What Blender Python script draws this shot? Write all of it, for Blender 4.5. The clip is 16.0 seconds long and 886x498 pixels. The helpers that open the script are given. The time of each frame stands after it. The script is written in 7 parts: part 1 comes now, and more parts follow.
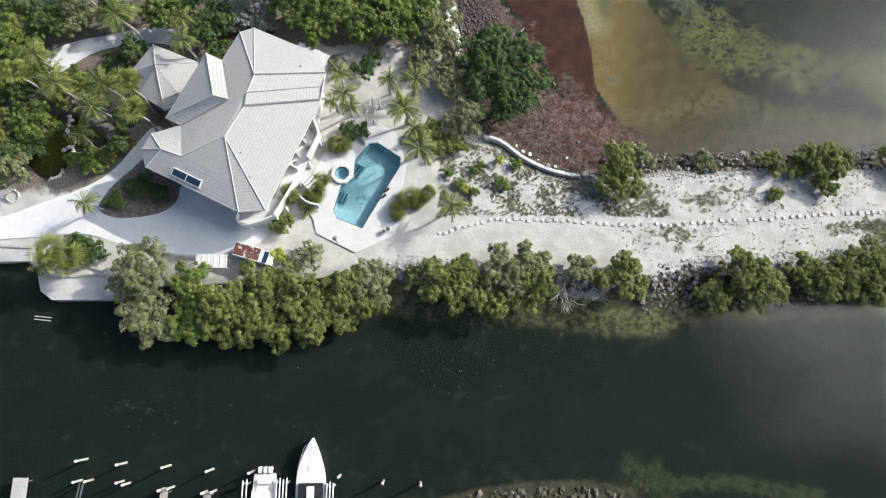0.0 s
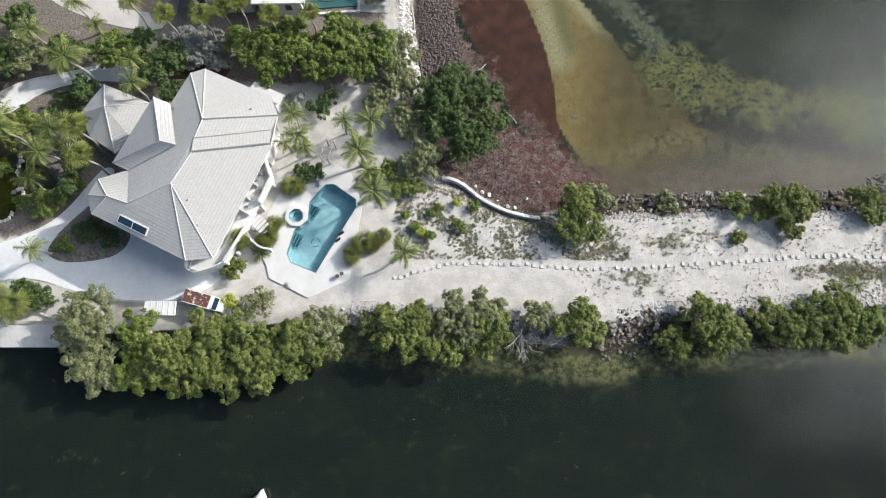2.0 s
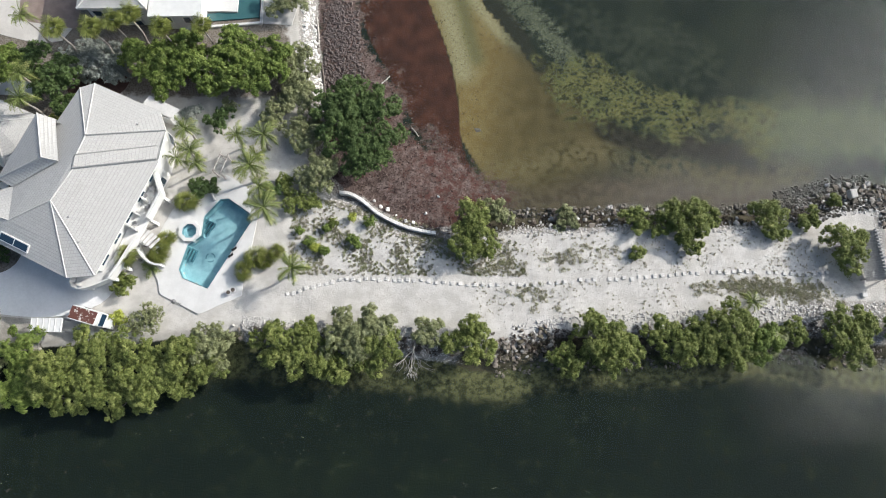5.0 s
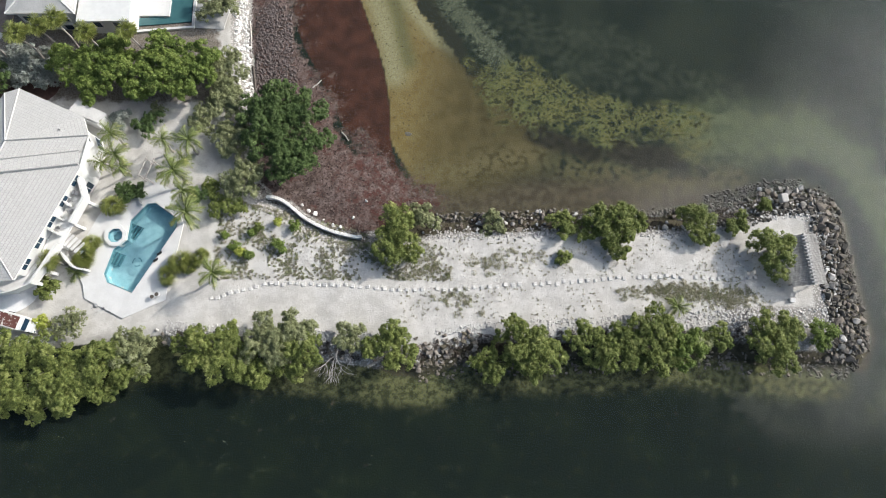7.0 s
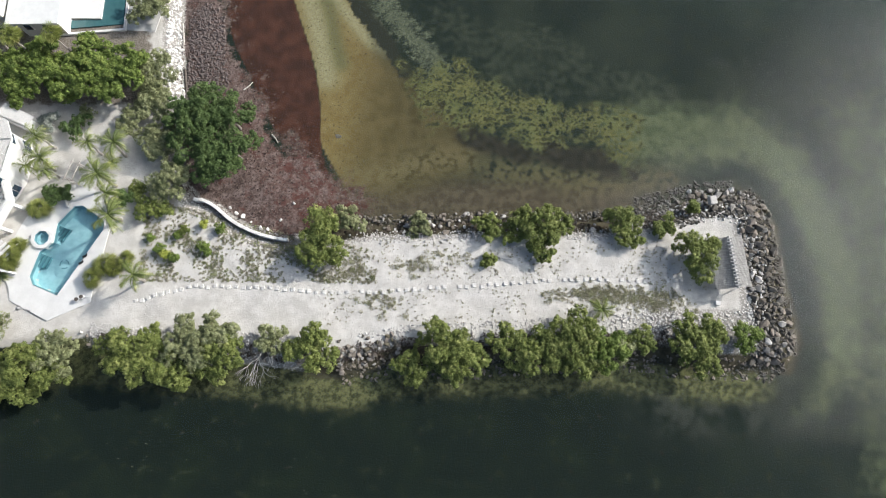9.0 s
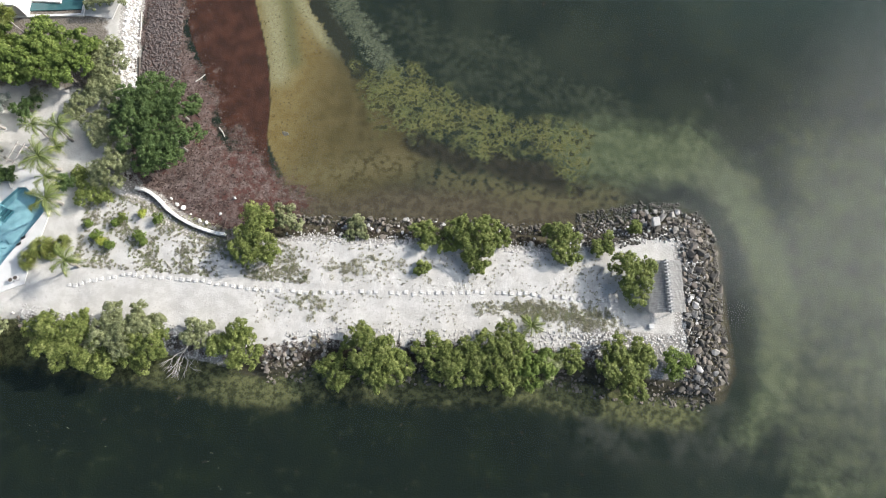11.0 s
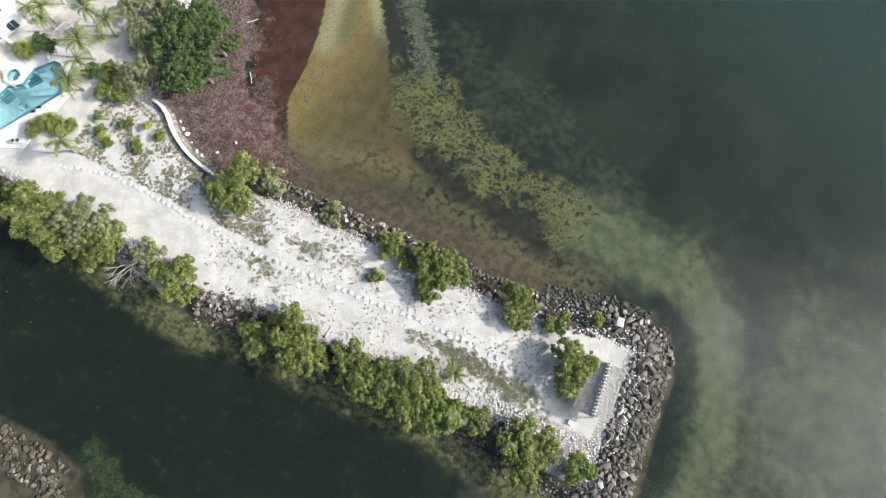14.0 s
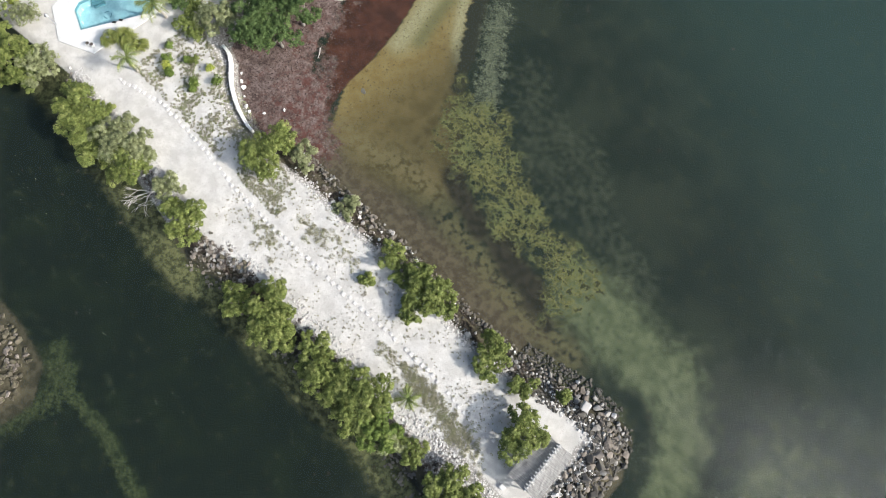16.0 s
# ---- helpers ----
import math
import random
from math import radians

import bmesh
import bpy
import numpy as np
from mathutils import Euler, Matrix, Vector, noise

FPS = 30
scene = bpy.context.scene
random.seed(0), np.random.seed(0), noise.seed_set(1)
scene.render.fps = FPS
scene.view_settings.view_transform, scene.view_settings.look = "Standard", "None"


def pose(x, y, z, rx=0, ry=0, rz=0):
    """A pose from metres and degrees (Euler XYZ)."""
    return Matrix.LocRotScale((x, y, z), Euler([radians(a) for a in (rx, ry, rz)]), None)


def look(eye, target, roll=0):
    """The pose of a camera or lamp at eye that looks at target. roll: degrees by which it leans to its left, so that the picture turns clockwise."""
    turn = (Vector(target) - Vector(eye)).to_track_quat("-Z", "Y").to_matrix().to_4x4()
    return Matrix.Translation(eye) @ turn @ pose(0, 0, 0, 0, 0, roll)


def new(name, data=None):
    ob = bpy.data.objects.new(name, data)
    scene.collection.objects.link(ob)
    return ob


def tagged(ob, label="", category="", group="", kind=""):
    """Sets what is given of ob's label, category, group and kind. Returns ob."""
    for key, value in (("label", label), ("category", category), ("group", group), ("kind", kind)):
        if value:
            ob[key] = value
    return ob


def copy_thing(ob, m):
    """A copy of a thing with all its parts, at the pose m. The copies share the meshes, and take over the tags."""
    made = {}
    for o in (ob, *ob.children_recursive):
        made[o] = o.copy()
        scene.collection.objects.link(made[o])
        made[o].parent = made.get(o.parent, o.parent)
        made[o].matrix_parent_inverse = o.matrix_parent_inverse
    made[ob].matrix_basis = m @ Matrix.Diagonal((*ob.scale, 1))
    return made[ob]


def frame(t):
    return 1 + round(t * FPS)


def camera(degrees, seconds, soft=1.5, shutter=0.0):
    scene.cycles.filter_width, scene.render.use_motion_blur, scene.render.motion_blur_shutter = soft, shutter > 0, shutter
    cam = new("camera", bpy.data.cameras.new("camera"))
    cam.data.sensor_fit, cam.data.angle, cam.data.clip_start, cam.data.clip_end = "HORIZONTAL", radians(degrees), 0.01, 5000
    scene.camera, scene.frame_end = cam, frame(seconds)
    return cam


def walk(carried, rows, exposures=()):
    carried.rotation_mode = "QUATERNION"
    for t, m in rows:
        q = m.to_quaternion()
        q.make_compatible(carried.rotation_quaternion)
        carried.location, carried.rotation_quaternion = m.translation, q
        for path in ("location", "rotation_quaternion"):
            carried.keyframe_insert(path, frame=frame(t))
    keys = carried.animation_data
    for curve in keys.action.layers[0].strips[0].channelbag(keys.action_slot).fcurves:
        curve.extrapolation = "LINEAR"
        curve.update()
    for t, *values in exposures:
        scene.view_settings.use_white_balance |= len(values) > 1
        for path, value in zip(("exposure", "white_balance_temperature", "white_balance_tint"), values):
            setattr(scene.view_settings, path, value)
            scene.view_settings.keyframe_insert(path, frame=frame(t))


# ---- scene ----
cam = camera(72.3, 16.0, soft=1.0)
METRES, EYE, TILT, LEAN, TURN = 68.0, 71.5, -77.0, -2.0, 0.0
ROWS = [
    (0.0, 0.0, 0.0, 0.0, 0.0, 0.0, -0.0),
    (0.5, 0.0147, 0.0062, 0.0266, 0.05, -0.05, -0.02),
    (1.0, 0.0344, 0.012, 0.0494, 0.17, -0.07, -0.04),
    (1.5, 0.0563, 0.0166, 0.0692, 0.21, -0.22, -0.06),
    (2.0, 0.0824, 0.0203, 0.083, 0.27, -0.3, -0.07),
    (2.5, 0.1109, 0.023, 0.0919, 0.31, -0.32, -0.06),
    (3.0, 0.1406, 0.0254, 0.0988, 0.33, -0.4, -0.06),
    (3.5, 0.1716, 0.0272, 0.103, 0.34, -0.42, -0.06),
    (4.0, 0.2038, 0.0285, 0.1083, 0.38, -0.51, -0.08),
    (6.5, 0.3811, 0.035, 0.1243, 1.19, -0.71, -0.14),
    (7.0, 0.4153, 0.0354, 0.1275, 1.27, -0.78, -0.15),
    (7.5, 0.4494, 0.036, 0.1301, 1.34, -0.82, -0.16),
    (8.0, 0.4844, 0.0369, 0.1326, 1.46, -0.88, -0.16),
    (8.5, 0.5188, 0.0381, 0.1342, 1.56, -0.92, -0.15),
    (9.0, 0.5528, 0.0397, 0.1359, 1.64, -0.97, -0.16),
    (11.5, 0.719, 0.0586, 0.163, 3.59, -1.2, -5.59),
    (12.0, 0.7445, 0.0639, 0.1734, 4.19, -1.27, -7.66),
    (12.5, 0.7697, 0.0704, 0.1867, 5.07, -1.46, -10.64),
    (13.0, 0.7933, 0.0768, 0.2015, 6.41, -1.77, -15.35),
    (13.5, 0.8143, 0.0832, 0.218, 7.87, -2.24, -20.41),
    (14.0, 0.8336, 0.0896, 0.2367, 9.45, -2.88, -25.32),
    (14.5, 0.848, 0.0959, 0.2578, 11.16, -3.75, -30.25),
    (15.0, 0.8602, 0.1015, 0.2773, 13.03, -4.66, -35.14),
    (15.5, 0.8676, 0.1063, 0.2976, 14.88, -5.73, -39.51),
    (16.0, 0.8717, 0.1104, 0.3179, 16.88, -7.02, -43.66),
]
walk(cam, [(t, pose(0, 0, EYE, TILT, LEAN, TURN) @ pose(METRES * x, METRES * y, METRES * z, 90 + pitch, roll, yaw)) for t, x, y, z, yaw, pitch, roll in ROWS],
     exposures=[(0.0, 0.01), (4.0, -0.05), (6.5, -0.08), (9.0, 0.02), (12.0, 0.21), (16.0, 0.26)])

# ---- light ----
SUN_AZ, SUN_EL = 27.0, 29.0     # degrees: from +x towards +y; above the horizon
world = bpy.data.worlds.new("world")
scene.world = world
world.use_nodes = True
wn, wl = world.node_tree.nodes, world.node_tree.links
sky = wn.new("ShaderNodeTexSky")
sky.sky_type = "NISHITA"
sky.sun_disc = False
sky.sun_elevation = radians(SUN_EL)
sky.sun_rotation = radians(90 - SUN_AZ)
sky.dust_density = 1.5
# broken clouds, thickening towards the east
wc = wn.new("ShaderNodeTexCoord")
sep = wn.new("ShaderNodeSeparateXYZ")
wl.new(wc.outputs["Generated"], sep.inputs[0])


def wmath(op, a, b):
    t = wn.new("ShaderNodeMath")
    t.operation = op
    for i, v in enumerate((a, b)):
        if isinstance(v, (int, float)):
            t.inputs[i].default_value = v
        else:
            wl.new(v, t.inputs[i])
    return t.outputs[0]


up = wmath("ADD", wmath("MAXIMUM", sep.outputs[2], 0.0), 0.25)
flat = wn.new("ShaderNodeCombineXYZ")
wl.new(wmath("DIVIDE", sep.outputs[0], up), flat.inputs[0])
wl.new(wmath("DIVIDE", sep.outputs[1], up), flat.inputs[1])
puff = wn.new("ShaderNodeTexNoise")
puff.inputs["Scale"].default_value, puff.inputs["Detail"].default_value, puff.inputs["Roughness"].default_value = 1.7, 4, 0.58
wl.new(flat.outputs[0], puff.inputs["Vector"])
cover = wn.new("ShaderNodeMapRange")
cover.interpolation_type = "SMOOTHSTEP"
cover.inputs["From Min"].default_value, cover.inputs["From Max"].default_value = 0.52, 0.97
wl.new(wmath("ADD", puff.outputs["Fac"], wmath("ADD", wmath("MULTIPLY", sep.outputs[0], 1.0), wmath("MULTIPLY", wmath("ABSOLUTE", wmath("SUBTRACT", sep.outputs[1], 0.22), 0.0), -1.6))), cover.inputs["Value"])
clouds = wn.new("ShaderNodeMix")
clouds.data_type = "RGBA"
high = wn.new("ShaderNodeMapRange")
high.interpolation_type = "SMOOTHSTEP"
high.inputs["From Min"].default_value, high.inputs["From Max"].default_value = 0.30, 0.62
wl.new(sep.outputs[2], high.inputs["Value"])
wl.new(wmath("MULTIPLY", cover.outputs[0], high.outputs[0]), clouds.inputs[0])
wl.new(sky.outputs[0], clouds.inputs[6])
clouds.inputs[7].default_value = (51.0, 52.4, 54.5, 1)
wl.new(clouds.outputs[2], wn["Background"].inputs[0])
wn["Background"].inputs[1].default_value = 0.118
sun = new("sun", bpy.data.lights.new("sun", "SUN"))
sun.data.energy, sun.data.angle, sun.data.color = 5.0, radians(0.6), (1.0, 0.952, 0.882)
sun_from = Vector((math.cos(radians(SUN_EL)) * math.cos(radians(SUN_AZ)), math.cos(radians(SUN_EL)) * math.sin(radians(SUN_AZ)), math.sin(radians(SUN_EL))))
sun.matrix_world = look(sun_from * 200, (0, 0, 0))


# ---- materials ----
class Mat:
    """A small builder for node materials."""

    def __init__(self, name, rough=0.8, metal=0.0, spec=0.5):
        self.m = bpy.data.materials.new(name)
        self.m.use_nodes = True
        self.n, self.l = self.m.node_tree.nodes, self.m.node_tree.links
        self.b = self.n["Principled BSDF"]
        self.b.inputs["Roughness"].default_value = rough
        self.b.inputs["Metallic"].default_value = metal
        self.b.inputs["Specular IOR Level"].default_value = spec
        self.pos = self.n.new("ShaderNodeTexCoord").outputs["Object"]

    def world_pos(self):
        self.pos = self.n.new("ShaderNodeNewGeometry").outputs["Position"]
        return self

    def noise(self, scale, detail=4, rough=0.6, dist=0.0, stretch=None):
        t = self.n.new("ShaderNodeTexNoise")
        t.inputs["Scale"].default_value, t.inputs["Detail"].default_value = scale, detail
        t.inputs["Roughness"].default_value, t.inputs["Distortion"].default_value = rough, dist
        src = self.pos
        if stretch:
            mp = self.n.new("ShaderNodeMapping")
            mp.inputs["Scale"].default_value = stretch[:3]
            if len(stretch) > 3:
                mp.inputs["Rotation"].default_value = (0, 0, radians(stretch[3]))
            self.l.new(src, mp.inputs[0])
            src = mp.outputs[0]
        self.l.new(src, t.inputs["Vector"])
        return t.outputs["Fac"]

    def voronoi(self, scale, feature="F1", out="Distance"):
        t = self.n.new("ShaderNodeTexVoronoi")
        t.feature = feature
        t.inputs["Scale"].default_value = scale
        self.l.new(self.pos, t.inputs["Vector"])
        return t.outputs[out]

    def math(self, op, a, b=0.0, c=0.0):
        t = self.n.new("ShaderNodeMath")
        t.operation = op
        for i, v in enumerate((a, b, c)):
            if isinstance(v, (int, float)):
                t.inputs[i].default_value = v
            else:
                self.l.new(v, t.inputs[i])
        return t.outputs[0]

    def step(self, x, lo, hi):
        t = self.n.new("ShaderNodeMapRange")
        t.interpolation_type = "SMOOTHSTEP"
        self.l.new(x, t.inputs["Value"])
        t.inputs["From Min"].default_value, t.inputs["From Max"].default_value = lo, hi
        return t.outputs["Result"]

    def mix(self, f, a, b):
        t = self.n.new("ShaderNodeMix")
        t.data_type = "RGBA"
        for i, v in ((0, f), (6, a), (7, b)):
            if isinstance(v, (int, float)):
                t.inputs[i].default_value = v
            elif isinstance(v, tuple):
                t.inputs[i].default_value = (*v, 1)
            else:
                self.l.new(v, t.inputs[i])
        return t.outputs[2]

    def attr(self, name):
        t = self.n.new("ShaderNodeAttribute")
        t.attribute_name = name
        s = self.n.new("ShaderNodeSeparateColor")
        self.l.new(t.outputs["Color"], s.inputs[0])
        return [*s.outputs, t.outputs["Alpha"]]

    def island(self):
        return self.n.new("ShaderNodeNewGeometry").outputs["Random Per Island"]

    def each(self):
        return self.n.new("ShaderNodeObjectInfo").outputs["Random"]

    def color(self, c):
        if isinstance(c, tuple):
            self.b.inputs["Base Color"].default_value = (*c, 1)
        else:
            self.l.new(c, self.b.inputs["Base Color"])
        return self

    def bump(self, h, strength=0.3, dist=0.1):
        t = self.n.new("ShaderNodeBump")
        t.inputs["Strength"].default_value, t.inputs["Distance"].default_value = strength, dist
        self.l.new(h, t.inputs["Height"])
        self.l.new(t.outputs[0], self.b.inputs["Normal"])
        return self


def plain(name, a, b, scale=2.0, rough=0.8, bump=0.2, metal=0.0, spec=0.4, fine=12.0):
    """Two colours mixed by coarse and fine noise, with fine relief."""
    m = Mat(name, rough, metal, spec)
    n1, n2 = m.noise(scale, 5), m.noise(scale * fine, 3)
    f = m.math("ADD", m.math("MULTIPLY", n1, 0.65), m.math("MULTIPLY", n2, 0.35))
    m.color(m.mix(m.step(f, 0.32, 0.68), a, b))
    if bump:
        m.bump(n2, bump, 0.05)
    return m.m


def foliage(name, dark, light, tip, spec=0.18):
    """Leaves: each leaf its own tone, clumps lighter or darker, some light passing through."""
    m = Mat(name, 0.5, 0, spec)
    c = m.mix(m.island(), dark, light)
    c = m.mix(m.step(m.noise(0.9, 3), 0.5, 0.72), c, tip)
    c = m.mix(m.math("MULTIPLY", m.each(), 0.25), c, dark)
    m.color(c)
    tr = m.n.new("ShaderNodeBsdfTranslucent")
    m.l.new(c, tr.inputs[0])
    mx = m.n.new("ShaderNodeMixShader")
    mx.inputs[0].default_value = 0.28
    m.l.new(m.b.outputs[0], mx.inputs[1])
    m.l.new(tr.outputs[0], mx.inputs[2])
    m.l.new(mx.outputs[0], m.n["Material Output"].inputs[0])
    return m.m


LEAF = {
    "mangrove": foliage("mangrove_leaf", (0.092, 0.120, 0.034), (0.268, 0.312, 0.092), (0.395, 0.425, 0.150)),
    "olive": foliage("olive_leaf", (0.150, 0.165, 0.078), (0.325, 0.350, 0.180), (0.425, 0.446, 0.255)),
    "dark": foliage("dark_leaf", (0.050, 0.082, 0.030), (0.140, 0.205, 0.068), (0.205, 0.275, 0.100)),
    "bright": foliage("bright_leaf", (0.086, 0.128, 0.030), (0.226, 0.298, 0.076), (0.325, 0.385, 0.115)),
    "silver": foliage("silver_leaf", (0.190, 0.208, 0.180), (0.350, 0.375, 0.335), (0.430, 0.455, 0.410)),
    "yellow": foliage("yellow_leaf", (0.245, 0.289, 0.062), (0.528, 0.560, 0.119), (0.600, 0.600, 0.169)),
    "palm": foliage("palm_leaf", (0.105, 0.140, 0.042), (0.290, 0.345, 0.115), (0.450, 0.465, 0.180)),
    "fan": foliage("fan_palm_leaf", (0.165, 0.200, 0.060), (0.400, 0.440, 0.145), (0.520, 0.530, 0.210)),
    "dry": foliage("dry_grass", (0.245, 0.224, 0.102), (0.528, 0.453, 0.217), (0.388, 0.399, 0.133)),
    "scrub": foliage("grey_scrub", (0.235, 0.22, 0.155), (0.42, 0.395, 0.305), (0.32, 0.335, 0.20)),
    "litter": foliage("dead_leaf_litter", (0.045, 0.034, 0.027), (0.13, 0.10, 0.082), (0.20, 0.165, 0.14)),
    "thin": foliage("thin_grass", (0.26, 0.25, 0.16), (0.40, 0.38, 0.27), (0.33, 0.35, 0.19)),
}
BARK = plain("bark", (0.13, 0.115, 0.095), (0.30, 0.28, 0.25), 3.0, 0.9, 0.4)
PALM_BARK = plain("palm_bark", (0.22, 0.20, 0.17), (0.40, 0.37, 0.33), 4.0, 0.9, 0.4)
DEADWOOD = plain("dead_wood", (0.30, 0.28, 0.25), (0.52, 0.50, 0.46), 4.0, 0.9, 0.3)
WALL = plain("white_render", (0.60, 0.60, 0.585), (0.70, 0.70, 0.685), 0.8, 0.75, 0.1)
TRIM = plain("white_paint", (0.64, 0.64, 0.625), (0.72, 0.72, 0.70), 1.5, 0.45, 0.03)
CONCRETE = plain("concrete", (0.42, 0.42, 0.41), (0.58, 0.57, 0.55), 0.5, 0.85, 0.15)
DRIVE = plain("pale_drive", (0.63, 0.635, 0.64), (0.745, 0.75, 0.755), 0.35, 0.9, 0.15)
SANDY_DRIVE = plain("sandy_drive", (0.47, 0.445, 0.41), (0.58, 0.555, 0.51), 0.5, 0.9, 0.15)
OLD_CONCRETE = plain("old_concrete", (0.22, 0.21, 0.19), (0.42, 0.40, 0.36), 0.7, 0.9, 0.3)
DECK = plain("pool_deck", (0.58, 0.575, 0.56), (0.67, 0.665, 0.65), 0.6, 0.8, 0.08)
PAVER = plain("white_paver", (0.50, 0.485, 0.46), (0.68, 0.66, 0.64), 1.5, 0.85, 0.2)
DARK = plain("dark_void", (0.015, 0.016, 0.018), (0.03, 0.03, 0.032), 2.0, 0.5, 0.0)
WOOD = plain("weathered_wood", (0.32, 0.29, 0.26), (0.52, 0.49, 0.45), 3.0, 0.85, 0.3)
DARK_WOOD = plain("wet_dark_wood", (0.05, 0.042, 0.036), (0.12, 0.10, 0.085), 3.0, 0.7, 0.3)
METAL = plain("grey_metal", (0.30, 0.30, 0.31), (0.42, 0.42, 0.43), 3.0, 0.4, 0.05, 0.8)
BLACK = plain("black_rubber", (0.018, 0.018, 0.018), (0.03, 0.03, 0.03), 4.0, 0.7, 0.1)
GELCOAT = plain("white_gelcoat", (0.76, 0.76, 0.76), (0.82, 0.82, 0.82), 0.6, 0.25, 0.0, 0, 0.5)
GLASS = Mat("dark_glass", 0.05, 0, 0.6).color((0.02, 0.045, 0.075)).m
LITTER = plain("leaf_litter", (0.09, 0.075, 0.06), (0.27, 0.245, 0.215), 2.5, 0.95, 0.4)
SOIL = plain("brick_red_mulch", (0.05, 0.026, 0.022), (0.10, 0.055, 0.045), 2.0, 0.95, 0.5)
MAROON_PAVING = plain("brown_paving", (0.20, 0.15, 0.13), (0.29, 0.23, 0.20), 1.0, 0.9, 0.2)


def rock_material(name, a, b, c):
    m = Mat(name, 0.85, 0, 0.3)
    base = m.mix(m.each(), a, b)
    base = m.mix(m.step(m.noise(2.2, 5), 0.5, 0.72), base, c)
    base = m.mix(m.math("MULTIPLY", m.island(), 0.4), base, b)
    m.color(base)
    m.bump(m.noise(9, 5), 0.5, 0.06)
    return m.m


ROCK_DARK = rock_material("dark_limestone", (0.058, 0.053, 0.045), (0.155, 0.144, 0.126), (0.100, 0.088, 0.064))
ROCK_BROWN = rock_material("brown_limestone", (0.095, 0.080, 0.066), (0.235, 0.205, 0.175), (0.130, 0.112, 0.082))
ROCK_PALE = rock_material("pale_limestone", (0.40, 0.38, 0.36), (0.66, 0.64, 0.61), (0.30, 0.28, 0.26))
ROCK_WHITE = rock_material("white_limestone", (0.60, 0.58, 0.55), (0.80, 0.79, 0.76), (0.48, 0.46, 0.43))


def roof_material():
    """Pale flat tiles in courses; u runs along the eaves, v up the slope, both in metres."""
    m = Mat("pale_roof_tile", 0.7, 0, 0.35)
    uv = m.n.new("ShaderNodeUVMap")
    br = m.n.new("ShaderNodeTexBrick")
    m.l.new(uv.outputs[0], br.inputs["Vector"])
    br.inputs["Scale"].default_value = 1.0
    br.inputs["Brick Width"].default_value, br.inputs["Row Height"].default_value = 0.30, 0.36
    br.inputs["Mortar Size"].default_value, br.inputs["Mortar Smooth"].default_value = 0.012, 0.3
    br.inputs["Color1"].default_value, br.inputs["Color2"].default_value = (0.435, 0.43, 0.415, 1), (0.475, 0.47, 0.455, 1)
    br.inputs["Mortar"].default_value = (0.30, 0.295, 0.285, 1)
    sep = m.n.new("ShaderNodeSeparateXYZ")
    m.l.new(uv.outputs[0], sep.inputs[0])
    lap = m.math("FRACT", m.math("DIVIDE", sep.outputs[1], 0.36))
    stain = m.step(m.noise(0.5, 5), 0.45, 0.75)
    # the shade at each lap is painted in as a dark line along the course
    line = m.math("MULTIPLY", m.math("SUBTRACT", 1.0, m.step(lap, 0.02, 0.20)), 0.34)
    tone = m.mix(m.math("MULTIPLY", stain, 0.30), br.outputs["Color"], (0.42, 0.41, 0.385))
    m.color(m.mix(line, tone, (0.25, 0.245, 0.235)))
    m.bump(m.math("ADD", br.outputs["Fac"], m.math("MULTIPLY", m.noise(9, 3), 0.5)), -0.45, 0.04)
    return m.m


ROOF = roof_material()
RIDGE_TILE = plain("ridge_tile", (0.46, 0.455, 0.44), (0.54, 0.535, 0.52), 1.5, 0.6, 0.1)
POND_WATER = plain("pond_water", (0.022, 0.024, 0.006), (0.075, 0.078, 0.016), 0.5, 0.06, 0.0, 0, 0.5, 4.0)


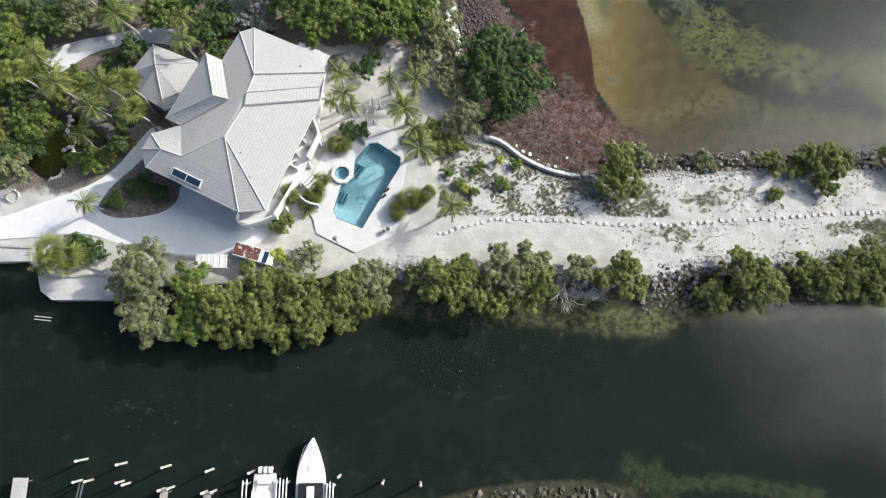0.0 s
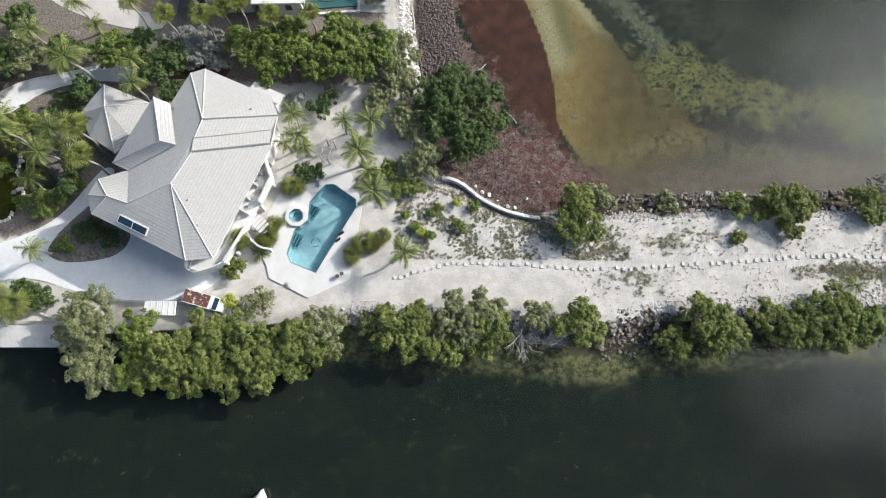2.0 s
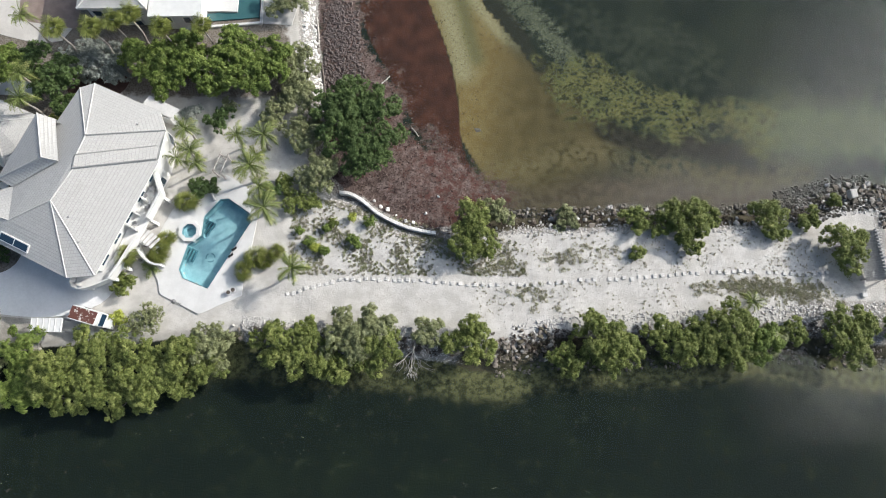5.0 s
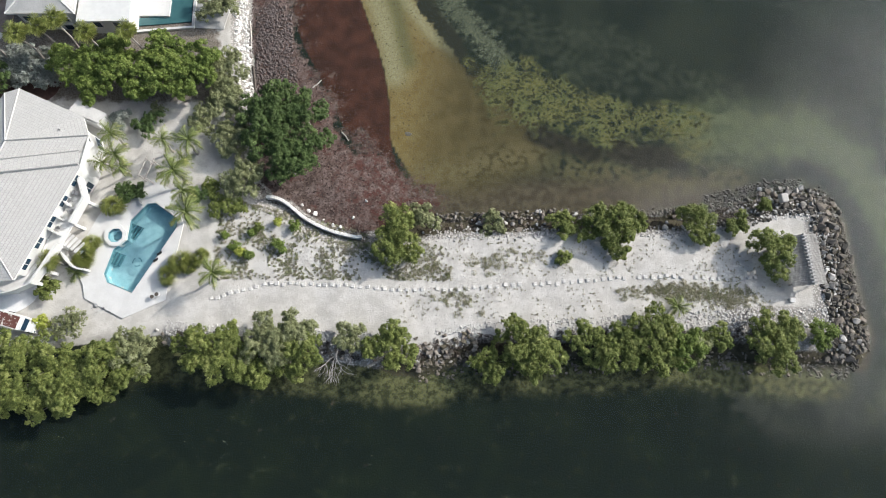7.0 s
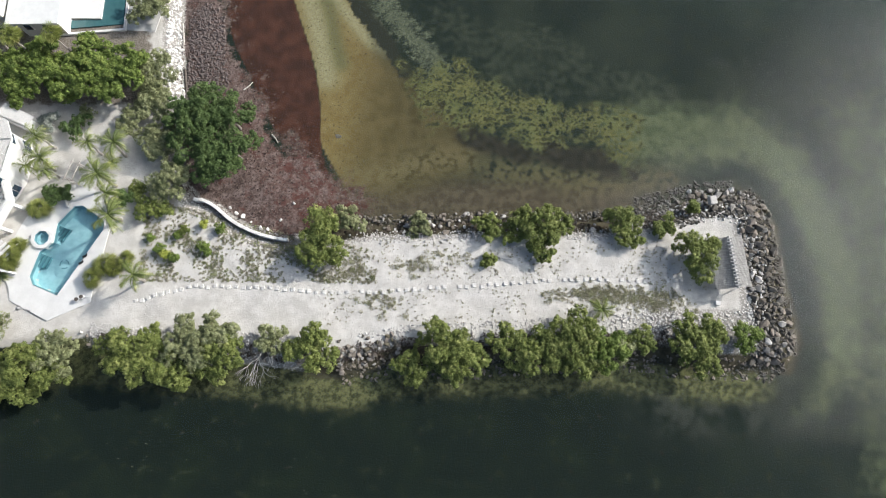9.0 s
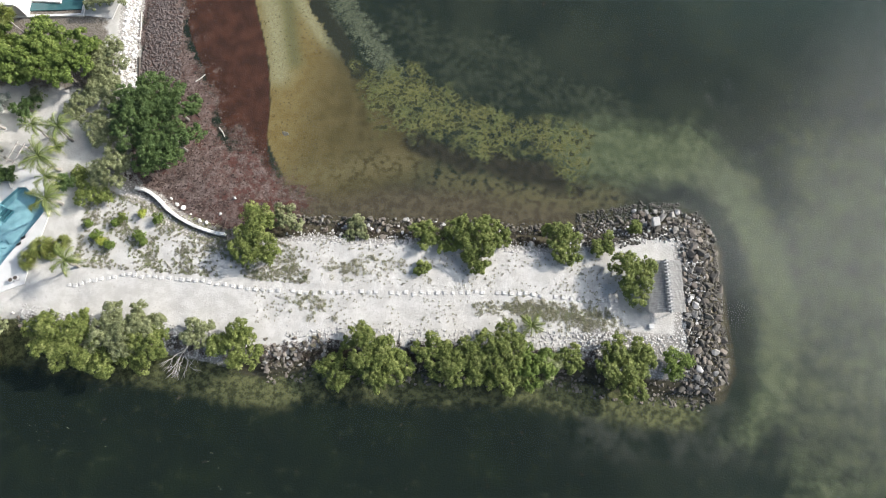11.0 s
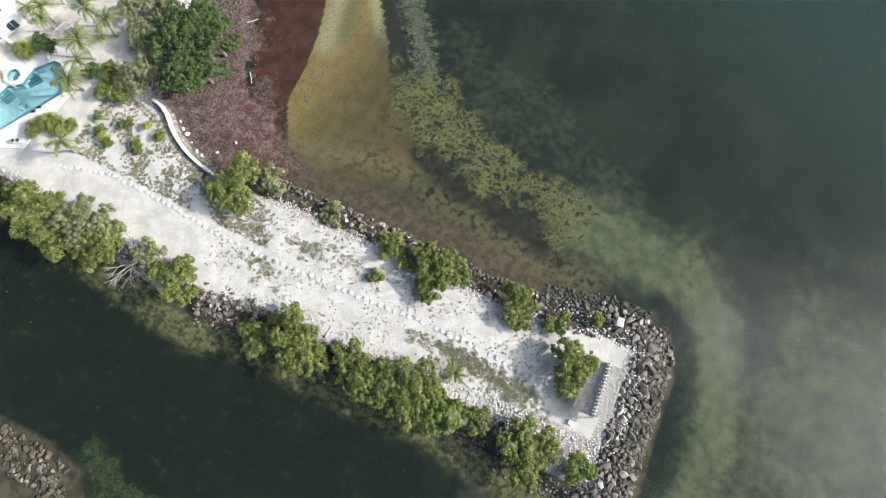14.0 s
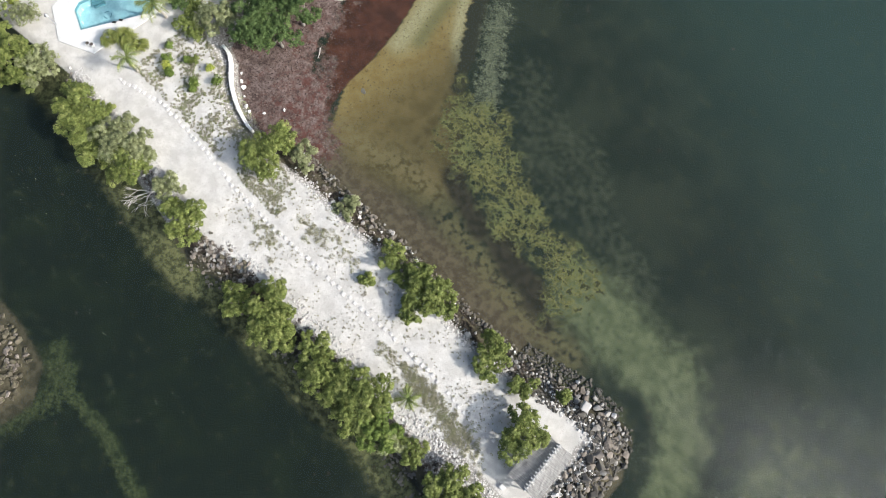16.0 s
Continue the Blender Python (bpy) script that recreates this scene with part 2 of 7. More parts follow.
def ground_material():
    m = Mat("ground", 0.9, 0, 0.2).world_pos()
    sand, soil, weed, rubble = m.attr("zone_a")
    red, yellow, meadow, band = m.attr("zone_b")
    stone, pale, teal, shoal_glare = m.attr("zone_c")
    big, mid, fine = m.noise(0.12, 4), m.noise(0.7, 5), m.noise(5.0, 4)
    grit = m.noise(22.0, 2)

    def patchy(w, nz, amount, soft):
        """Ragged patches that end where their zone ends."""
        return m.math("MULTIPLY", edge(w, nz, amount, soft), m.step(w, 0.05, 0.32))

    def edge(w, nz, amount, soft=0.12):
        x = m.math("ADD", w, m.math("MULTIPLY", m.math("SUBTRACT", nz, 0.5), amount))
        return m.step(x, 0.5 - soft, 0.5 + soft)

    brown, amber_fade, hole, canal_f = m.attr("zone_d")
    silver, fringe, wedge, trench = m.attr("zone_e")
    shelf, plume, silt, rust = m.attr("zone_f")
    clump, speck = m.noise(1.1, 6, 0.62), m.noise(3.4, 5, 0.65)
    deep = m.mix(m.step(big, 0.4, 0.65), (0.0115, 0.018, 0.013), (0.023, 0.0305, 0.0205))
    c = m.mix(teal, deep, (0.020, 0.042, 0.037))
    c = m.mix(m.math("MULTIPLY", canal_f, 0.92), c, m.mix(m.step(m.noise(0.16, 5), 0.45, 0.68), (0.0035, 0.0080, 0.0050), (0.0072, 0.0130, 0.0062)))
    # greyish bottom south of the tip, raised to paint in the cloud reflection
    c = m.mix(m.math("MULTIPLY", silt, m.math("MULTIPLY", m.step(m.noise(0.3, 6, 0.65), 0.36, 0.64), 0.7)), c, (0.060, 0.064, 0.052))
    # shallow bed along the banks
    bandc = m.mix(m.step(m.noise(1.3, 6, 0.7), 0.40, 0.62), (0.048, 0.052, 0.022), (0.165, 0.168, 0.075))
    c = m.mix(edge(band, mid, 0.9, 0.5), c, bandc)
    brownc = m.mix(m.step(clump, 0.40, 0.62), (0.070, 0.056, 0.036), (0.112, 0.092, 0.061))
    brownc = m.mix(m.math("MULTIPLY", m.step(speck, 0.58, 0.68), 0.7), brownc, (0.032, 0.025, 0.017))
    c = m.mix(edge(brown, mid, 0.7, 0.45), c, brownc)
    # amber sand in the tea-coloured shallows
    yc = m.mix(m.step(mid, 0.35, 0.65), (0.188, 0.136, 0.048), (0.225, 0.174, 0.074))
    yc = m.mix(amber_fade, yc, m.mix(m.step(m.noise(0.4, 5), 0.36, 0.62), (0.062, 0.051, 0.021), (0.098, 0.080, 0.036)))
    yc = m.mix(m.math("MULTIPLY", m.math("MULTIPLY", shelf, m.step(clump, 0.40, 0.56)), 0.75), yc, (0.165, 0.142, 0.072))
    yc = m.mix(m.math("MULTIPLY", pale, 0.9), yc, m.mix(m.step(speck, 0.4, 0.6), (0.33, 0.31, 0.185), (0.27, 0.25, 0.14)))
    yc = m.mix(m.math("MULTIPLY", wedge, 0.8), yc, (0.125, 0.130, 0.062))
    spots = m.step(m.noise(2.6, 4, 0.65), 0.60, 0.66)
    yc = m.mix(m.math("MULTIPLY", spots, 0.65), yc, (0.065, 0.050, 0.022))
    c = m.mix(edge(yellow, mid, 0.35, 0.40), c, yc)
    c = m.mix(m.math("MULTIPLY", m.math("MULTIPLY", shelf, m.step(clump, 0.34, 0.58)), m.math("MULTIPLY", m.math("SUBTRACT", 1.0, yellow), 0.85)), c, (0.122, 0.110, 0.054))
    # shoal bed, greyed so that its colour also carries sky glare
    shoalc = m.mix(m.step(mid, 0.35, 0.65), (0.088, 0.108, 0.056), (0.132, 0.152, 0.084))
    shoalc = m.mix(m.math("MULTIPLY", m.step(clump, 0.56, 0.66), 0.6), shoalc, (0.045, 0.060, 0.036))
    c = m.mix(m.math("MULTIPLY", edge(shoal_glare, m.noise(0.35, 7, 0.7), 1.4, 0.42), 0.85), c, shoalc)
    # weed: ragged yellow-green meadows, thin grey fringes, dark trenches and holes
    c = m.mix(m.math("MULTIPLY", patchy(fringe, clump, 1.9, 0.30), m.math("MULTIPLY", m.step(clump, 0.34, 0.66), 0.42)), c, (0.070, 0.080, 0.050))
    c = m.mix(patchy(trench, clump, 1.3, 0.16), c, (0.026, 0.028, 0.019))
    c = m.mix(m.math("MULTIPLY", patchy(silver, m.math("ADD", m.math("MULTIPLY", clump, 0.6), m.math("MULTIPLY", m.noise(5.5, 4, 0.7), 0.4)), 4.2, 0.42), 0.72), c, m.mix(m.step(m.noise(5.5, 4, 0.7), 0.40, 0.64), (0.085, 0.096, 0.060), (0.205, 0.225, 0.150)))
    c = m.mix(hole, c, m.mix(m.step(clump, 0.4, 0.6), (0.020, 0.019, 0.013), (0.036, 0.032, 0.022)))
    mc = m.mix(m.step(m.noise(2.0, 5, 0.7), 0.36, 0.62), (0.082, 0.086, 0.030), (0.160, 0.158, 0.060))
    mc = m.mix(m.math("MULTIPLY", m.step(m.noise(0.22, 3), 0.45, 0.62), 0.6), mc, (0.120, 0.140, 0.056))
    mc = m.mix(m.math("MULTIPLY", m.step(clump, 0.545, 0.60), 0.85), mc, (0.030, 0.034, 0.018))
    ragged = m.math("ADD", m.math("MULTIPLY", m.noise(0.55, 5, 0.62), 0.5), m.math("ADD", m.math("MULTIPLY", clump, 0.35), m.math("MULTIPLY", speck, 0.15)))
    c = m.mix(patchy(meadow, ragged, 5.0, 0.34), c, mc)
    c = m.mix(m.math("MULTIPLY", patchy(plume, clump, 2.6, 0.45), 0.5), c, m.mix(m.step(speck, 0.36, 0.66), (0.030, 0.042, 0.018), (0.110, 0.135, 0.052)))
    rr = m.mix(m.step(m.noise(0.5, 6, 0.65), 0.38, 0.64), (0.044, 0.018, 0.012), (0.086, 0.033, 0.020))
    rr = m.mix(m.math("MULTIPLY", m.step(fine, 0.58, 0.70), 0.5), rr, (0.115, 0.070, 0.054))
    c = m.mix(edge(red, fine, 0.5, 0.3), c, rr)
    wc = m.mix(m.step(m.noise(0.8, 6, 0.7), 0.36, 0.64), (0.092, 0.064, 0.055), (0.215, 0.168, 0.150))
    wc = m.mix(m.math("MULTIPLY", m.step(m.noise(3.5, 5, 0.7), 0.48, 0.66), 0.8), wc, (0.036, 0.023, 0.021))
    wc = m.mix(m.math("MULTIPLY", m.step(m.noise(0.55, 6, 0.7), 0.52, 0.66), 0.65), wc, (0.105, 0.040, 0.030))
    wc = m.mix(m.math("MULTIPLY", rust, m.math("MULTIPLY", m.step(clump, 0.36, 0.62), 0.8)), wc, (0.088, 0.034, 0.026))
    c = m.mix(edge(weed, m.noise(1.0, 6, 0.7), 2.2, 0.25), c, wc)
    sc = m.mix(m.step(mid, 0.35, 0.65), (0.47, 0.451, 0.418), (0.57, 0.55, 0.516))
    sc = m.mix(m.step(m.noise(1.7, 6, 0.7), 0.56, 0.70), sc, (0.44, 0.41, 0.37))
    sc = m.mix(m.math("MULTIPLY", m.step(grit, 0.58, 0.70), 0.5), sc, (0.36, 0.345, 0.32))
    sc = m.mix(m.math("MULTIPLY", m.step(m.noise(3.2, 5, 0.65), 0.60, 0.68), 0.45), sc, (0.40, 0.375, 0.34))
    c = m.mix(edge(sand, fine, 0.5, 0.15), c, sc)
    rc = m.mix(m.step(m.voronoi(4.0, "F1"), 0.15, 0.55), (0.56, 0.54, 0.51), (0.26, 0.245, 0.225))
    c = m.mix(edge(rubble, fine, 0.9, 0.2), c, rc)
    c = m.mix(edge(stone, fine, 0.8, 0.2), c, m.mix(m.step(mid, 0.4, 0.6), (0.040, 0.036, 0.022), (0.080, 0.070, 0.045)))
    lc = m.mix(m.step(fine, 0.4, 0.6), (0.135, 0.115, 0.095), (0.235, 0.21, 0.18))
    c = m.mix(edge(soil, mid, 1.1, 0.15), c, lc)
    m.color(c)
    m.bump(m.math("ADD", m.math("MULTIPLY", grit, 0.4), fine), 0.5, 0.08)
    return m.m


def water_material():
    """Murky, glossy water: part clear, part tinted by silt, rippled."""
    m = Mat("water", 0.03, 0, 0.5).world_pos()
    nodes, links = m.n, m.l
    nodes.remove(m.b)
    clear, silt, gloss = nodes.new("ShaderNodeBsdfTransparent"), nodes.new("ShaderNodeBsdfDiffuse"), nodes.new("ShaderNodeBsdfGlossy")
    clear.inputs[0].default_value = (0.97, 0.98, 0.96, 1)
    silt.inputs[0].default_value = (0.030, 0.046, 0.038, 1)
    gloss.inputs["Roughness"].default_value = 0.02
    fres = nodes.new("ShaderNodeLayerWeight")
    wv = nodes.new("ShaderNodeTexWave")
    wv.wave_type, wv.bands_direction, wv.wave_profile = "BANDS", "Y", "SIN"
    for key, value in (("Scale", 0.78), ("Distortion", 4.0), ("Detail", 3.0), ("Detail Scale", 1.6), ("Detail Roughness", 0.6)):
        wv.inputs[key].default_value = value
    slant = nodes.new("ShaderNodeMapping")
    slant.inputs["Rotation"].default_value = (0, 0, radians(-10))
    links.new(m.pos, slant.inputs[0])
    links.new(slant.outputs[0], wv.inputs["Vector"])
    short = m.noise(5.2, 2, 0.5, 0.2, (0.36, 1.0, 1.0, -8))
    cross = m.noise(1.2, 2, 0.5, 0.3, (0.6, 1.0, 1.0, 22))
    gust = m.step(m.noise(0.09, 5), 0.30, 0.66)
    rip = m.math("MULTIPLY", m.math("ADD", m.math("MULTIPLY", wv.outputs["Fac"], m.math("MULTIPLY", m.step(cross, 0.40, 0.60), 0.40)), m.math("MULTIPLY", short, 0.95)), gust)
    swell = m.noise(0.25, 3)
    open_water = nodes.new("ShaderNodeAttribute")
    open_water.attribute_name = "chop"
    h = m.math("ADD", m.math("MULTIPLY", m.math("MULTIPLY", rip, open_water.outputs["Fac"]), 0.42), m.math("MULTIPLY", swell, 0.25))
    bp = nodes.new("ShaderNodeBump")
    bp.inputs["Strength"].default_value, bp.inputs["Distance"].default_value = 0.6, 0.10
    links.new(h, bp.inputs["Height"])
    links.new(bp.outputs[0], gloss.inputs["Normal"])
    links.new(bp.outputs[0], fres.inputs["Normal"])
    body, top = nodes.new("ShaderNodeMixShader"), nodes.new("ShaderNodeMixShader")
    body.inputs[0].default_value = 0.08
    links.new(clear.outputs[0], body.inputs[1])
    links.new(silt.outputs[0], body.inputs[2])
    links.new(m.math("ADD", m.math("MULTIPLY", m.math("POWER", fres.outputs["Facing"], 5.0), 0.98), 0.021), top.inputs[0])
    links.new(body.outputs[0], top.inputs[1])
    links.new(gloss.outputs[0], top.inputs[2])
    links.new(top.outputs[0], nodes["Material Output"].inputs[0])
    return m.m


GROUND, WATER = ground_material(), water_material()


# ---- building helpers ----
def mesh(name, verts, faces, smooth=False):
    me = bpy.data.meshes.new(name)
    me.from_pydata([tuple(v) for v in verts], [], faces)
    me.update()
    if smooth:
        me.polygons.foreach_set("use_smooth", [True] * len(me.polygons))
    return me


def thing(name, label, category, at=(0, 0, 0), turn=0.0, group="", kind=""):
    ob = new(name)
    ob.empty_display_size = 0.2
    ob.matrix_basis = pose(*at, 0, 0, turn)
    return tagged(ob, label, category, group, kind)


def part(name, geo, material, parent=None, label=""):
    """Links a bmesh or a mesh as one object under a thing or a part."""
    if isinstance(geo, bmesh.types.BMesh):
        me = bpy.data.meshes.new(name)
        bmesh.ops.recalc_face_normals(geo, faces=geo.faces)
        geo.to_mesh(me)
        geo.free()
    else:
        me = geo
    if material and not me.materials:
        me.materials.append(material)
    ob = new(name, me)
    ob.parent = parent
    return tagged(ob, label)


def box(bm, x0, x1, y0, y1, z0, z1, bevel=0.0):
    v = bmesh.ops.create_cube(bm, size=1)["verts"]
    for p in v:
        p.co = Vector(((x0 + x1) / 2 + p.co.x * (x1 - x0), (y0 + y1) / 2 + p.co.y * (y1 - y0), (z0 + z1) / 2 + p.co.z * (z1 - z0)))
    if bevel:
        edges = list({e for p in v for e in p.link_edges})
        bmesh.ops.bevel(bm, geom=edges, offset=bevel, segments=2, affect="EDGES", profile=0.6)
    return bm


def boxes(*dims, bevel=0.0):
    bm = bmesh.new()
    for d in dims:
        box(bm, *d, bevel=bevel)
    return bm


def prism(pts, z0, z1):
    """A plate over a plan outline."""
    bm = bmesh.new()
    low = [bm.verts.new((x, y, z0)) for x, y in pts]
    top = [bm.verts.new((x, y, z1)) for x, y in pts]
    bm.faces.new(top)
    bm.faces.new(low[::-1])
    for i in range(len(pts)):
        j = (i + 1) % len(pts)
        bm.faces.new((low[i], low[j], top[j], top[i]))
    return bm


def strip(pts, width, z0, z1, closed=False):
    """A wall of even width along a plan line, mitred at its corners."""
    n = len(pts)
    P = [Vector(p) for p in pts]
    left, right = [], []
    for i in range(n):
        a = P[i - 1] if (i or closed) else None
        b = P[(i + 1) % n] if (i < n - 1 or closed) else None
        d1 = (P[i] - a).normalized() if a else (b - P[i]).normalized()
        d2 = (b - P[i]).normalized() if b else d1
        n1, n2 = Vector((-d1.y, d1.x)), Vector((-d2.y, d2.x))
        mit = (n1 + n2).normalized()
        k = width / 2 / max(0.4, mit.dot(n1))
        left.append(P[i] + mit * k)
        right.append(P[i] - mit * k)
    bm = bmesh.new()
    rings = [[bm.verts.new((q.x, q.y, z)) for q, z in ((left[i], z0), (left[i], z1), (right[i], z1), (right[i], z0))] for i in range(n)]
    for i in range(n if closed else n - 1):
        r, s = rings[i], rings[(i + 1) % n]
        for k in range(4):
            bm.faces.new((r[k], s[k], s[(k + 1) % 4], r[(k + 1) % 4]))
    if not closed:
        bm.faces.new(rings[0])
        bm.faces.new(rings[-1][::-1])
    return bm


def tube(bm, pts, radii, sides=7):
    """A tapered, bent stem."""
    rings, prev = [], None
    pts = [Vector(p) for p in pts]
    for i, p in enumerate(pts):
        d = (pts[min(i + 1, len(pts) - 1)] - pts[max(i - 1, 0)]).normalized()
        ref = Vector((1, 0, 0)) if abs(d.x) < 0.8 else Vector((0, 1, 0))
        u = d.cross(ref).normalized()
        w = d.cross(u)
        rings.append([bm.verts.new(p + (u * math.cos(k * math.tau / sides) + w * math.sin(k * math.tau / sides)) * radii[i]) for k in range(sides)])
    for a, b in zip(rings, rings[1:]):
        for k in range(sides):
            bm.faces.new((a[k], a[(k + 1) % sides], b[(k + 1) % sides], b[k]))
    bm.faces.new(rings[0][::-1])
    bm.faces.new(rings[-1])
    return bm


# ---- ground and water ----
SOUTH_SHORE = [(-49.5, 14.3), (-48, 14.3), (-45.1, 12.6), (-43.5, 10.7), (-42.2, 10.1), (-35.6, 10), (-29, 10.5), (-23, 10.8), (-16, 11), (-9.8, 11.8),
               (-3.2, 12.7), (5.2, 11.9), (14.5, 11.4), (20, 10.8), (26.3, 9.9), (33, 11.8), (43.5, 11.9), (57, 12.7), (63.6, 12.1), (70.2, 11.2), (78.6, 11.2)]
NORTH_SHORE = [(79.9, 14.2), (79.0, 21), (78.4, 28.1), (76.8, 31.6), (74.6, 32.3), (71, 31.3), (65.3, 29.6), (58, 28.5), (44, 28.4), (37, 28), (30, 27.9), (26, 27.3),
               (18.7, 26.2), (15.2, 27.1), (12.4, 28.5), (10.3, 30.2), (8.2, 30.8), (6, 33), (5, 38), (4.8, 45.5), (3.6, 52.6), (3.2, 60)]
LAND = [(-2500, 15), (-75, 15)] + SOUTH_SHORE + NORTH_SHORE + [(0, 75), (-60, 400), (-2500, 2500)]
BANK = [(-2500, -17), (-75, -17), (0, -14.5), (6, -12.6), (12, -11.9), (18, -11.7), (23, -12.5), (25, -15), (24, -20), (18, -32), (0, -200), (-2500, -2500)]
WEED = [(1.5, 60), (3.6, 45), (3.8, 38), (7, 29.6), (11.6, 27.2), (18.7, 24.8), (25, 26.0), (28.5, 30.6), (25, 33.9), (21.5, 36.2), (17.5, 39.5), (14, 45), (11, 51), (8.5, 60)]
RED = [(6, 75), (8.5, 58), (10.5, 52), (13, 47), (16, 41), (18.5, 36.6), (23.4, 34.6), (22.5, 38), (22.3, 41), (22.0, 44), (21.2, 48.7), (19.6, 53.6), (17.8, 58.6), (12, 75)]
MEADOW = [(32, 49.5), (34, 48.8), (40.2, 50.4), (43, 47.8), (47.8, 45.6), (53.2, 44), (57.6, 43.6), (61.5, 44.2), (63.5, 41), (62.6, 36), (61, 35.2), (58.8, 38.4), (54, 39.5),
          (49.2, 38.2), (44.5, 40.3), (40.2, 40.4), (36.5, 40.2), (35, 44)]
YELLOW = [(17.8, 58.6), (19.6, 53.6), (21.2, 48.7), (22.0, 44), (22.3, 38.6), (25.5, 32.6), (33, 32.0), (41, 35), (43, 38), (38, 43), (32.5, 48), (29, 52), (27, 58), (23, 68), (14, 70)]


def inside(pts, X, Y):
    r = np.zeros(X.shape, bool)
    for (x0, y0), (x1, y1) in zip(pts, pts[1:] + pts[:1]):
        c = (y0 > Y) != (y1 > Y)
        with np.errstate(divide="ignore", invalid="ignore"):
            r ^= c & (X < (x1 - x0) * (Y - y0) / (y1 - y0 if y1 != y0 else 1e-9) + x0)
    return r


def away(pts, X, Y, closed=True):
    """Distance from a line."""
    d = np.full(X.shape, 1e9)
    for (x0, y0), (x1, y1) in zip(pts, pts[1:] + (pts[:1] if closed else [])):
        dx, dy = x1 - x0, y1 - y0
        k = np.clip(((X - x0) * dx + (Y - y0) * dy) / max(dx * dx + dy * dy, 1e-9), 0, 1)
        d = np.minimum(d, np.hypot(X - x0 - k * dx, Y - y0 - k * dy))
    return d


def signed(pts, X, Y):
    return np.where(inside(pts, X, Y), 1, -1) * away(pts, X, Y)


def smooth(x, lo, hi):
    k = np.clip((x - lo) / (hi - lo), 0, 1)
    return k * k * (3 - 2 * k)


def waves(X, Y, size, seed):
    """Cheap, smooth random relief, about -1 to 1."""
    rng = np.random.RandomState(seed)
    out = 0
    for i in range(7):
        a, ph, f = rng.uniform(0, math.tau), rng.uniform(0, math.tau), rng.uniform(0.6, 1.7) * math.tau / size
        out = out + np.sin((X * math.cos(a) + Y * math.sin(a)) * f + ph)
    return out / 3.2


def rough_line(X, Y, seed):
    return 0.5 * waves(X, Y, 7, seed) + 0.35 * waves(X, Y, 2.7, seed + 1) + 0.25 * waves(X, Y, 1.1, seed + 2)


def height_at(X, Y):
    """The ground: the flat spit, its shores, the weed beach and the bed of canal and bay."""
    dl = np.maximum(signed(LAND, X, Y), signed(BANK, X, Y))
    bay = smooth(Y - 20 + np.clip(70 - X, -15, 0) * 0.6, 2, 6)
    fall = np.where(dl < 0, 0.15 + 0.42 * np.clip(-dl - 0.6, 0, 7) * (1 - bay) + bay * 0.05 * np.clip(-dl, 0, 35), 0)
    h = np.where(dl < 0, -fall, 0) + smooth(dl, -0.6, 2.4) * np.where(Y < -5, 0.3, 1.2)
    weed = signed(WEED, X, Y) + 1.2 * rough_line(X, Y, 9)
    h = np.where(dl < 0.4, np.maximum(h, smooth(weed, -2.5, 4.0) * 0.24 - 0.13 + 0.16 * smooth(weed, 3, 7)), h)
    return h + smooth(dl, 1.5, 4) * 0.05 * waves(X, Y, 6, 3)


def ground_z(x, y):
    return float(height_at(np.array([x], float), np.array([y], float))[0])


POOL = [(-6.6, 29.5), (-5.6, 29.6), (-2.8, 27.7), (-2.8, 26.7), (-7.2, 18.7), (-10.2, 19.9), (-10.7, 20.9), (-9.95, 23.9), (-8.45, 25.0), (-8.3, 27.4)]
SPA = (-9.8, 25.5)
POND = [(-51.1, 31.2), (-50.1, 32.2), (-45.9, 32.7), (-42.9, 33.0), (-39.5, 30.4), (-38.2, 29.1), (-40.8, 28.4), (-42.2, 28.1), (-43.2, 26.1), (-43.6, 25.2), (-45.3, 24.5), (-48.0, 26.7), (-50.3, 28.0)]


def axis(lo, hi, step, far):
    mid = list(np.arange(lo, hi + 1e-6, step))
    out, d, a, b = [], step, lo, hi
    while b - hi < far:
        d *= 1.45
        a, b = a - d, b + d
        out.append((a, b))
    return np.array([a for a, _ in out[::-1]] + mid + [b for _, b in out])


def sheet(name, xs, ys, zfun):
    X, Y = np.meshgrid(xs, ys)
    Z = zfun(X, Y)
    nx, ny = len(xs), len(ys)
    co = np.stack([X, Y, Z], -1).reshape(-1, 3).astype(np.float32)
    i = (np.arange(ny - 1)[:, None] * nx + np.arange(nx - 1)[None]).reshape(-1)
    quads = np.stack([i, i + 1, i + nx + 1, i + nx], -1)
    me = bpy.data.meshes.new(name)
    me.vertices.add(len(co))
    me.vertices.foreach_set("co", co.ravel())
    me.loops.add(quads.size)
    me.loops.foreach_set("vertex_index", quads.ravel().astype(np.int32))
    me.polygons.add(len(quads))
    me.polygons.foreach_set("loop_start", np.arange(0, quads.size, 4, dtype=np.int32))
    me.polygons.foreach_set("use_smooth", np.ones(len(quads), bool))
    me.update(calc_edges=True)
    me.validate()
    return me, X.ravel(), Y.ravel()


def put_zones(me, name, a, b, c, d):
    at = me.color_attributes.new(name, "FLOAT_COLOR", "POINT")
    at.data.foreach_set("color", np.stack([a, b, c, d], -1).astype(np.float32).ravel())


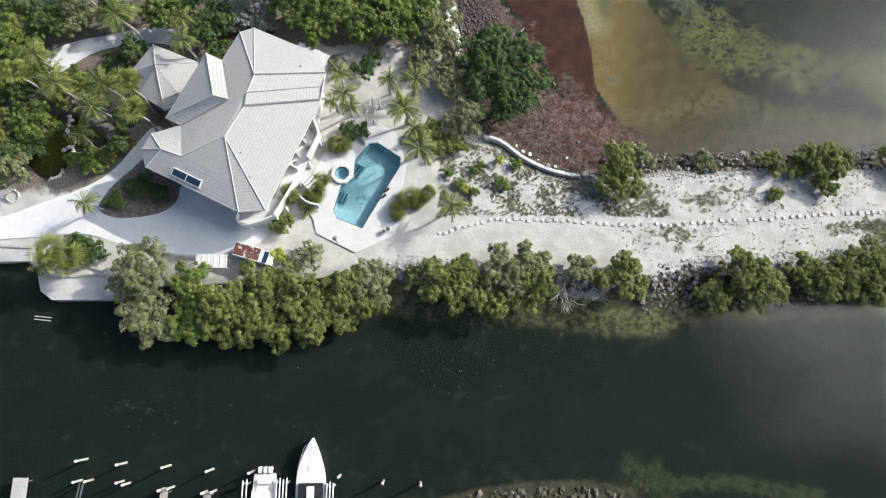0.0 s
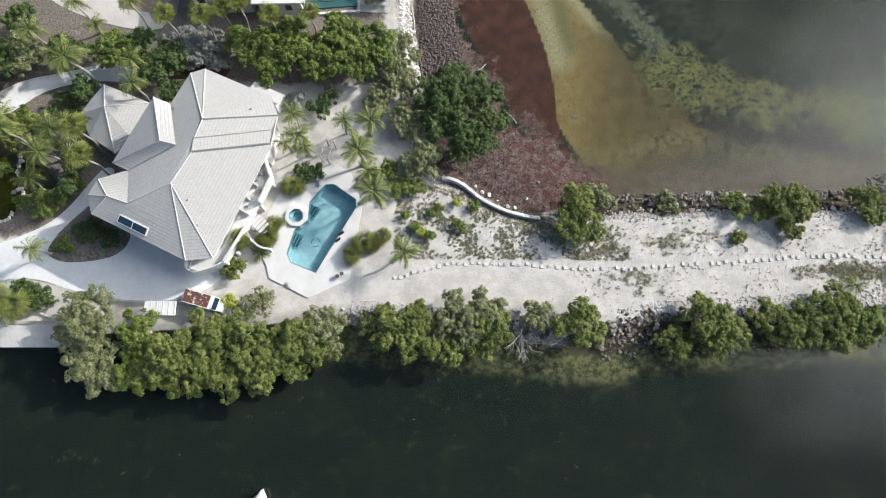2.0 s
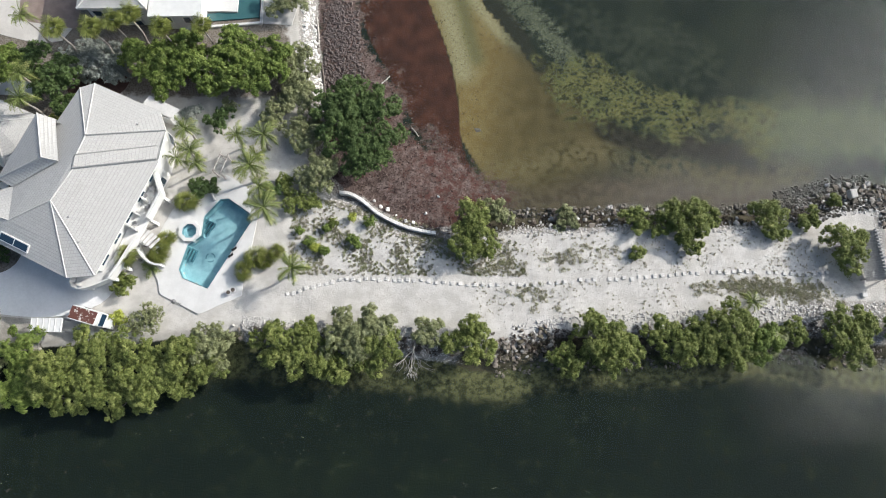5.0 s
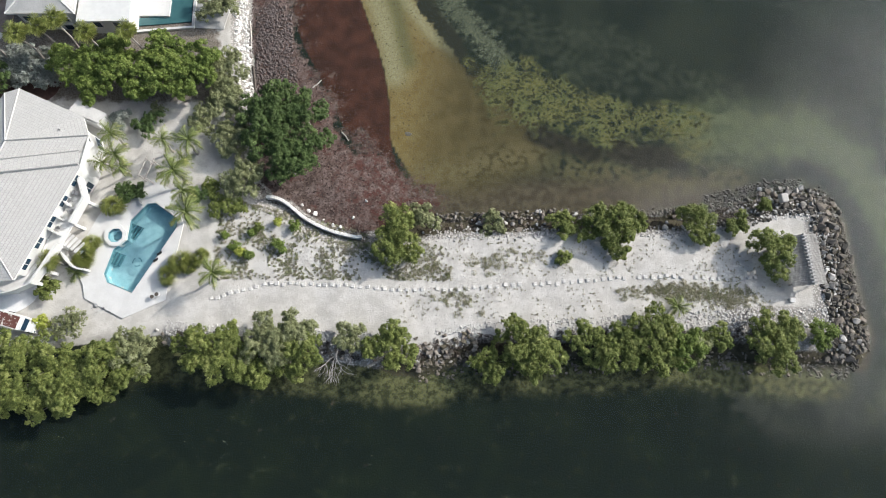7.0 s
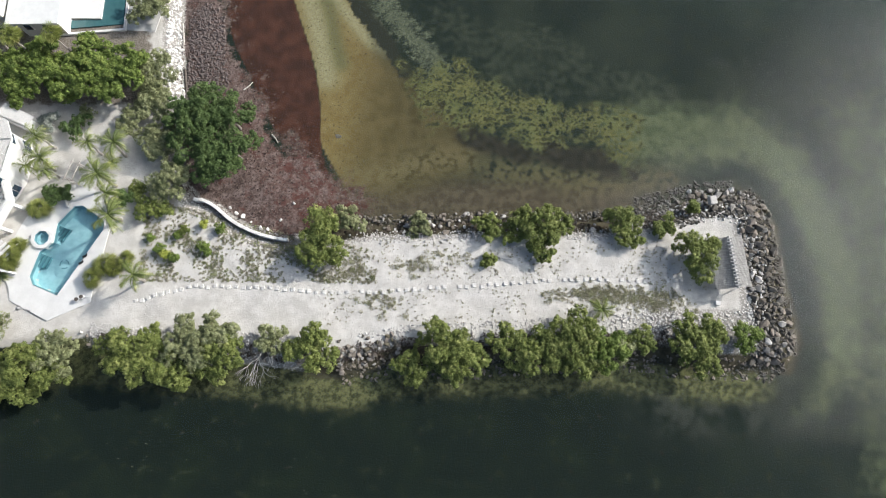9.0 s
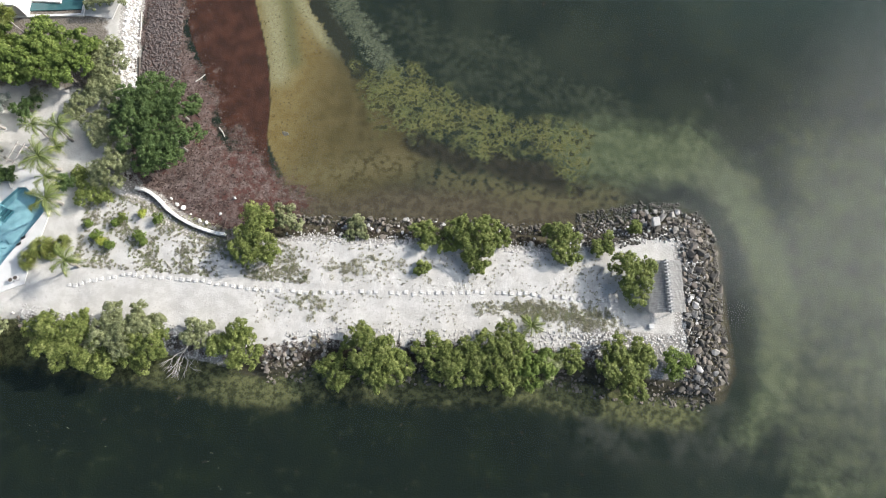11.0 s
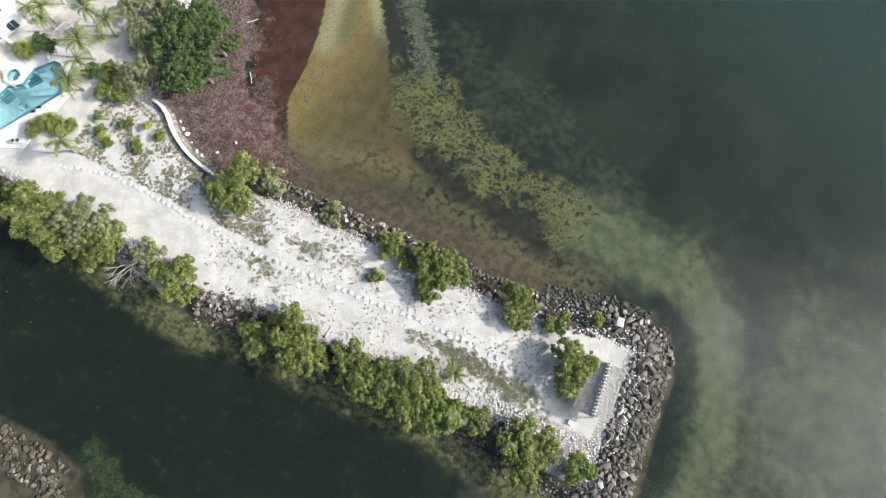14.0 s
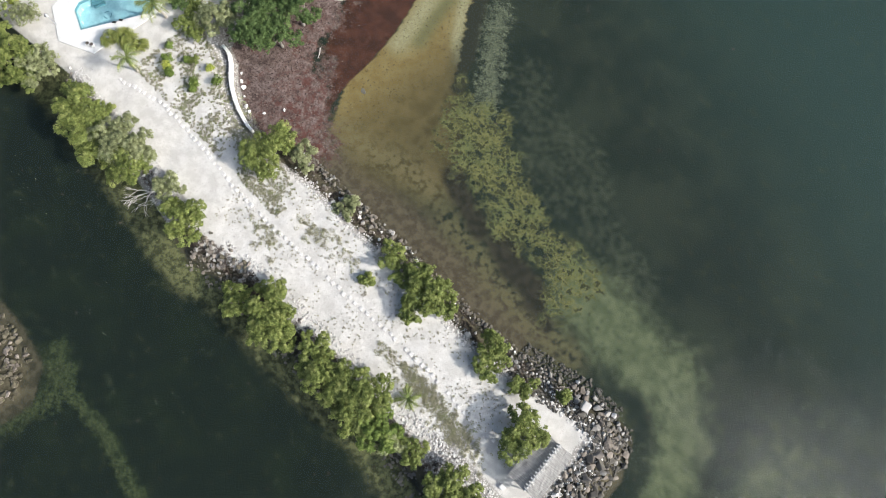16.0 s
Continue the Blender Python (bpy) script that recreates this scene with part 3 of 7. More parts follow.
def terrain():
    pit = lambda X, Y: np.where(signed(POOL, X, Y) > -0.25, 0.02, np.where(np.hypot(X - SPA[0], Y - SPA[1]) < 1.3, 0.3, height_at(X, Y) - 0.8 * smooth(signed(POND, X, Y), -0.5, 0.3)))
    me, X, Y = sheet("ground", axis(-66, 122, 0.4, 2400), axis(-36, 96, 0.4, 2400), pit)
    dl, db = signed(LAND, X, Y), signed(BANK, X, Y)
    south = smooth(24 - Y, 0, 6)
    sand = smooth(dl, 0.6, 1.8)
    garden = np.maximum(smooth(-18 - X, 0, 8) * smooth(Y, 21, 24), smooth(Y, 41, 44) * smooth(2 - X, 0, 3))
    soil = garden * 0.75 * sand
    weed = smooth(signed(WEED, X, Y) + np.where(signed(YELLOW, X, Y) > -2.5, 0.8, 2.4) * rough_line(X, Y, 9), -2.6, 2.4)
    rubble = smooth(2.9 - dl, 0, 1.6) * smooth(dl, -0.8, 0.2) * smooth(X, -6, 0)
    rubble = np.maximum(rubble, smooth(X, 58, 64) * smooth(19 - Y, 0, 2) * smooth(dl, -0.5, 0.5) * 0.8)
    rubble = np.maximum(rubble, smooth(X, 72.3, 73.6) * smooth(dl, -0.5, 0.5) * 0.75)
    deep_red = signed(RED, X, Y) + 0.12 * rough_line(X, Y, 30)
    red = smooth(deep_red, -0.3, 0.3) * (1 - smooth(weed, 0.2, 0.9) * smooth(3.2 * rough_line(X, Y, 33) + 2.6 - deep_red, -1.5, 3.0))
    yellow = smooth(signed(YELLOW, X, Y), -4 * smooth(X, 24, 32) - 0.15, 3.5 * smooth(X, 23, 32) + 0.25)
    line = lambda width, *pts: np.exp(-(away(list(pts), X, Y, False) / width) ** 2)
    rag = rough_line(X, Y, 41)
    # weed meadows of the bay
    meadow = 0.72 * smooth(signed(MEADOW, X, Y) + 0.9 * rag, -2.4, 2.2)
    silver = 0.8 * line(1.8, (29.0, 60), (30.8, 57), (33.4, 54.2), (35.5, 51.3), (37.3, 49))
    fringe = np.maximum(line(2.6, (44.8, 53.2), (49.3, 53.3), (54.1, 51), (57, 48.4), (61.3, 46.9), (66, 46)), 0.75 * line(3.0, (38, 56), (42, 53), (46, 50), (52, 47)))
    pale = np.clip(line(1.5, (19.6, 60), (20.8, 56.3), (21.9, 52), (22.8, 47.5)) * 1.1 + line(0.9, (23.5, 59), (24.8, 57.3), (26.3, 55.2), (28.0, 53.1), (30.2, 51.5)) * 1.1, 0, 1)
    wedge = line(1.0, (21.8, 60), (22.8, 57), (23.8, 52.3), (24.6, 49.5))
    trench = np.maximum(line(1.3, (25.5, 60), (26.7, 57.6), (28.9, 54.9), (30.6, 52.4)), 0.9 * line(1.0, (31.0, 51.5), (31.6, 50.3), (32.8, 48.3)))
    hole = np.maximum(line(1.5, (40.5, 40.0), (42.4, 39), (45.6, 38.3), (48.1, 37.1)), line(1.9, (50.9, 37.6), (53.9, 36.6), (57.0, 37.0), (58.6, 35.6)))
    hole = smooth(np.maximum(hole, 0.8 * line(1.1, (59, 35.2), (61.8, 34.7))) + 0.22 * rag, 0.30, 0.75)
    shelf = line(1.9, (26, 33.8), (31, 34.6), (36.7, 36.4), (41, 36.4), (45.5, 35.2), (50.5, 35), (54.2, 33.8), (59.8, 33.9), (66, 34.2))
    shoal_glare = np.maximum(line(4.4, (62.5, 40.5), (66, 40.5), (71, 40), (76, 40)), 0.95 * line(3.6, (76, 40), (80.5, 37), (82.9, 32), (84.5, 27), (86, 23), (86, 18), (84.6, 12), (81.8, 7)))
    shoal_glare = shoal_glare * (0.35 + 0.65 * smooth(Y, 4, 14))
    # wide pale bed in the east: cloud glare painted in beyond the real shoal
    shoal_glare = np.maximum(shoal_glare, 0.50 * smooth(X, 82, 90) * smooth(58 - Y, 0, 20)) * np.where(X > 70, 0.25 + 0.75 * smooth(-dl, 2.0, 5.0), 1.0)
    plume = np.maximum(line(0.9, (26.2, -8.6), (27.3, -9.6), (28.6, -10.6), (31.3, -10.3), (35.4, -10.3), (38.2, -10.8), (41.1, -11.4), (45, -11.8)), 0.75 * line(1.7, (23.7, -8.6), (27, -11), (28, -12), (27, -14.4), (26.6, -17.2)))
    far = np.minimum(-dl, -db)
    band = np.where(Y < 22, smooth(5.6 - far, 0, 3.2) * np.where(Y < -2, 0.12, 0.85), smooth(4 - far, 0, 4) * 0.5) * smooth(X, -16, 0) * smooth(79 - X, 0, 5) * (1 - weed)
    stone = np.where(Y < 0, smooth(db, -3.0, -0.5), 0.0)
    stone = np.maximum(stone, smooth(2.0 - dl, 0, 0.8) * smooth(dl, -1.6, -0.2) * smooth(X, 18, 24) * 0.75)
    stone = np.maximum(stone, smooth(X, 74.4, 75.4) * smooth(dl, -1.5, -0.3))
    # where the grey bottom and its painted cloud reflection lie
    silt = smooth(X, 57, 66) * smooth(86 - X, 0, 8) * smooth(12 - Y, 0, 2.5) * smooth(Y, 1, 6)
    teal = smooth(Y + 0.35 * X, 75, 110)
    shore_n = away([(26, 27.6), (36, 28.2), (44, 28.4), (58, 28.6), (66, 30)], X, Y, False)
    brown = np.where(Y > 26, smooth(8.5 - shore_n, 0, 6) * smooth(X, 22, 27) * smooth(72 - X, 0, 16), 0)
    amber_fade = np.clip(smooth(X - 0.12 * (Y - 40), 23.2, 29.5) * 0.72 + 0.25 * smooth(X, 29, 35), 0, 1)
    canal = smooth(12 - Y, 0, 3) * smooth(84 - X, 0, 22)
    put_zones(me, "zone_a", sand, soil, weed, rubble)
    put_zones(me, "zone_b", red, yellow, meadow, band)
    put_zones(me, "zone_c", stone, pale, teal, shoal_glare)
    put_zones(me, "zone_d", brown, amber_fade, hole, canal)
    put_zones(me, "zone_e", silver, fringe, wedge, trench)
    put_zones(me, "zone_f", shelf, plume, silt, smooth(X + 0.25 * (Y - 36), 11, 20))
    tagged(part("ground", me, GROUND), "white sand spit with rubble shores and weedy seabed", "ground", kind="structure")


def water():
    me, X, Y = sheet("water", axis(-60, 120, 1.5, 2400), axis(-36, 96, 1.5, 2400), lambda X, Y: X * 0)
    at = me.attributes.new("chop", "FLOAT", "POINT")
    chop = np.clip(0.75 * smooth(X + 0.4 * Y, 72, 104) + 0.34 * smooth(Y, 28, 33) * smooth(48 - Y, 0, 10) + 0.12 * smooth(Y, 30, 36) + 0.03, 0, 1) * smooth(X, 26, 40)
    at.data.foreach_set("value", (chop * np.maximum(smooth(Y, 4, 14), smooth(X, 80, 90))).astype(np.float32))
    tagged(part("water", me, WATER), "murky dark green canal and bay water", "water", kind="structure")


terrain()
water()


# ---- the house ----
EAVE, RIDGE = 6.8, 9.2


COURSE, LAP = 0.36, 0.045


def cut(poly, lo, hi):
    """The part of a polygon of (point, v) whose v lies between lo and hi."""
    for limit, sign in ((lo, 1), (hi, -1)):
        out = []
        for (a, va), (b, vb) in zip(poly, poly[1:] + poly[:1]):
            da, db = sign * (va - limit), sign * (vb - limit)
            if da >= 0:
                out.append((a, va))
            if (da > 0 and db < 0) or (da < 0 and db > 0):
                k = da / (da - db)
                out.append((a.lerp(b, k), limit))
        poly = out
        if len(poly) < 3:
            return []
    return poly


def slope_faces(faces, course=COURSE, lap=LAP):
    """Roof slopes laid in overlapping courses; u along the lowest edge, v up the slope, in metres."""
    verts, polys, uvs = [], [], []
    for f in faces:
        P = [Vector(p) for p in f]
        n = (P[1] - P[0]).cross(P[2] - P[0]).normalized()
        if n.z < 0:
            P, n = P[::-1], -n
        i = min(range(len(P)), key=lambda k: P[k].z + P[(k + 1) % len(P)].z - 0.02 * (P[(k + 1) % len(P)] - P[k]).length)
        u = (P[(i + 1) % len(P)] - P[i]).normalized()
        v = n.cross(u)
        v0 = P[i].dot(v)
        tagged_pts = [(p, p.dot(v) - v0) for p in P]
        lo = min(t for _, t in tagged_pts)
        k = math.floor(lo / course)
        top = max(t for _, t in tagged_pts)
        while k * course < top:
            a, b = k * course, (k + 1) * course
            piece = cut(tagged_pts, a, b)
            k += 1
            if len(piece) < 3:
                continue
            base = len(verts)
            up = [p + n * lap * (1 - (t - a) / course) for p, t in piece]
            verts += up
            polys.append(list(range(base, base + len(up))))
            uvs += [(p.dot(u), t) for p, t in piece]
            for m in range(len(piece)):
                (p, tp), (q, tq) = piece[m], piece[(m + 1) % len(piece)]
                if abs(tp - a) < 1e-4 and abs(tq - a) < 1e-4:
                    base = len(verts)
                    verts += [up[m], up[(m + 1) % len(piece)], q, p]
                    polys.append([base + 1, base, base + 3, base + 2])
                    uvs += [(p.dot(u), a + 0.02)] * 4
    me = mesh("roof", verts, polys)
    lay = me.uv_layers.new(name="UVMap")
    lay.data.foreach_set("uv", np.array([uvs[l.vertex_index] for l in me.loops], np.float32).ravel())
    bm = bmesh.new()
    bm.from_mesh(me)
    bmesh.ops.remove_doubles(bm, verts=bm.verts, dist=0.0008)
    bm.to_mesh(me)
    bm.free()
    return me


def edge_beam(a, b, w=0.17, h=0.09):
    """A ridge or hip cap laid over the joint of two slopes."""
    bm = bmesh.new()
    a, b = Vector(a), Vector(b)
    d = (b - a).normalized()
    s = d.cross(Vector((0, 0, 1))).normalized() * w / 2
    up = Vector((0, 0, h + 0.03))
    r = [[bm.verts.new(p + q) for q in (-s - up * 0.6, -s * 0.7 + up * 0.6, up, s * 0.7 + up * 0.6, s - up * 0.6)] for p in (a, b)]
    for k in range(5):
        bm.faces.new((r[0][k], r[1][k], r[1][(k + 1) % 5], r[0][(k + 1) % 5]))
    bm.faces.new(r[0][::-1])
    bm.faces.new(r[1])
    return bm


def at_z(pts, z):
    return [(x, y, z) for x, y in pts]


def inset(pts, d):
    """A plan outline drawn in by d metres."""
    n, P, out = len(pts), [Vector(p) for p in pts], []
    area = sum(P[i].x * P[(i + 1) % n].y - P[(i + 1) % n].x * P[i].y for i in range(n))
    sg = 1 if area > 0 else -1
    for i in range(n):
        d1, d2 = (P[i] - P[i - 1]).normalized(), (P[(i + 1) % n] - P[i]).normalized()
        n1, n2 = Vector((-d1.y, d1.x)) * sg, Vector((-d2.y, d2.x)) * sg
        m = (n1 + n2).normalized()
        out.append(tuple(P[i] + m * min(d / max(0.3, m.dot(n1)), 2.5 * d)))
    return out


def main_house():
    h = thing("house", "large two-storey white house with pale tiled hip roofs", "house", (0, 0, 1.2))
    h.matrix_basis = pose(0, 0, 0)
    N1, N2, NE, E1, E2 = (-21.7, 41.0), (-20.1, 41.6), (-12.3, 38.2), (-11.4, 35.9), (-11.9, 32.1)
    SE, S1, W1, W2, W3, R = (-17.3, 19.2), (-20.2, 18.9), (-30.8, 24.0), (-31.5, 26.1), (-30.6, 28.0), (-27.4, 29.1)
    A, A2, A3, B = (-18.9, 34.2, 9.2), (-19.6, 31.9, 9.2), (-19.7, 30.4, 9.2), (-21.6, 26.8, 9.2)
    p, q = (-28.8, 25.7, 7.9), (-26.5, 24.9, 7.95)
    e = lambda v, z=EAVE: (*v, z)
    SA, SB = (-12.0, 34.0), (-12.0, 32.4)
    slopes = [[e(N1), A, e(N2)], [e(N2), A, e(NE)], [e(NE), A, e(E1)], [e(E1), A, A2, e(SA, 6.85)], [e(SB, 6.85), A3, B, e(SE), e(E2)],
              [e(SE), B, e(S1)], [e(S1), B, q, p, e(W1)], [e(W1), p, e(W2)], [e(W2), p, e(W3)], [e(W3), p, q, e(R)], [e(R), q, B, A3, A2, A, e(N1)]]
    slopes = [s[::-1] for s in slopes]
    # the raised strip across the pool slope
    up = 0.18
    slopes.append([e(SA, 6.85 + up), (A2[0], A2[1], 9.2 + up), (A3[0], A3[1], 9.2 + up), e(SB, 6.85 + up)][::-1])
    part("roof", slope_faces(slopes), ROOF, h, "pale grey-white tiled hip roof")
    part("roof_step", boxes((0, 0.1, -0.05, 0.05, 0, 0.1)), TRIM, h)
    bpy.data.objects["roof_step"].matrix_basis = pose(-12.05, 33.2, 6.9)
    for a, b in ((A, (*N1, EAVE)), (A, (*N2, EAVE)), (A, A2), (A3, B), (B, (*SE, EAVE)), (B, (*S1, EAVE)), (B, q), (q, p), (p, (*W1, EAVE)), (p, (*W2, EAVE)), (p, (*W3, EAVE))):
        part("ridge_cap", edge_beam(a, b), RIDGE_TILE, h)
    # raised kerbs on both sides of the strip, each casting a thin shade
    for a, b in ((A, (*E1, EAVE)), ((A2[0], A2[1], 9.30), (*SA, 6.95)), ((A3[0], A3[1], 9.34), (*SB, 6.99))):
        part("roof_kerb", edge_beam(a, b, 0.14, 0.24), CONCRETE, h, "narrow raised grey kerb")
    # the cross roof over the entrance
    m1, m2, me_, mf, mc, md = (-24.4, 36.7, 9.3), (-23.2, 31.6, 9.3), (-22.9, 36.4, 8.35), (-21.7, 31.4, 8.75), (-29.2, 29.9, 6.9), (-27.4, 29.0, 6.92)
    cross = [[mc, m2, m1], [m1, m2, mf, me_], [mc, md, mf, m2]]
    part("cross_roof", slope_faces([cross[0][::-1], cross[1], cross[2]]), ROOF, h, "pale tiled cross roof")
    for a, b in ((m1, m2), (m2, mc), (m2, mf)):
        part("ridge_cap", edge_beam(a, b), RIDGE_TILE, h)
    bm = bmesh.new()
    bm.faces.new([bm.verts.new(v) for v in (mc, m1, (m1[0], m1[1], 1.2), (mc[0], mc[1], 1.2))])
    bm.faces.new([bm.verts.new(v) for v in (m1, me_, (me_[0], me_[1], 1.2), (m1[0], m1[1], 1.2))])
    bmesh.ops.solidify(bm, geom=bm.faces[:], thickness=0.25)
    part("gable_wall", bm, WALL, h)
    outline = [N1, N2, NE, E1, E2, SE, S1, W1, W2, W3, R]
    part("fascia", strip(inset(outline, 0.06), 0.06, EAVE - 0.30, EAVE - 0.005, True), TRIM, h, "white painted fascia")
    part("soffit", prism(inset(outline, 0.10), EAVE - 0.26, EAVE - 0.20), TRIM, h)
    wall = inset(outline, 0.95)
    part("wall", prism(wall, 0.9, EAVE - 0.25), WALL, h, "white rendered walls")
    # windows of the two storeys on the long sides
    for (a, b), zs in (((wall[4], wall[5]), (2.0, 5.0)), ((wall[2], wall[3]), (2.0, 5.0)), ((wall[6], wall[7]), (2.0, 5.0)), ((wall[5], wall[6]), (5.0,)), ((wall[1], wall[2]), (5.0,))):
        a, b = Vector(a), Vector(b)
        d = (b - a).normalized()
        count = max(1, int((b - a).length // 2.6))
        for k in range(count):
            c = a + (b - a) * ((k + 0.5) / count)
            for z in zs:
                w = part("window", boxes((-0.75, 0.75, -0.06, 0.06, -0.75, 0.75)), TRIM, h, "white window frame")
                w.matrix_basis = pose(c.x, c.y, z + 0.3, 0, 0, math.degrees(math.atan2(d.y, d.x)))
                part("pane", boxes((-0.66, -0.03, -0.08, 0.08, -0.66, 0.66), (0.03, 0.66, -0.08, 0.08, -0.66, 0.66)), GLASS, w)
    # the long skylight
    s0, s1, s2, s3 = (Vector(v) for v in ((-27.4, 23.85, 0), (-24.2, 22.35, 0), (-24.55, 21.6, 0), (-27.75, 23.0, 0)))
    sky_ob = part("skylight", boxes((-1.8, 1.8, -0.48, 0.48, -0.05, 0.22), bevel=0.02), TRIM, h, "long skylight with dark blue panes")
    mid = (s0 + s1 + s2 + s3) / 4
    ang = math.degrees(math.atan2(S1[1] - W1[1], S1[0] - W1[0]))
    # rise of the slope from its eave
    nd = Vector((-(S1[1] - W1[1]), S1[0] - W1[0])).normalized()
    reach = (Vector(B[:2]) - Vector(S1)).dot(nd)
    rise = (B[2] - EAVE) / reach
    dist = (mid.xy - Vector(S1)).dot(nd)
    sky_ob.matrix_basis = pose(mid.x, mid.y, EAVE + rise * dist, 0, 0, ang) @ pose(0, 0, 0.02, math.degrees(math.atan(rise)))
    part("pane", boxes((-1.68, -0.06, -0.36, 0.36, 0.1, 0.235)), GLASS, sky_ob, "dark blue glass")
    part("pane", boxes((0.06, 1.68, -0.36, 0.36, 0.1, 0.235)), GLASS, sky_ob, "dark blue glass")
    # roof pipes
    for x, y, z in ((-13.6, 31.9, 7.42), (-14.2, 36.2, 7.78), (-19.9, 25.2, 8.5), (-18.9, 22.6, 7.8)):
        bm = bmesh.new()
        bmesh.ops.create_cone(bm, cap_ends=True, segments=10, radius1=0.07, radius2=0.07, depth=0.3)
        pp = part("vent_pipe", bm, METAL, h)
        pp.matrix_basis = pose(x, y, z)
    # balcony towards the pool: floor, parapet with a bend, lower stair
    bal = [(-13.2, 31.6), (-12.2, 29.2), (-13.4, 26.3), (-14.2, 24.6), (-15.9, 20.7), (-16.7, 19.3), (-19.4, 18.2), (-20.9, 18.6), (-20.5, 20.2), (-17.2, 21.4), (-13.5, 31.2)]
    part("balcony", prism(bal, 3.75, 3.98), DECK, h, "white balcony floor")
    part("parapet", strip([(-13.2, 31.7), (-12.2, 29.2), (-13.4, 26.2)], 0.28, 3.7, 4.95), WALL, h, "white rendered parapet")
    part("parapet", strip([(-14.5, 23.7), (-16.0, 20.7), (-16.8, 19.2)], 0.28, 3.7, 4.95), WALL, h, "white rendered parapet")
    arc = [(-16.8, 19.2), (-18.2, 18.55), (-19.4, 18.15), (-20.2, 18.05), (-20.8, 18.25), (-21.1, 18.8), (-21.0, 19.5)]
    part("parapet", strip(arc, 0.14, 3.7, 4.85), WALL, h, "curved white parapet")
    # pillars carrying the balcony
    for x, y in ((-12.6, 29.1), (-13.7, 26.3), (-14.8, 23.8), (-16.2, 20.8), (-17.0, 19.4), (-20.3, 18.6)):
        part("pillar", boxes((x - 0.18, x + 0.18, y - 0.18, y + 0.18, 0.9, 3.75)), WALL, h)
    # short screen walls across the balcony
    for a, b in (((-14.9, 29.2), (-13.8, 28.2)), ((-15.8, 27.4), (-14.5, 26.6)), ((-15.6, 25.4), (-14.5, 24.8))):
        part("screen_wall", strip([a, b], 0.18, 3.98, 5.0), WALL, h)
    for k in range(6):
        part("slat", strip([(-16.9 + 0.33 * k, 20.3 + 0.36 * k), (-15.9 + 0.33 * k, 22.6 + 0.30 * k)], 0.09, 4.35, 4.46), TRIM, h, "white slat of the balcony rail")
    # stair down to the pool terrace, a sweep of treads
    for k in range(9):
        t = part("stair_tread", boxes((-0.16, 0.16, -0.75, 0.75, -0.12, 0.0)), DECK, h)
        t.matrix_basis = pose(-14.3 + 0.26 * k, 24.6 - 0.16 * k - 0.012 * k * k, 3.75 - 0.3 * k, 0, 0, -35 - 2 * k)
    sweep = [(-15.8, 24.6), (-15.5, 23.7), (-15.1, 22.9), (-14.5, 22.2), (-13.8, 21.6), (-13.1, 21.3), (-12.3, 21.2)]
    part("stair_wall", strip(sweep, 0.2, 0.9, 2.7), WALL, h, "low curved white wall")
    # lean-to behind, on the garden side
    lean = [[(-16.0, 40.3, 3.9), (-12.2, 38.7, 3.9), (-11.5, 40.0, 3.6), (-15.3, 41.8, 3.6)]]
    part("lean_to_roof", slope_faces(lean, 0.5, 0.01), CONCRETE, h, "plain white lean-to roof")
    part("lean_to_wall", prism([(-15.7, 40.0), (-12.6, 38.7), (-12.0, 39.8), (-15.1, 41.3)], 0.9, 3.55), WALL, h)


def garage():
    g = thing("garage_wing", "low garage wing with a pale tiled hip roof", "building")
    z = 4.1
    N, NW, SW, S, E2, E = (-32.9, 40.8), (-35.2, 37.0), (-33.7, 34.2), (-30.6, 32.1), (-28.4, 33.4), (-27.3, 38.5)
    k = (-31.6, 37.2, 5.7)
    ring = [N, NW, SW, S, E2, E]
    for a, b in zip(ring, ring[1:] + ring[:1]):
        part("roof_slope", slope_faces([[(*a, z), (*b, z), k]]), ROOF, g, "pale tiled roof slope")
    for a in (N, S, E):
        part("ridge_cap", edge_beam(k, (*a, z)), RIDGE_TILE, g)
    part("fascia", strip(inset(ring, 0.05), 0.06, z - 0.25, z - 0.01, True), TRIM, g)
    part("wall", prism(inset(ring, 0.6), 0.9, z - 0.1), WALL, g)


main_house()
garage()


def soften(pts, rounds=2):
    """Cuts the corners of a closed outline into a curve."""
    for _ in range(rounds):
        pts = [(p[0] * (1 - k) + q[0] * k, p[1] * (1 - k) + q[1] * k) for p, q in zip(pts, pts[1:] + pts[:1]) for k in (0.25, 0.75)]
    return pts


def slab(name, pts, z0, z1, material, label, category):
    if category in ("driveway", "garden bed", "pond"):
        pts = soften(pts)
    return tagged(part(name, prism(pts, z0, z1), material), label, category, kind="structure")


slab("driveway", [(-60, 15.6), (-49.3, 17.0), (-45.4, 17.2), (-39.7, 18.0), (-34.8, 16.3), (-30.5, 15.5), (-26.7, 15.2), (-22.0, 15.4), (-17.8, 17.6), (-17.0, 22.0), (-29.0, 25.0), (-30.1, 20.9),
                  (-33, 20.0), (-36.6, 19.9), (-38.6, 20.9), (-37.6, 23.2), (-33.4, 27.5), (-31.5, 31.0), (-33.0, 31.6), (-34.6, 29.4), (-37.2, 25.4), (-40.5, 23.2), (-44.7, 21.6), (-49.6, 19.4), (-60, 17.5)], 0.9, 1.30, DRIVE,
     "pale concrete driveway in the shade of the house", "driveway")
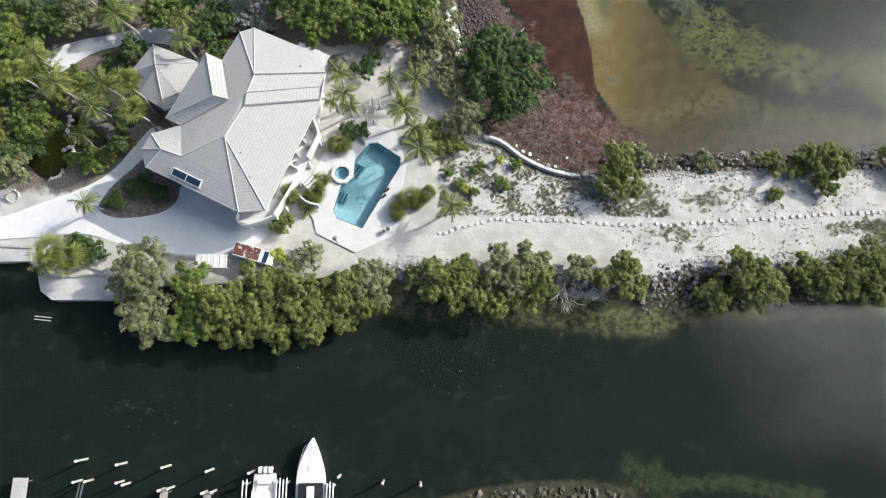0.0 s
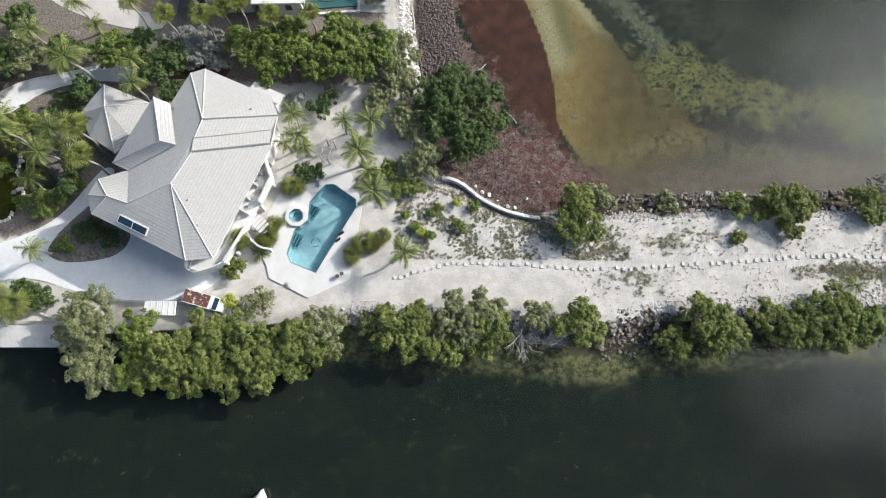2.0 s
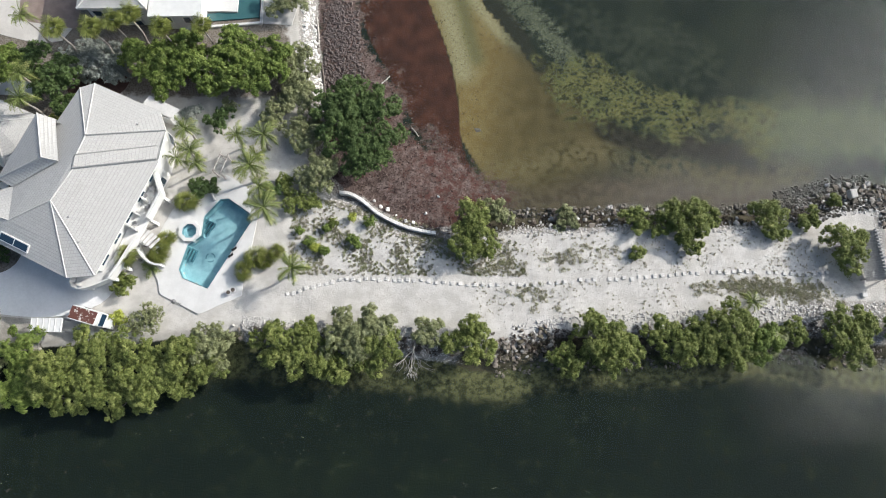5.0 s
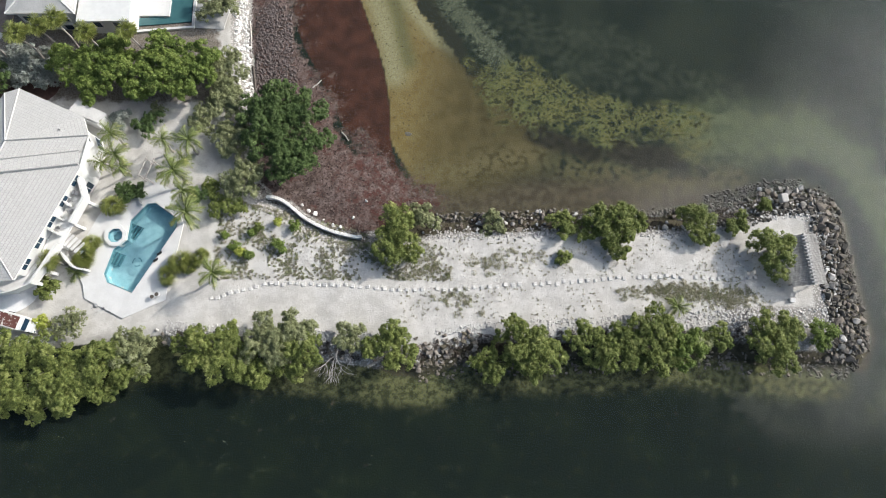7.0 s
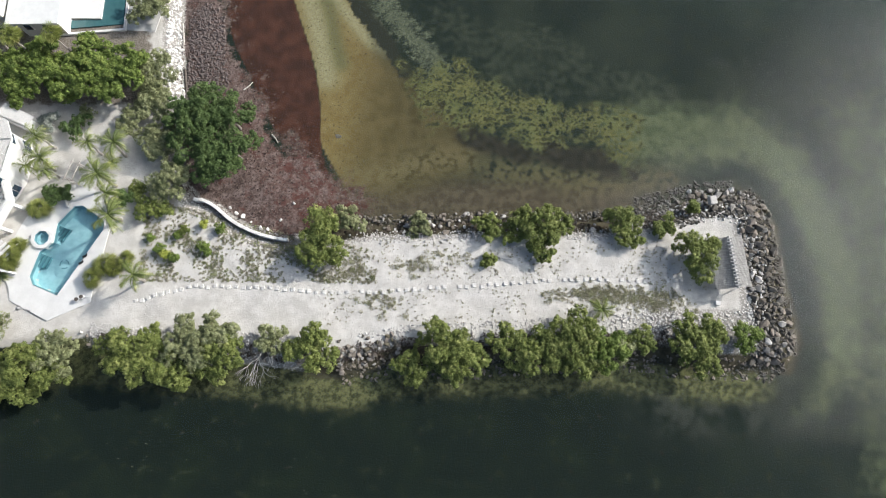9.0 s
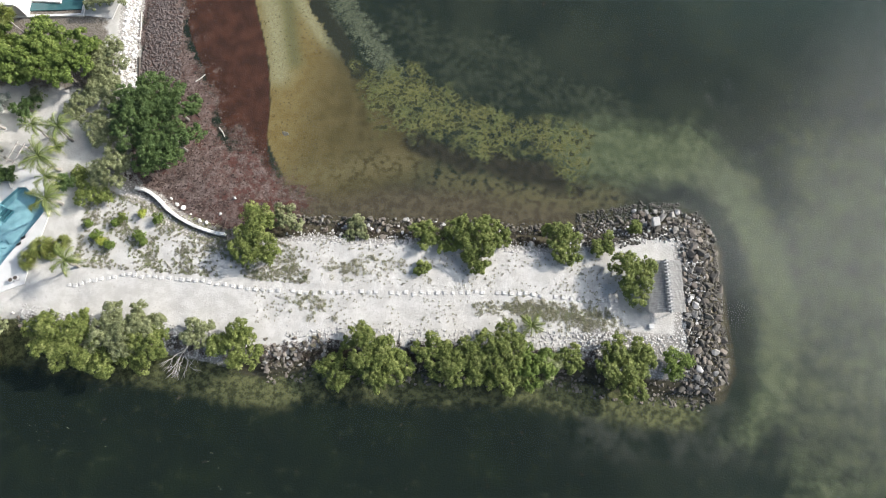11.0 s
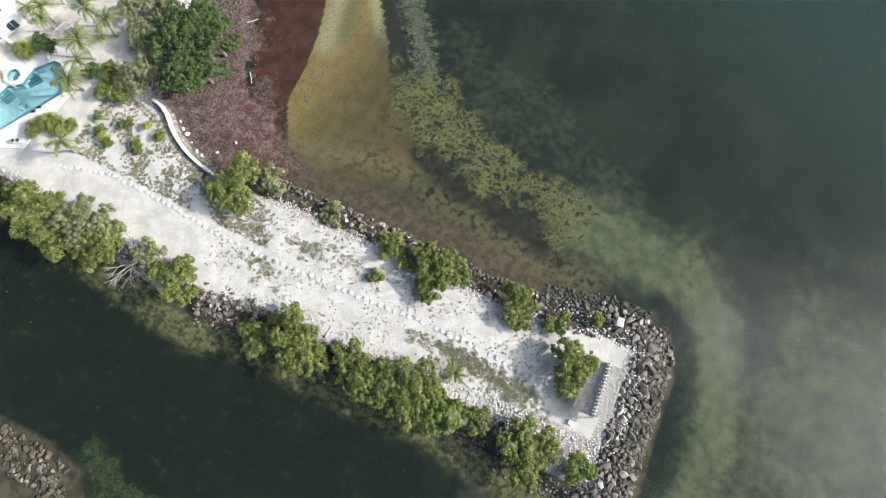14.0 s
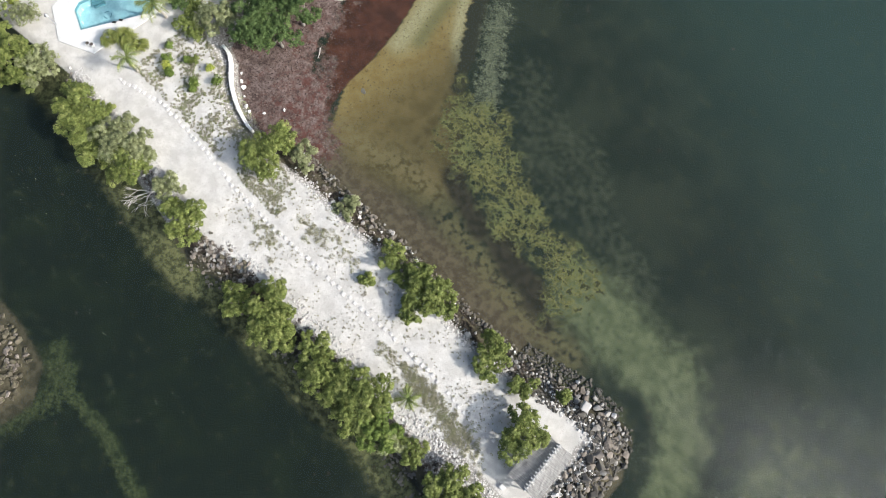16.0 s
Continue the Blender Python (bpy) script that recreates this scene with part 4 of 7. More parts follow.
slab("driveway_1", [(-53, 36.0), (-50, 39.0), (-47.3, 40.9), (-44.2, 42.8), (-39.4, 43.8), (-36.0, 44.9), (-32.5, 44.9), (-29.5, 43.6), (-29.8, 42.2), (-32.6, 42.6), (-34.4, 42.8), (-38.2, 42.4), (-41.9, 41.1), (-44.4, 39.0), (-48, 36.4), (-51, 33.8)], 0.9, 1.29, DRIVE, "pale concrete drive behind the garage", "driveway")
slab("pavement", [(-30.3, 15.3), (-26.5, 15.0), (-25.5, 11.6), (-28.4, 11.4), (-30.8, 13.2)], 0.6, 1.28, OLD_CONCRETE, "weathered grey concrete apron by the water", "pavement")
slab("pavement_1", [(-49.4, 16.8), (-45.4, 16.6), (-45.2, 14.4), (-49.4, 14.3)], -0.8, 1.27, CONCRETE, "pale concrete dock slab", "dock")
slab("pavement_2", [(-44.2, 12.7), (-36.0, 12.9), (-34.0, 10.0), (-42.2, 9.9), (-43.6, 10.9)], -0.8, 1.27, CONCRETE, "pale concrete dock slab at the canal edge", "dock")
slab("planting_bed", [(-38.7, 20.7), (-36.6, 19.6), (-33, 19.8), (-30.2, 20.6), (-28.9, 22.4), (-29.4, 24.6), (-32.5, 26.0), (-35, 25.0), (-37.5, 23.0)], 0.9, 1.315, LITTER, "dark planting bed with leaf litter", "garden bed")
slab("pond_water", POND, 0.55, 1.0, POND_WATER, "dark olive garden pond between stone kerbs", "pond")
slab("mulch_bed", [(-27, 44.2), (-19, 46.2), (-19.3, 43.6), (-22, 42.0), (-26, 42.2)], 0.9, 1.28, SOIL, "dark red mulch bed under shrubs", "garden bed")


def dock_rails():
    """Timber wheel stops and fenders along the dock slabs."""
    for a, b, z in (((-49.2, 16.2), (-45.2, 16.0), 1.45), ((-43.9, 12.6), (-36.4, 12.75), 1.45)):
        tagged(part("dock_beam", strip([a, b], 0.28, 1.27, z), WOOD), "weathered grey timber beam on the dock", "timber beam")
    tagged(part("dock_beam", strip([(-38.6, 13.9), (-36.8, 13.2)], 0.22, 1.27, 1.45), WOOD), "loose weathered timber on the dock", "timber beam")
    for dy in (0.0, -0.35):
        tagged(part("floating_board", strip([(-44.6, 8.2 + dy), (-42.7, 8.0 + dy)], 0.12, -0.02, 0.05), WOOD), "pale timber board afloat by the dock", "board")


dock_rails()


# ---- pool terrace ----
def pool():
    m = Mat("pool_plaster", 0.6, 0, 0.3)
    m.color(m.mix(m.step(m.noise(1.2, 4), 0.3, 0.7), (0.27, 0.46, 0.50), (0.35, 0.55, 0.585)))
    plaster = m.m
    tile = plain("blue_pool_tile", (0.08, 0.20, 0.24), (0.12, 0.27, 0.31), 6, 0.3, 0.0)
    wm = Mat("pool_water", 0.02)
    wm.n.remove(wm.b)
    tr, gl, mx, fr = wm.n.new("ShaderNodeBsdfTransparent"), wm.n.new("ShaderNodeBsdfGlossy"), wm.n.new("ShaderNodeMixShader"), wm.n.new("ShaderNodeLayerWeight")
    tr.inputs[0].default_value = (0.93, 0.985, 0.99, 1)
    gl.inputs["Roughness"].default_value = 0.03
    bp = wm.n.new("ShaderNodeBump")
    bp.inputs["Strength"].default_value, bp.inputs["Distance"].default_value = 0.15, 0.05
    wm.l.new(wm.noise(1.5, 3), bp.inputs["Height"])
    wm.l.new(bp.outputs[0], gl.inputs["Normal"])
    wm.l.new(wm.math("ADD", wm.math("MULTIPLY", wm.math("POWER", fr.outputs["Facing"], 5.0), 0.98), 0.021), mx.inputs[0])
    wm.l.new(tr.outputs[0], mx.inputs[1])
    wm.l.new(gl.outputs[0], mx.inputs[2])
    wm.l.new(mx.outputs[0], wm.n["Material Output"].inputs[0])
    # terrace with the pool's hole left open: a ring between the outer line and the pool edge
    T = thing("pool_terrace", "white pool terrace with angular edges", "terrace", kind="structure")
    outer = [(-2.0, 27.0), (-3.4, 31.0), (-6.0, 32.6), (-9.5, 31.4), (-12.2, 28.0), (-14.4, 23.0), (-13.6, 20.6), (-13.0, 19.6), (-12.6, 18.0), (-7.9, 15.7), (-3.2, 17.9), (-3.0, 21.0), (-2.4, 24.0)]
    from_pool = inset(POOL, -0.02)
    bm = bmesh.new()
    loops = []
    for pts, z in ((outer, 1.33), (from_pool, 1.33)):
        vs = [bm.verts.new((x, y, z)) for x, y in pts]
        loops += [bm.edges.new((vs[i], vs[(i + 1) % len(vs)])) for i in range(len(vs))]
    spa_ring = [(SPA[0] + 1.02 * math.cos(radians(22.5 + 45 * k)), SPA[1] + 1.02 * math.sin(radians(22.5 + 45 * k))) for k in range(8)]
    vs = [bm.verts.new((x, y, 1.33)) for x, y in spa_ring]
    loops += [bm.edges.new((vs[i], vs[(i + 1) % 8])) for i in range(8)]
    bmesh.ops.triangle_fill(bm, edges=loops, use_beauty=True)
    doomed = [f for f in bm.faces if inside(from_pool, np.array([f.calc_center_median().x]), np.array([f.calc_center_median().y]))[0]
              or math.hypot(f.calc_center_median().x - SPA[0], f.calc_center_median().y - SPA[1]) < 0.9]
    bmesh.ops.delete(bm, geom=doomed, context="FACES")
    for f in bm.faces:
        if f.normal.z < 0:
            f.normal_flip()
    ext = bmesh.ops.extrude_face_region(bm, geom=bm.faces[:])["geom"]
    for v in ext:
        if isinstance(v, bmesh.types.BMVert):
            v.co.z = 0.9
    part("slab", bm, DECK, T, "smooth white terrace slab")
    p = thing("swimming_pool", "angular turquoise swimming pool with corner steps", "pool", kind="structure")
    bm = bmesh.new()
    top = [bm.verts.new((x, y, 1.30)) for x, y in POOL]
    low = [bm.verts.new((x, y, 0.06)) for x, y in inset(POOL, 0.05)]
    bm.faces.new(low)
    for i in range(len(POOL)):
        j = (i + 1) % len(POOL)
        bm.faces.new((top[j], top[i], low[i], low[j]))
    part("basin", bm, plaster, p, "pale turquoise plaster")
    part("coping", strip(inset(POOL, -0.12), 0.22, 1.25, 1.336, True), DECK, p, "white coping")
    part("tile_band", strip(inset(POOL, 0.04), 0.05, 0.9, 1.26, True), tile, p, "blue waterline tiles")
    for k in range(4):
        part("step", strip([(-8.1 + 0.28 * k, 27.1 - 0.1 * k), (-9.0 + 0.28 * k, 25.6 - 0.1 * k)], 0.12, 0.06, 1.05 - 0.22 * k), tile, p, "blue-edged pool step")
        part("step", strip([(-9.9 + 0.28 * k, 23.7 - 0.1 * k), (-10.5 + 0.28 * k, 22.3 - 0.1 * k)], 0.12, 0.06, 1.05 - 0.22 * k), tile, p, "blue-edged pool step")
    # ring mosaic on the pool floor
    for k in range(3):
        a = [(-7.6 + 0.52 * math.cos(radians(120 * k + 8 * s)), 22.6 + 0.52 * math.sin(radians(120 * k + 8 * s))) for s in range(11)]
        part("mosaic", strip(a, 0.13, 0.06, 0.075), tile, p, "dark blue ring mosaic")
    bm = bmesh.new()
    bm.faces.new([bm.verts.new((x, y, 1.12)) for x, y in inset(POOL, 0.08)])
    part("pool_water", bm, wm.m, p, "clear turquoise water")
    s = thing("spa", "octagonal raised white spa with blue tiles", "hot tub", (*SPA, 1.2))
    ring = lambda r: [(r * math.cos(radians(22.5 + 45 * k)), r * math.sin(radians(22.5 + 45 * k))) for k in range(8)]
    part("rim", strip(ring(1.12), 0.42, -0.6, 0.42, True), DECK, s, "white rim")
    part("seat", strip(ring(0.74), 0.34, -0.6, -0.05, True), plaster, s)
    part("tile_band", strip(ring(0.89), 0.05, -0.05, 0.36, True), tile, s)
    part("floor", prism(ring(0.9), -0.65, -0.55), plaster, s)
    bm = bmesh.new()
    bm.faces.new([bm.verts.new((x, y, 0.2)) for x, y in ring(0.9)])
    part("spa_water", bm, wm.m, s)


pool()


def lounger(x, y, turn):
    l = thing("lounge_chair", "dark folded lounge chair on the terrace", "lounge chair", (x, y, 1.33), turn, "chairs by the pool")
    l.scale = (0.46, 0.46, 0.46)
    part("seat", boxes((-0.3, 0.3, -0.75, 0.35, 0.26, 0.32), bevel=0.02), BLACK, l)
    back = part("backrest", boxes((-0.3, 0.3, 0, 0.7, -0.03, 0.03), bevel=0.02), BLACK, l)
    back.matrix_basis = pose(0, 0.33, 0.3, 48)
    for sx in (-0.27, 0.27):
        for sy in (-0.65, 0.28):
            part("leg", boxes((sx - 0.025, sx + 0.025, sy - 0.025, sy + 0.025, 0, 0.27)), BLACK, l)


for x, y, a in ((-4.75, 22.6, -55), (-4.4, 23.4, -58)):
    lounger(x, y, a)
for x, y in ((-4.6, 18.2), (-4.1, 18.5)):
    ch = thing("round_planter", "small pale round planter on the terrace", "planter", (x, y, 1.33))
    bm = bmesh.new()
    bmesh.ops.create_cone(bm, cap_ends=True, segments=14, radius1=0.22, radius2=0.3, depth=0.45)
    part("pot", bm, DECK, ch).matrix_basis = pose(0, 0, 0.225)
    bm = bmesh.new()
    bmesh.ops.create_cone(bm, cap_ends=True, segments=12, radius1=0.24, radius2=0.24, depth=0.04)
    part("soil", bm, DARK_WOOD, ch).matrix_basis = pose(0, 0, 0.445)


def patio_chair(x, y, turn):
    l = thing("patio_chair", "dark metal patio chair on the balcony", "chair", (x, y, 3.98), turn, "chairs on the balcony")
    part("seat", boxes((-0.25, 0.25, -0.25, 0.25, 0.40, 0.45), bevel=0.02), METAL, l)
    part("backrest", boxes((-0.25, 0.25, 0.22, 0.27, 0.45, 0.9), bevel=0.02), METAL, l)
    for sx in (-0.22, 0.22):
        for sy in (-0.22, 0.22):
            part("leg", boxes((sx - 0.02, sx + 0.02, sy - 0.02, sy + 0.02, 0, 0.41)), METAL, l)


for x, y, a in ((-14.1, 28.9, 40), (-13.6, 27.6, 120), (-14.9, 25.6, 200), (-13.3, 29.8, 80)):
    patio_chair(x, y, a)


def garden_lamp(x, y):
    g = thing("garden_lamp", "slim dark lamp post with a small head", "lamp", (x, y, 1.2))
    part("post", tube(bmesh.new(), [(0, 0, 0), (0, 0, 2.2)], [0.06, 0.05], 8), METAL, g)
    bm = bmesh.new()
    bmesh.ops.create_cone(bm, cap_ends=True, segments=12, radius1=0.28, radius2=0.1, depth=0.3)
    part("head", bm, METAL, g).matrix_basis = pose(0, 0, 2.3)
    part("arm", tube(bmesh.new(), [(0, 0, 2.1), (-0.5, -0.4, 2.2)], [0.04, 0.03], 6), METAL, g)


garden_lamp(-10.1, 16.9)


def arbour():
    a = thing("garden_arbour", "white timber garden arbour with open top", "arbour", (-6.2, 33.3, 1.2), 72)
    for x in (-1.1, 1.1):
        for y in (-0.45, 0.45):
            part("post", boxes((x - 0.06, x + 0.06, y - 0.06, y + 0.06, 0, 2.2)), WOOD, a)
    for y in (-0.45, 0.45):
        part("beam", boxes((-1.4, 1.4, y - 0.05, y + 0.05, 2.2, 2.34)), WOOD, a)
    for k in range(3):
        part("slat", boxes((-1.05 + 1.0 * k, -0.97 + 1.0 * k, -0.6, 0.6, 2.34, 2.42)), WOOD, a)


arbour()
tagged(part("garden_wall", strip([(-9.6, 31.6), (-8.4, 30.9), (-7.5, 30.0), (-7.1, 29.3)], 0.14, 1.2, 1.9), CONCRETE), "low curved grey garden wall by the pool", "wall")


# ---- vehicles ----
def truck():
    rust = Mat("rusty_panel", 0.8)
    n = rust.noise(1.6, 6, 0.7)
    rust.color(rust.mix(rust.step(n, 0.55, 0.60), (0.12, 0.045, 0.034), (0.56, 0.53, 0.49)))
    rust.bump(n, 0.3, 0.02)
    v = thing("old_van", "old white box van with a badly rusted roof", "van", (-19.4, 15.15, 1.2), -15.5)
    v.scale = (0.87, 0.87, 0.87)
    part("body", boxes((-2.55, 1.0, -0.92, 0.92, 0.45, 2.25), bevel=0.06), TRIM, v, "dirty white box body")
    part("roof", boxes((-2.50, 0.96, -0.80, 0.80, 2.22, 2.29), bevel=0.02), rust.m, v, "roof panel of flaking white paint and rust")
    part("cab", boxes((1.0, 1.85, -0.88, 0.88, 0.45, 1.75), bevel=0.10), TRIM, v, "white cab")
    part("bonnet", boxes((1.7, 2.6, -0.84, 0.84, 0.45, 1.15), bevel=0.12), TRIM, v, "white bonnet")
    part("windscreen", prism([(1.35, -0.78), (1.95, -0.74), (1.95, 0.74), (1.35, 0.78)], 1.70, 1.79), GLASS, v, "dark windscreen")
    part("gutter", boxes((-2.5, 0.95, 0.80, 0.90, 2.22, 2.30), (-2.5, 0.95, -0.90, -0.80, 2.22, 2.30)), TRIM, v)
    for x in (-1.6, 1.75):
        for y in (-0.85, 0.85):
            bm = bmesh.new()
            bmesh.ops.create_cone(bm, cap_ends=True, segments=18, radius1=0.38, radius2=0.38, depth=0.24)
            w = part("wheel", bm, BLACK, v)
            w.matrix_basis = pose(x, y, 0.38, 90)
            bm = bmesh.new()
            bmesh.ops.create_cone(bm, cap_ends=True, segments=14, radius1=0.2, radius2=0.2, depth=0.26)
            part("rim", bm, METAL, w)
    for y in (-0.6, 0.6):
        part("headlight", boxes((2.58, 2.63, y - 0.12, y + 0.12, 0.75, 0.95)), GLASS, v)
    part("bumper", boxes((2.6, 2.72, -0.85, 0.85, 0.4, 0.6), bevel=0.03), METAL, v)


def cart_shelter():
    c = thing("boat_trailer_cover", "white slatted flat roof on thin posts over a trailer", "shelter", (-24.0, 14.2, 1.2))
    part("frame", strip([(-1.7, -0.75), (1.7, -0.75), (1.7, 0.75), (-1.7, 0.75)], 0.08, 1.75, 1.85, True), TRIM, c)
    for k in range(5):
        part("roof_panel", boxes((-1.66 + 0.67 * k, -1.05 + 0.67 * k, -0.72, 0.72, 1.79, 1.83)), TRIM, c, "white ribbed roof sheet")
        part("rib", boxes((-1.06 + 0.67 * k, -1.0 + 0.67 * k, -0.76, 0.76, 1.80, 1.89)), TRIM, c)
    for x in (-1.6, 1.6):
        for y in (-0.65, 0.65):
            part("post", boxes((x - 0.04, x + 0.04, y - 0.04, y + 0.04, 0, 1.76)), METAL, c)


truck()
cart_shelter()


def hull_mesh(length, beam, depth, sections=14):
    """A boat hull with a pointed bow towards +y and a deck; the sheer rises to the bow."""
    bm, rings = bmesh.new(), []
    for i in range(sections + 1):
        t = i / sections
        w = beam / 2 * (1 - max(0, (t - 0.45) / 0.55) ** 2.3) * (0.92 + 0.08 * min(1, t * 4))
        w = max(w, 0.02)
        y, sheer = length * t, depth + 0.35 * t * t
        keel = 0.55 * max(0, t - 0.7) ** 2 * 4
        rings.append([bm.verts.new(c) for c in ((-w, y, sheer), (-w * 0.82, y, 0.25 + keel), (0, y, -0.25 + keel), (w * 0.82, y, 0.25 + keel), (w, y, sheer), (w * 0.86, y, sheer + 0.03), (0, y, sheer + 0.10), (-w * 0.86, y, sheer + 0.03))])
    for a, b in zip(rings, rings[1:]):
        for k in range(8):
            bm.faces.new((a[k], a[(k + 1) % 8], b[(k + 1) % 8], b[k]))
    bm.faces.new(rings[0][::-1])
    bm.faces.new(rings[-1])
    return bm


def sport_boat():
    b = thing("sport_fishing_boat", "white sport fishing boat with a long pointed foredeck", "boat", (-11.75, -15.2, 0.0), 1.0)
    part("hull", hull_mesh(9.9, 3.3, 1.25), GELCOAT, b, "white hull and foredeck")
    part("windscreen", boxes((-1.32, 1.32, 3.5, 5.3, 1.25, 1.72), bevel=0.1), DARK, b, "dark wrapped windscreen")
    part("cabin", boxes((-0.42, 0.42, 3.3, 5.0, 1.3, 1.95), bevel=0.12), GELCOAT, b, "white cabin top")
    part("hard_top", boxes((-1.3, 1.3, 0.9, 3.3, 2.9, 3.0), bevel=0.05), GELCOAT, b)
    for x in (-1.1, 1.1):
        for y in (1.1, 3.1):
            part("post", tube(bmesh.new(), [(x, y, 1.2), (x, y, 2.92)], [0.035, 0.03], 6), METAL, b)
    part("foredeck_hatch", boxes((-0.3, 0.3, 6.6, 7.2, 1.52, 1.58), bevel=0.02), GELCOAT, b)
    for s in (-1, 1):
        part("rail", tube(bmesh.new(), [(s * 1.5, 5.2, 1.75), (s * 1.35, 7.2, 1.95), (s * 0.75, 9.0, 2.1), (0, 9.7, 2.15)], [0.014] * 4, 5), GELCOAT, b)


def bay_boat():
    b = thing("outboard_boat", "white outboard boat tied stern out, three engines raised", "boat", (-16.9, -9.0, 0.0), 180)
    part("hull", hull_mesh(7.4, 2.6, 0.95), GELCOAT, b, "white hull")
    part("cockpit", boxes((-0.9, 0.9, 0.5, 3.2, 0.9, 1.08), bevel=0.04), TRIM, b)
    part("console", boxes((-0.5, 0.5, 2.0, 2.9, 1.0, 1.9), bevel=0.08), GELCOAT, b)
    part("t_top", boxes((-0.95, 0.95, 1.5, 3.4, 2.6, 2.68), bevel=0.03), TRIM, b)
    for x in (-0.55, 0.0, 0.55):
        e = part("outboard_engine", boxes((x - 0.2, x + 0.2, -0.75, -0.1, 0.6, 1.35), bevel=0.1), TRIM, b, "pale grey outboard engine")
        part("leg", boxes((x - 0.09, x + 0.09, -0.6, -0.25, -0.4, 0.62), bevel=0.03), METAL, e)
    for x in (-0.9, 0.9):
        part("post", tube(bmesh.new(), [(x, 1.6, 1.0), (x * 0.9, 1.7, 2.62)], [0.03, 0.03], 6), METAL, b)
    part("bench", boxes((-0.75, 0.75, 0.6, 1.0, 1.05, 1.4), bevel=0.06), TRIM, b)


sport_boat()
bay_boat()


def piles():
    """Mooring piles with white caps, then the short piers behind them."""
    def pile(x, y, h, label="grey timber mooring pile with white cap"):
        t = thing("mooring_pile", label, "pile", (x, y, 0), 0, "mooring piles")
        part("shaft", tube(bmesh.new(), [(0, 0, -1.5), (0, 0, h - 0.25)], [0.15, 0.13], 10), WOOD, t)
        bm = bmesh.new()
        bmesh.ops.create_cone(bm, cap_ends=True, segments=10, radius1=0.17, radius2=0.05, depth=0.3)
        part("cap", bm, TRIM, t, "white cone cap").matrix_basis = pose(0, 0, h - 0.12)
        return t
    for x, y in ((-36.7, -7.5), (-32.4, -7.9), (-27.6, -8.2), (-22.9, -8.6), (-18.4, -8.8), (-4.1, -9.9), (0.0, -10.1)):
        pile(x, y, 2.5)
    for x, y in ((-37.0, -9.7), (-35.8, -9.65), (-32.5, -9.8), (-31.8, -10.0), (-28.0, -10.6), (-27.0, -10.4), (-23.4, -10.9), (-22.4, -10.8), (-8.9, -9.3)):
        pile(x, y, 1.9, "short grey timber pile at a pier head")
    for x, y0, w in ((-42.9, -9.3, 1.6), (-27.6, -10.5, 0.8), (-23.0, -10.8, 0.8)):
        d = thing("pier", "narrow pale timber pier over dark water", "pier", (x, y0, 0), 0, "piers on the far bank")
        n = 22
        for k in range(n):
            part("plank", boxes((-w / 2, w / 2, -0.30 * k - 0.28, -0.30 * k, 0.92, 1.0)), WOOD if x > -40 else CONCRETE, d)
        for s in (-1, 1):
            part("bearer", boxes((s * w * 0.38 - 0.05, s * w * 0.38 + 0.05, -0.3 * n, 0, 0.76, 0.92)), DARK_WOOD, d)
            for y in (-0.4, -3.2, -6.0):
                part("post", tube(bmesh.new(), [(s * w * 0.38, y, -1.5), (s * w * 0.38, y, 0.9)], [0.1, 0.1], 7), DARK_WOOD, d)
    for dx in (0.0, 0.35):
        tagged(part("boat_lift_beam", strip([(-35.9 - dx, -9.7), (-36.4 - dx, -14.0)], 0.12, 1.55, 1.75), METAL), "thin pale boat lift beam on piles", "beam")


piles()


def boat_lift(x, y, count, gap):
    """A cradle of thin bright rails on piles beside a moored boat."""
    t = thing("boat_lift", "bright metal boat lift rails on timber piles", "boat lift", (x, y, 0), 0, "boat lifts")
    for k in range(count):
        part("rail", boxes((k * gap - 0.07, k * gap + 0.07, -7.5, 0.15 * (k % 2), 1.5, 1.66), bevel=0.02), TRIM, t)
    for yy in (-0.4, -3.4, -6.8):
        part("crossbar", boxes((-0.15, (count - 1) * gap + 0.15, yy - 0.06, yy + 0.06, 1.36, 1.5)), METAL, t)
        for k in (0, count - 1):
            part("pile", tube(bmesh.new(), [(k * gap, yy, -1.5), (k * gap, yy, 1.4)], [0.11, 0.1], 8), WOOD, t)


for lift in ((-19.1, -9.6, 2, 0.42), (-15.5, -9.5, 4, 0.36), (-10.1, -9.9, 3, 0.34)):
    boat_lift(*lift)


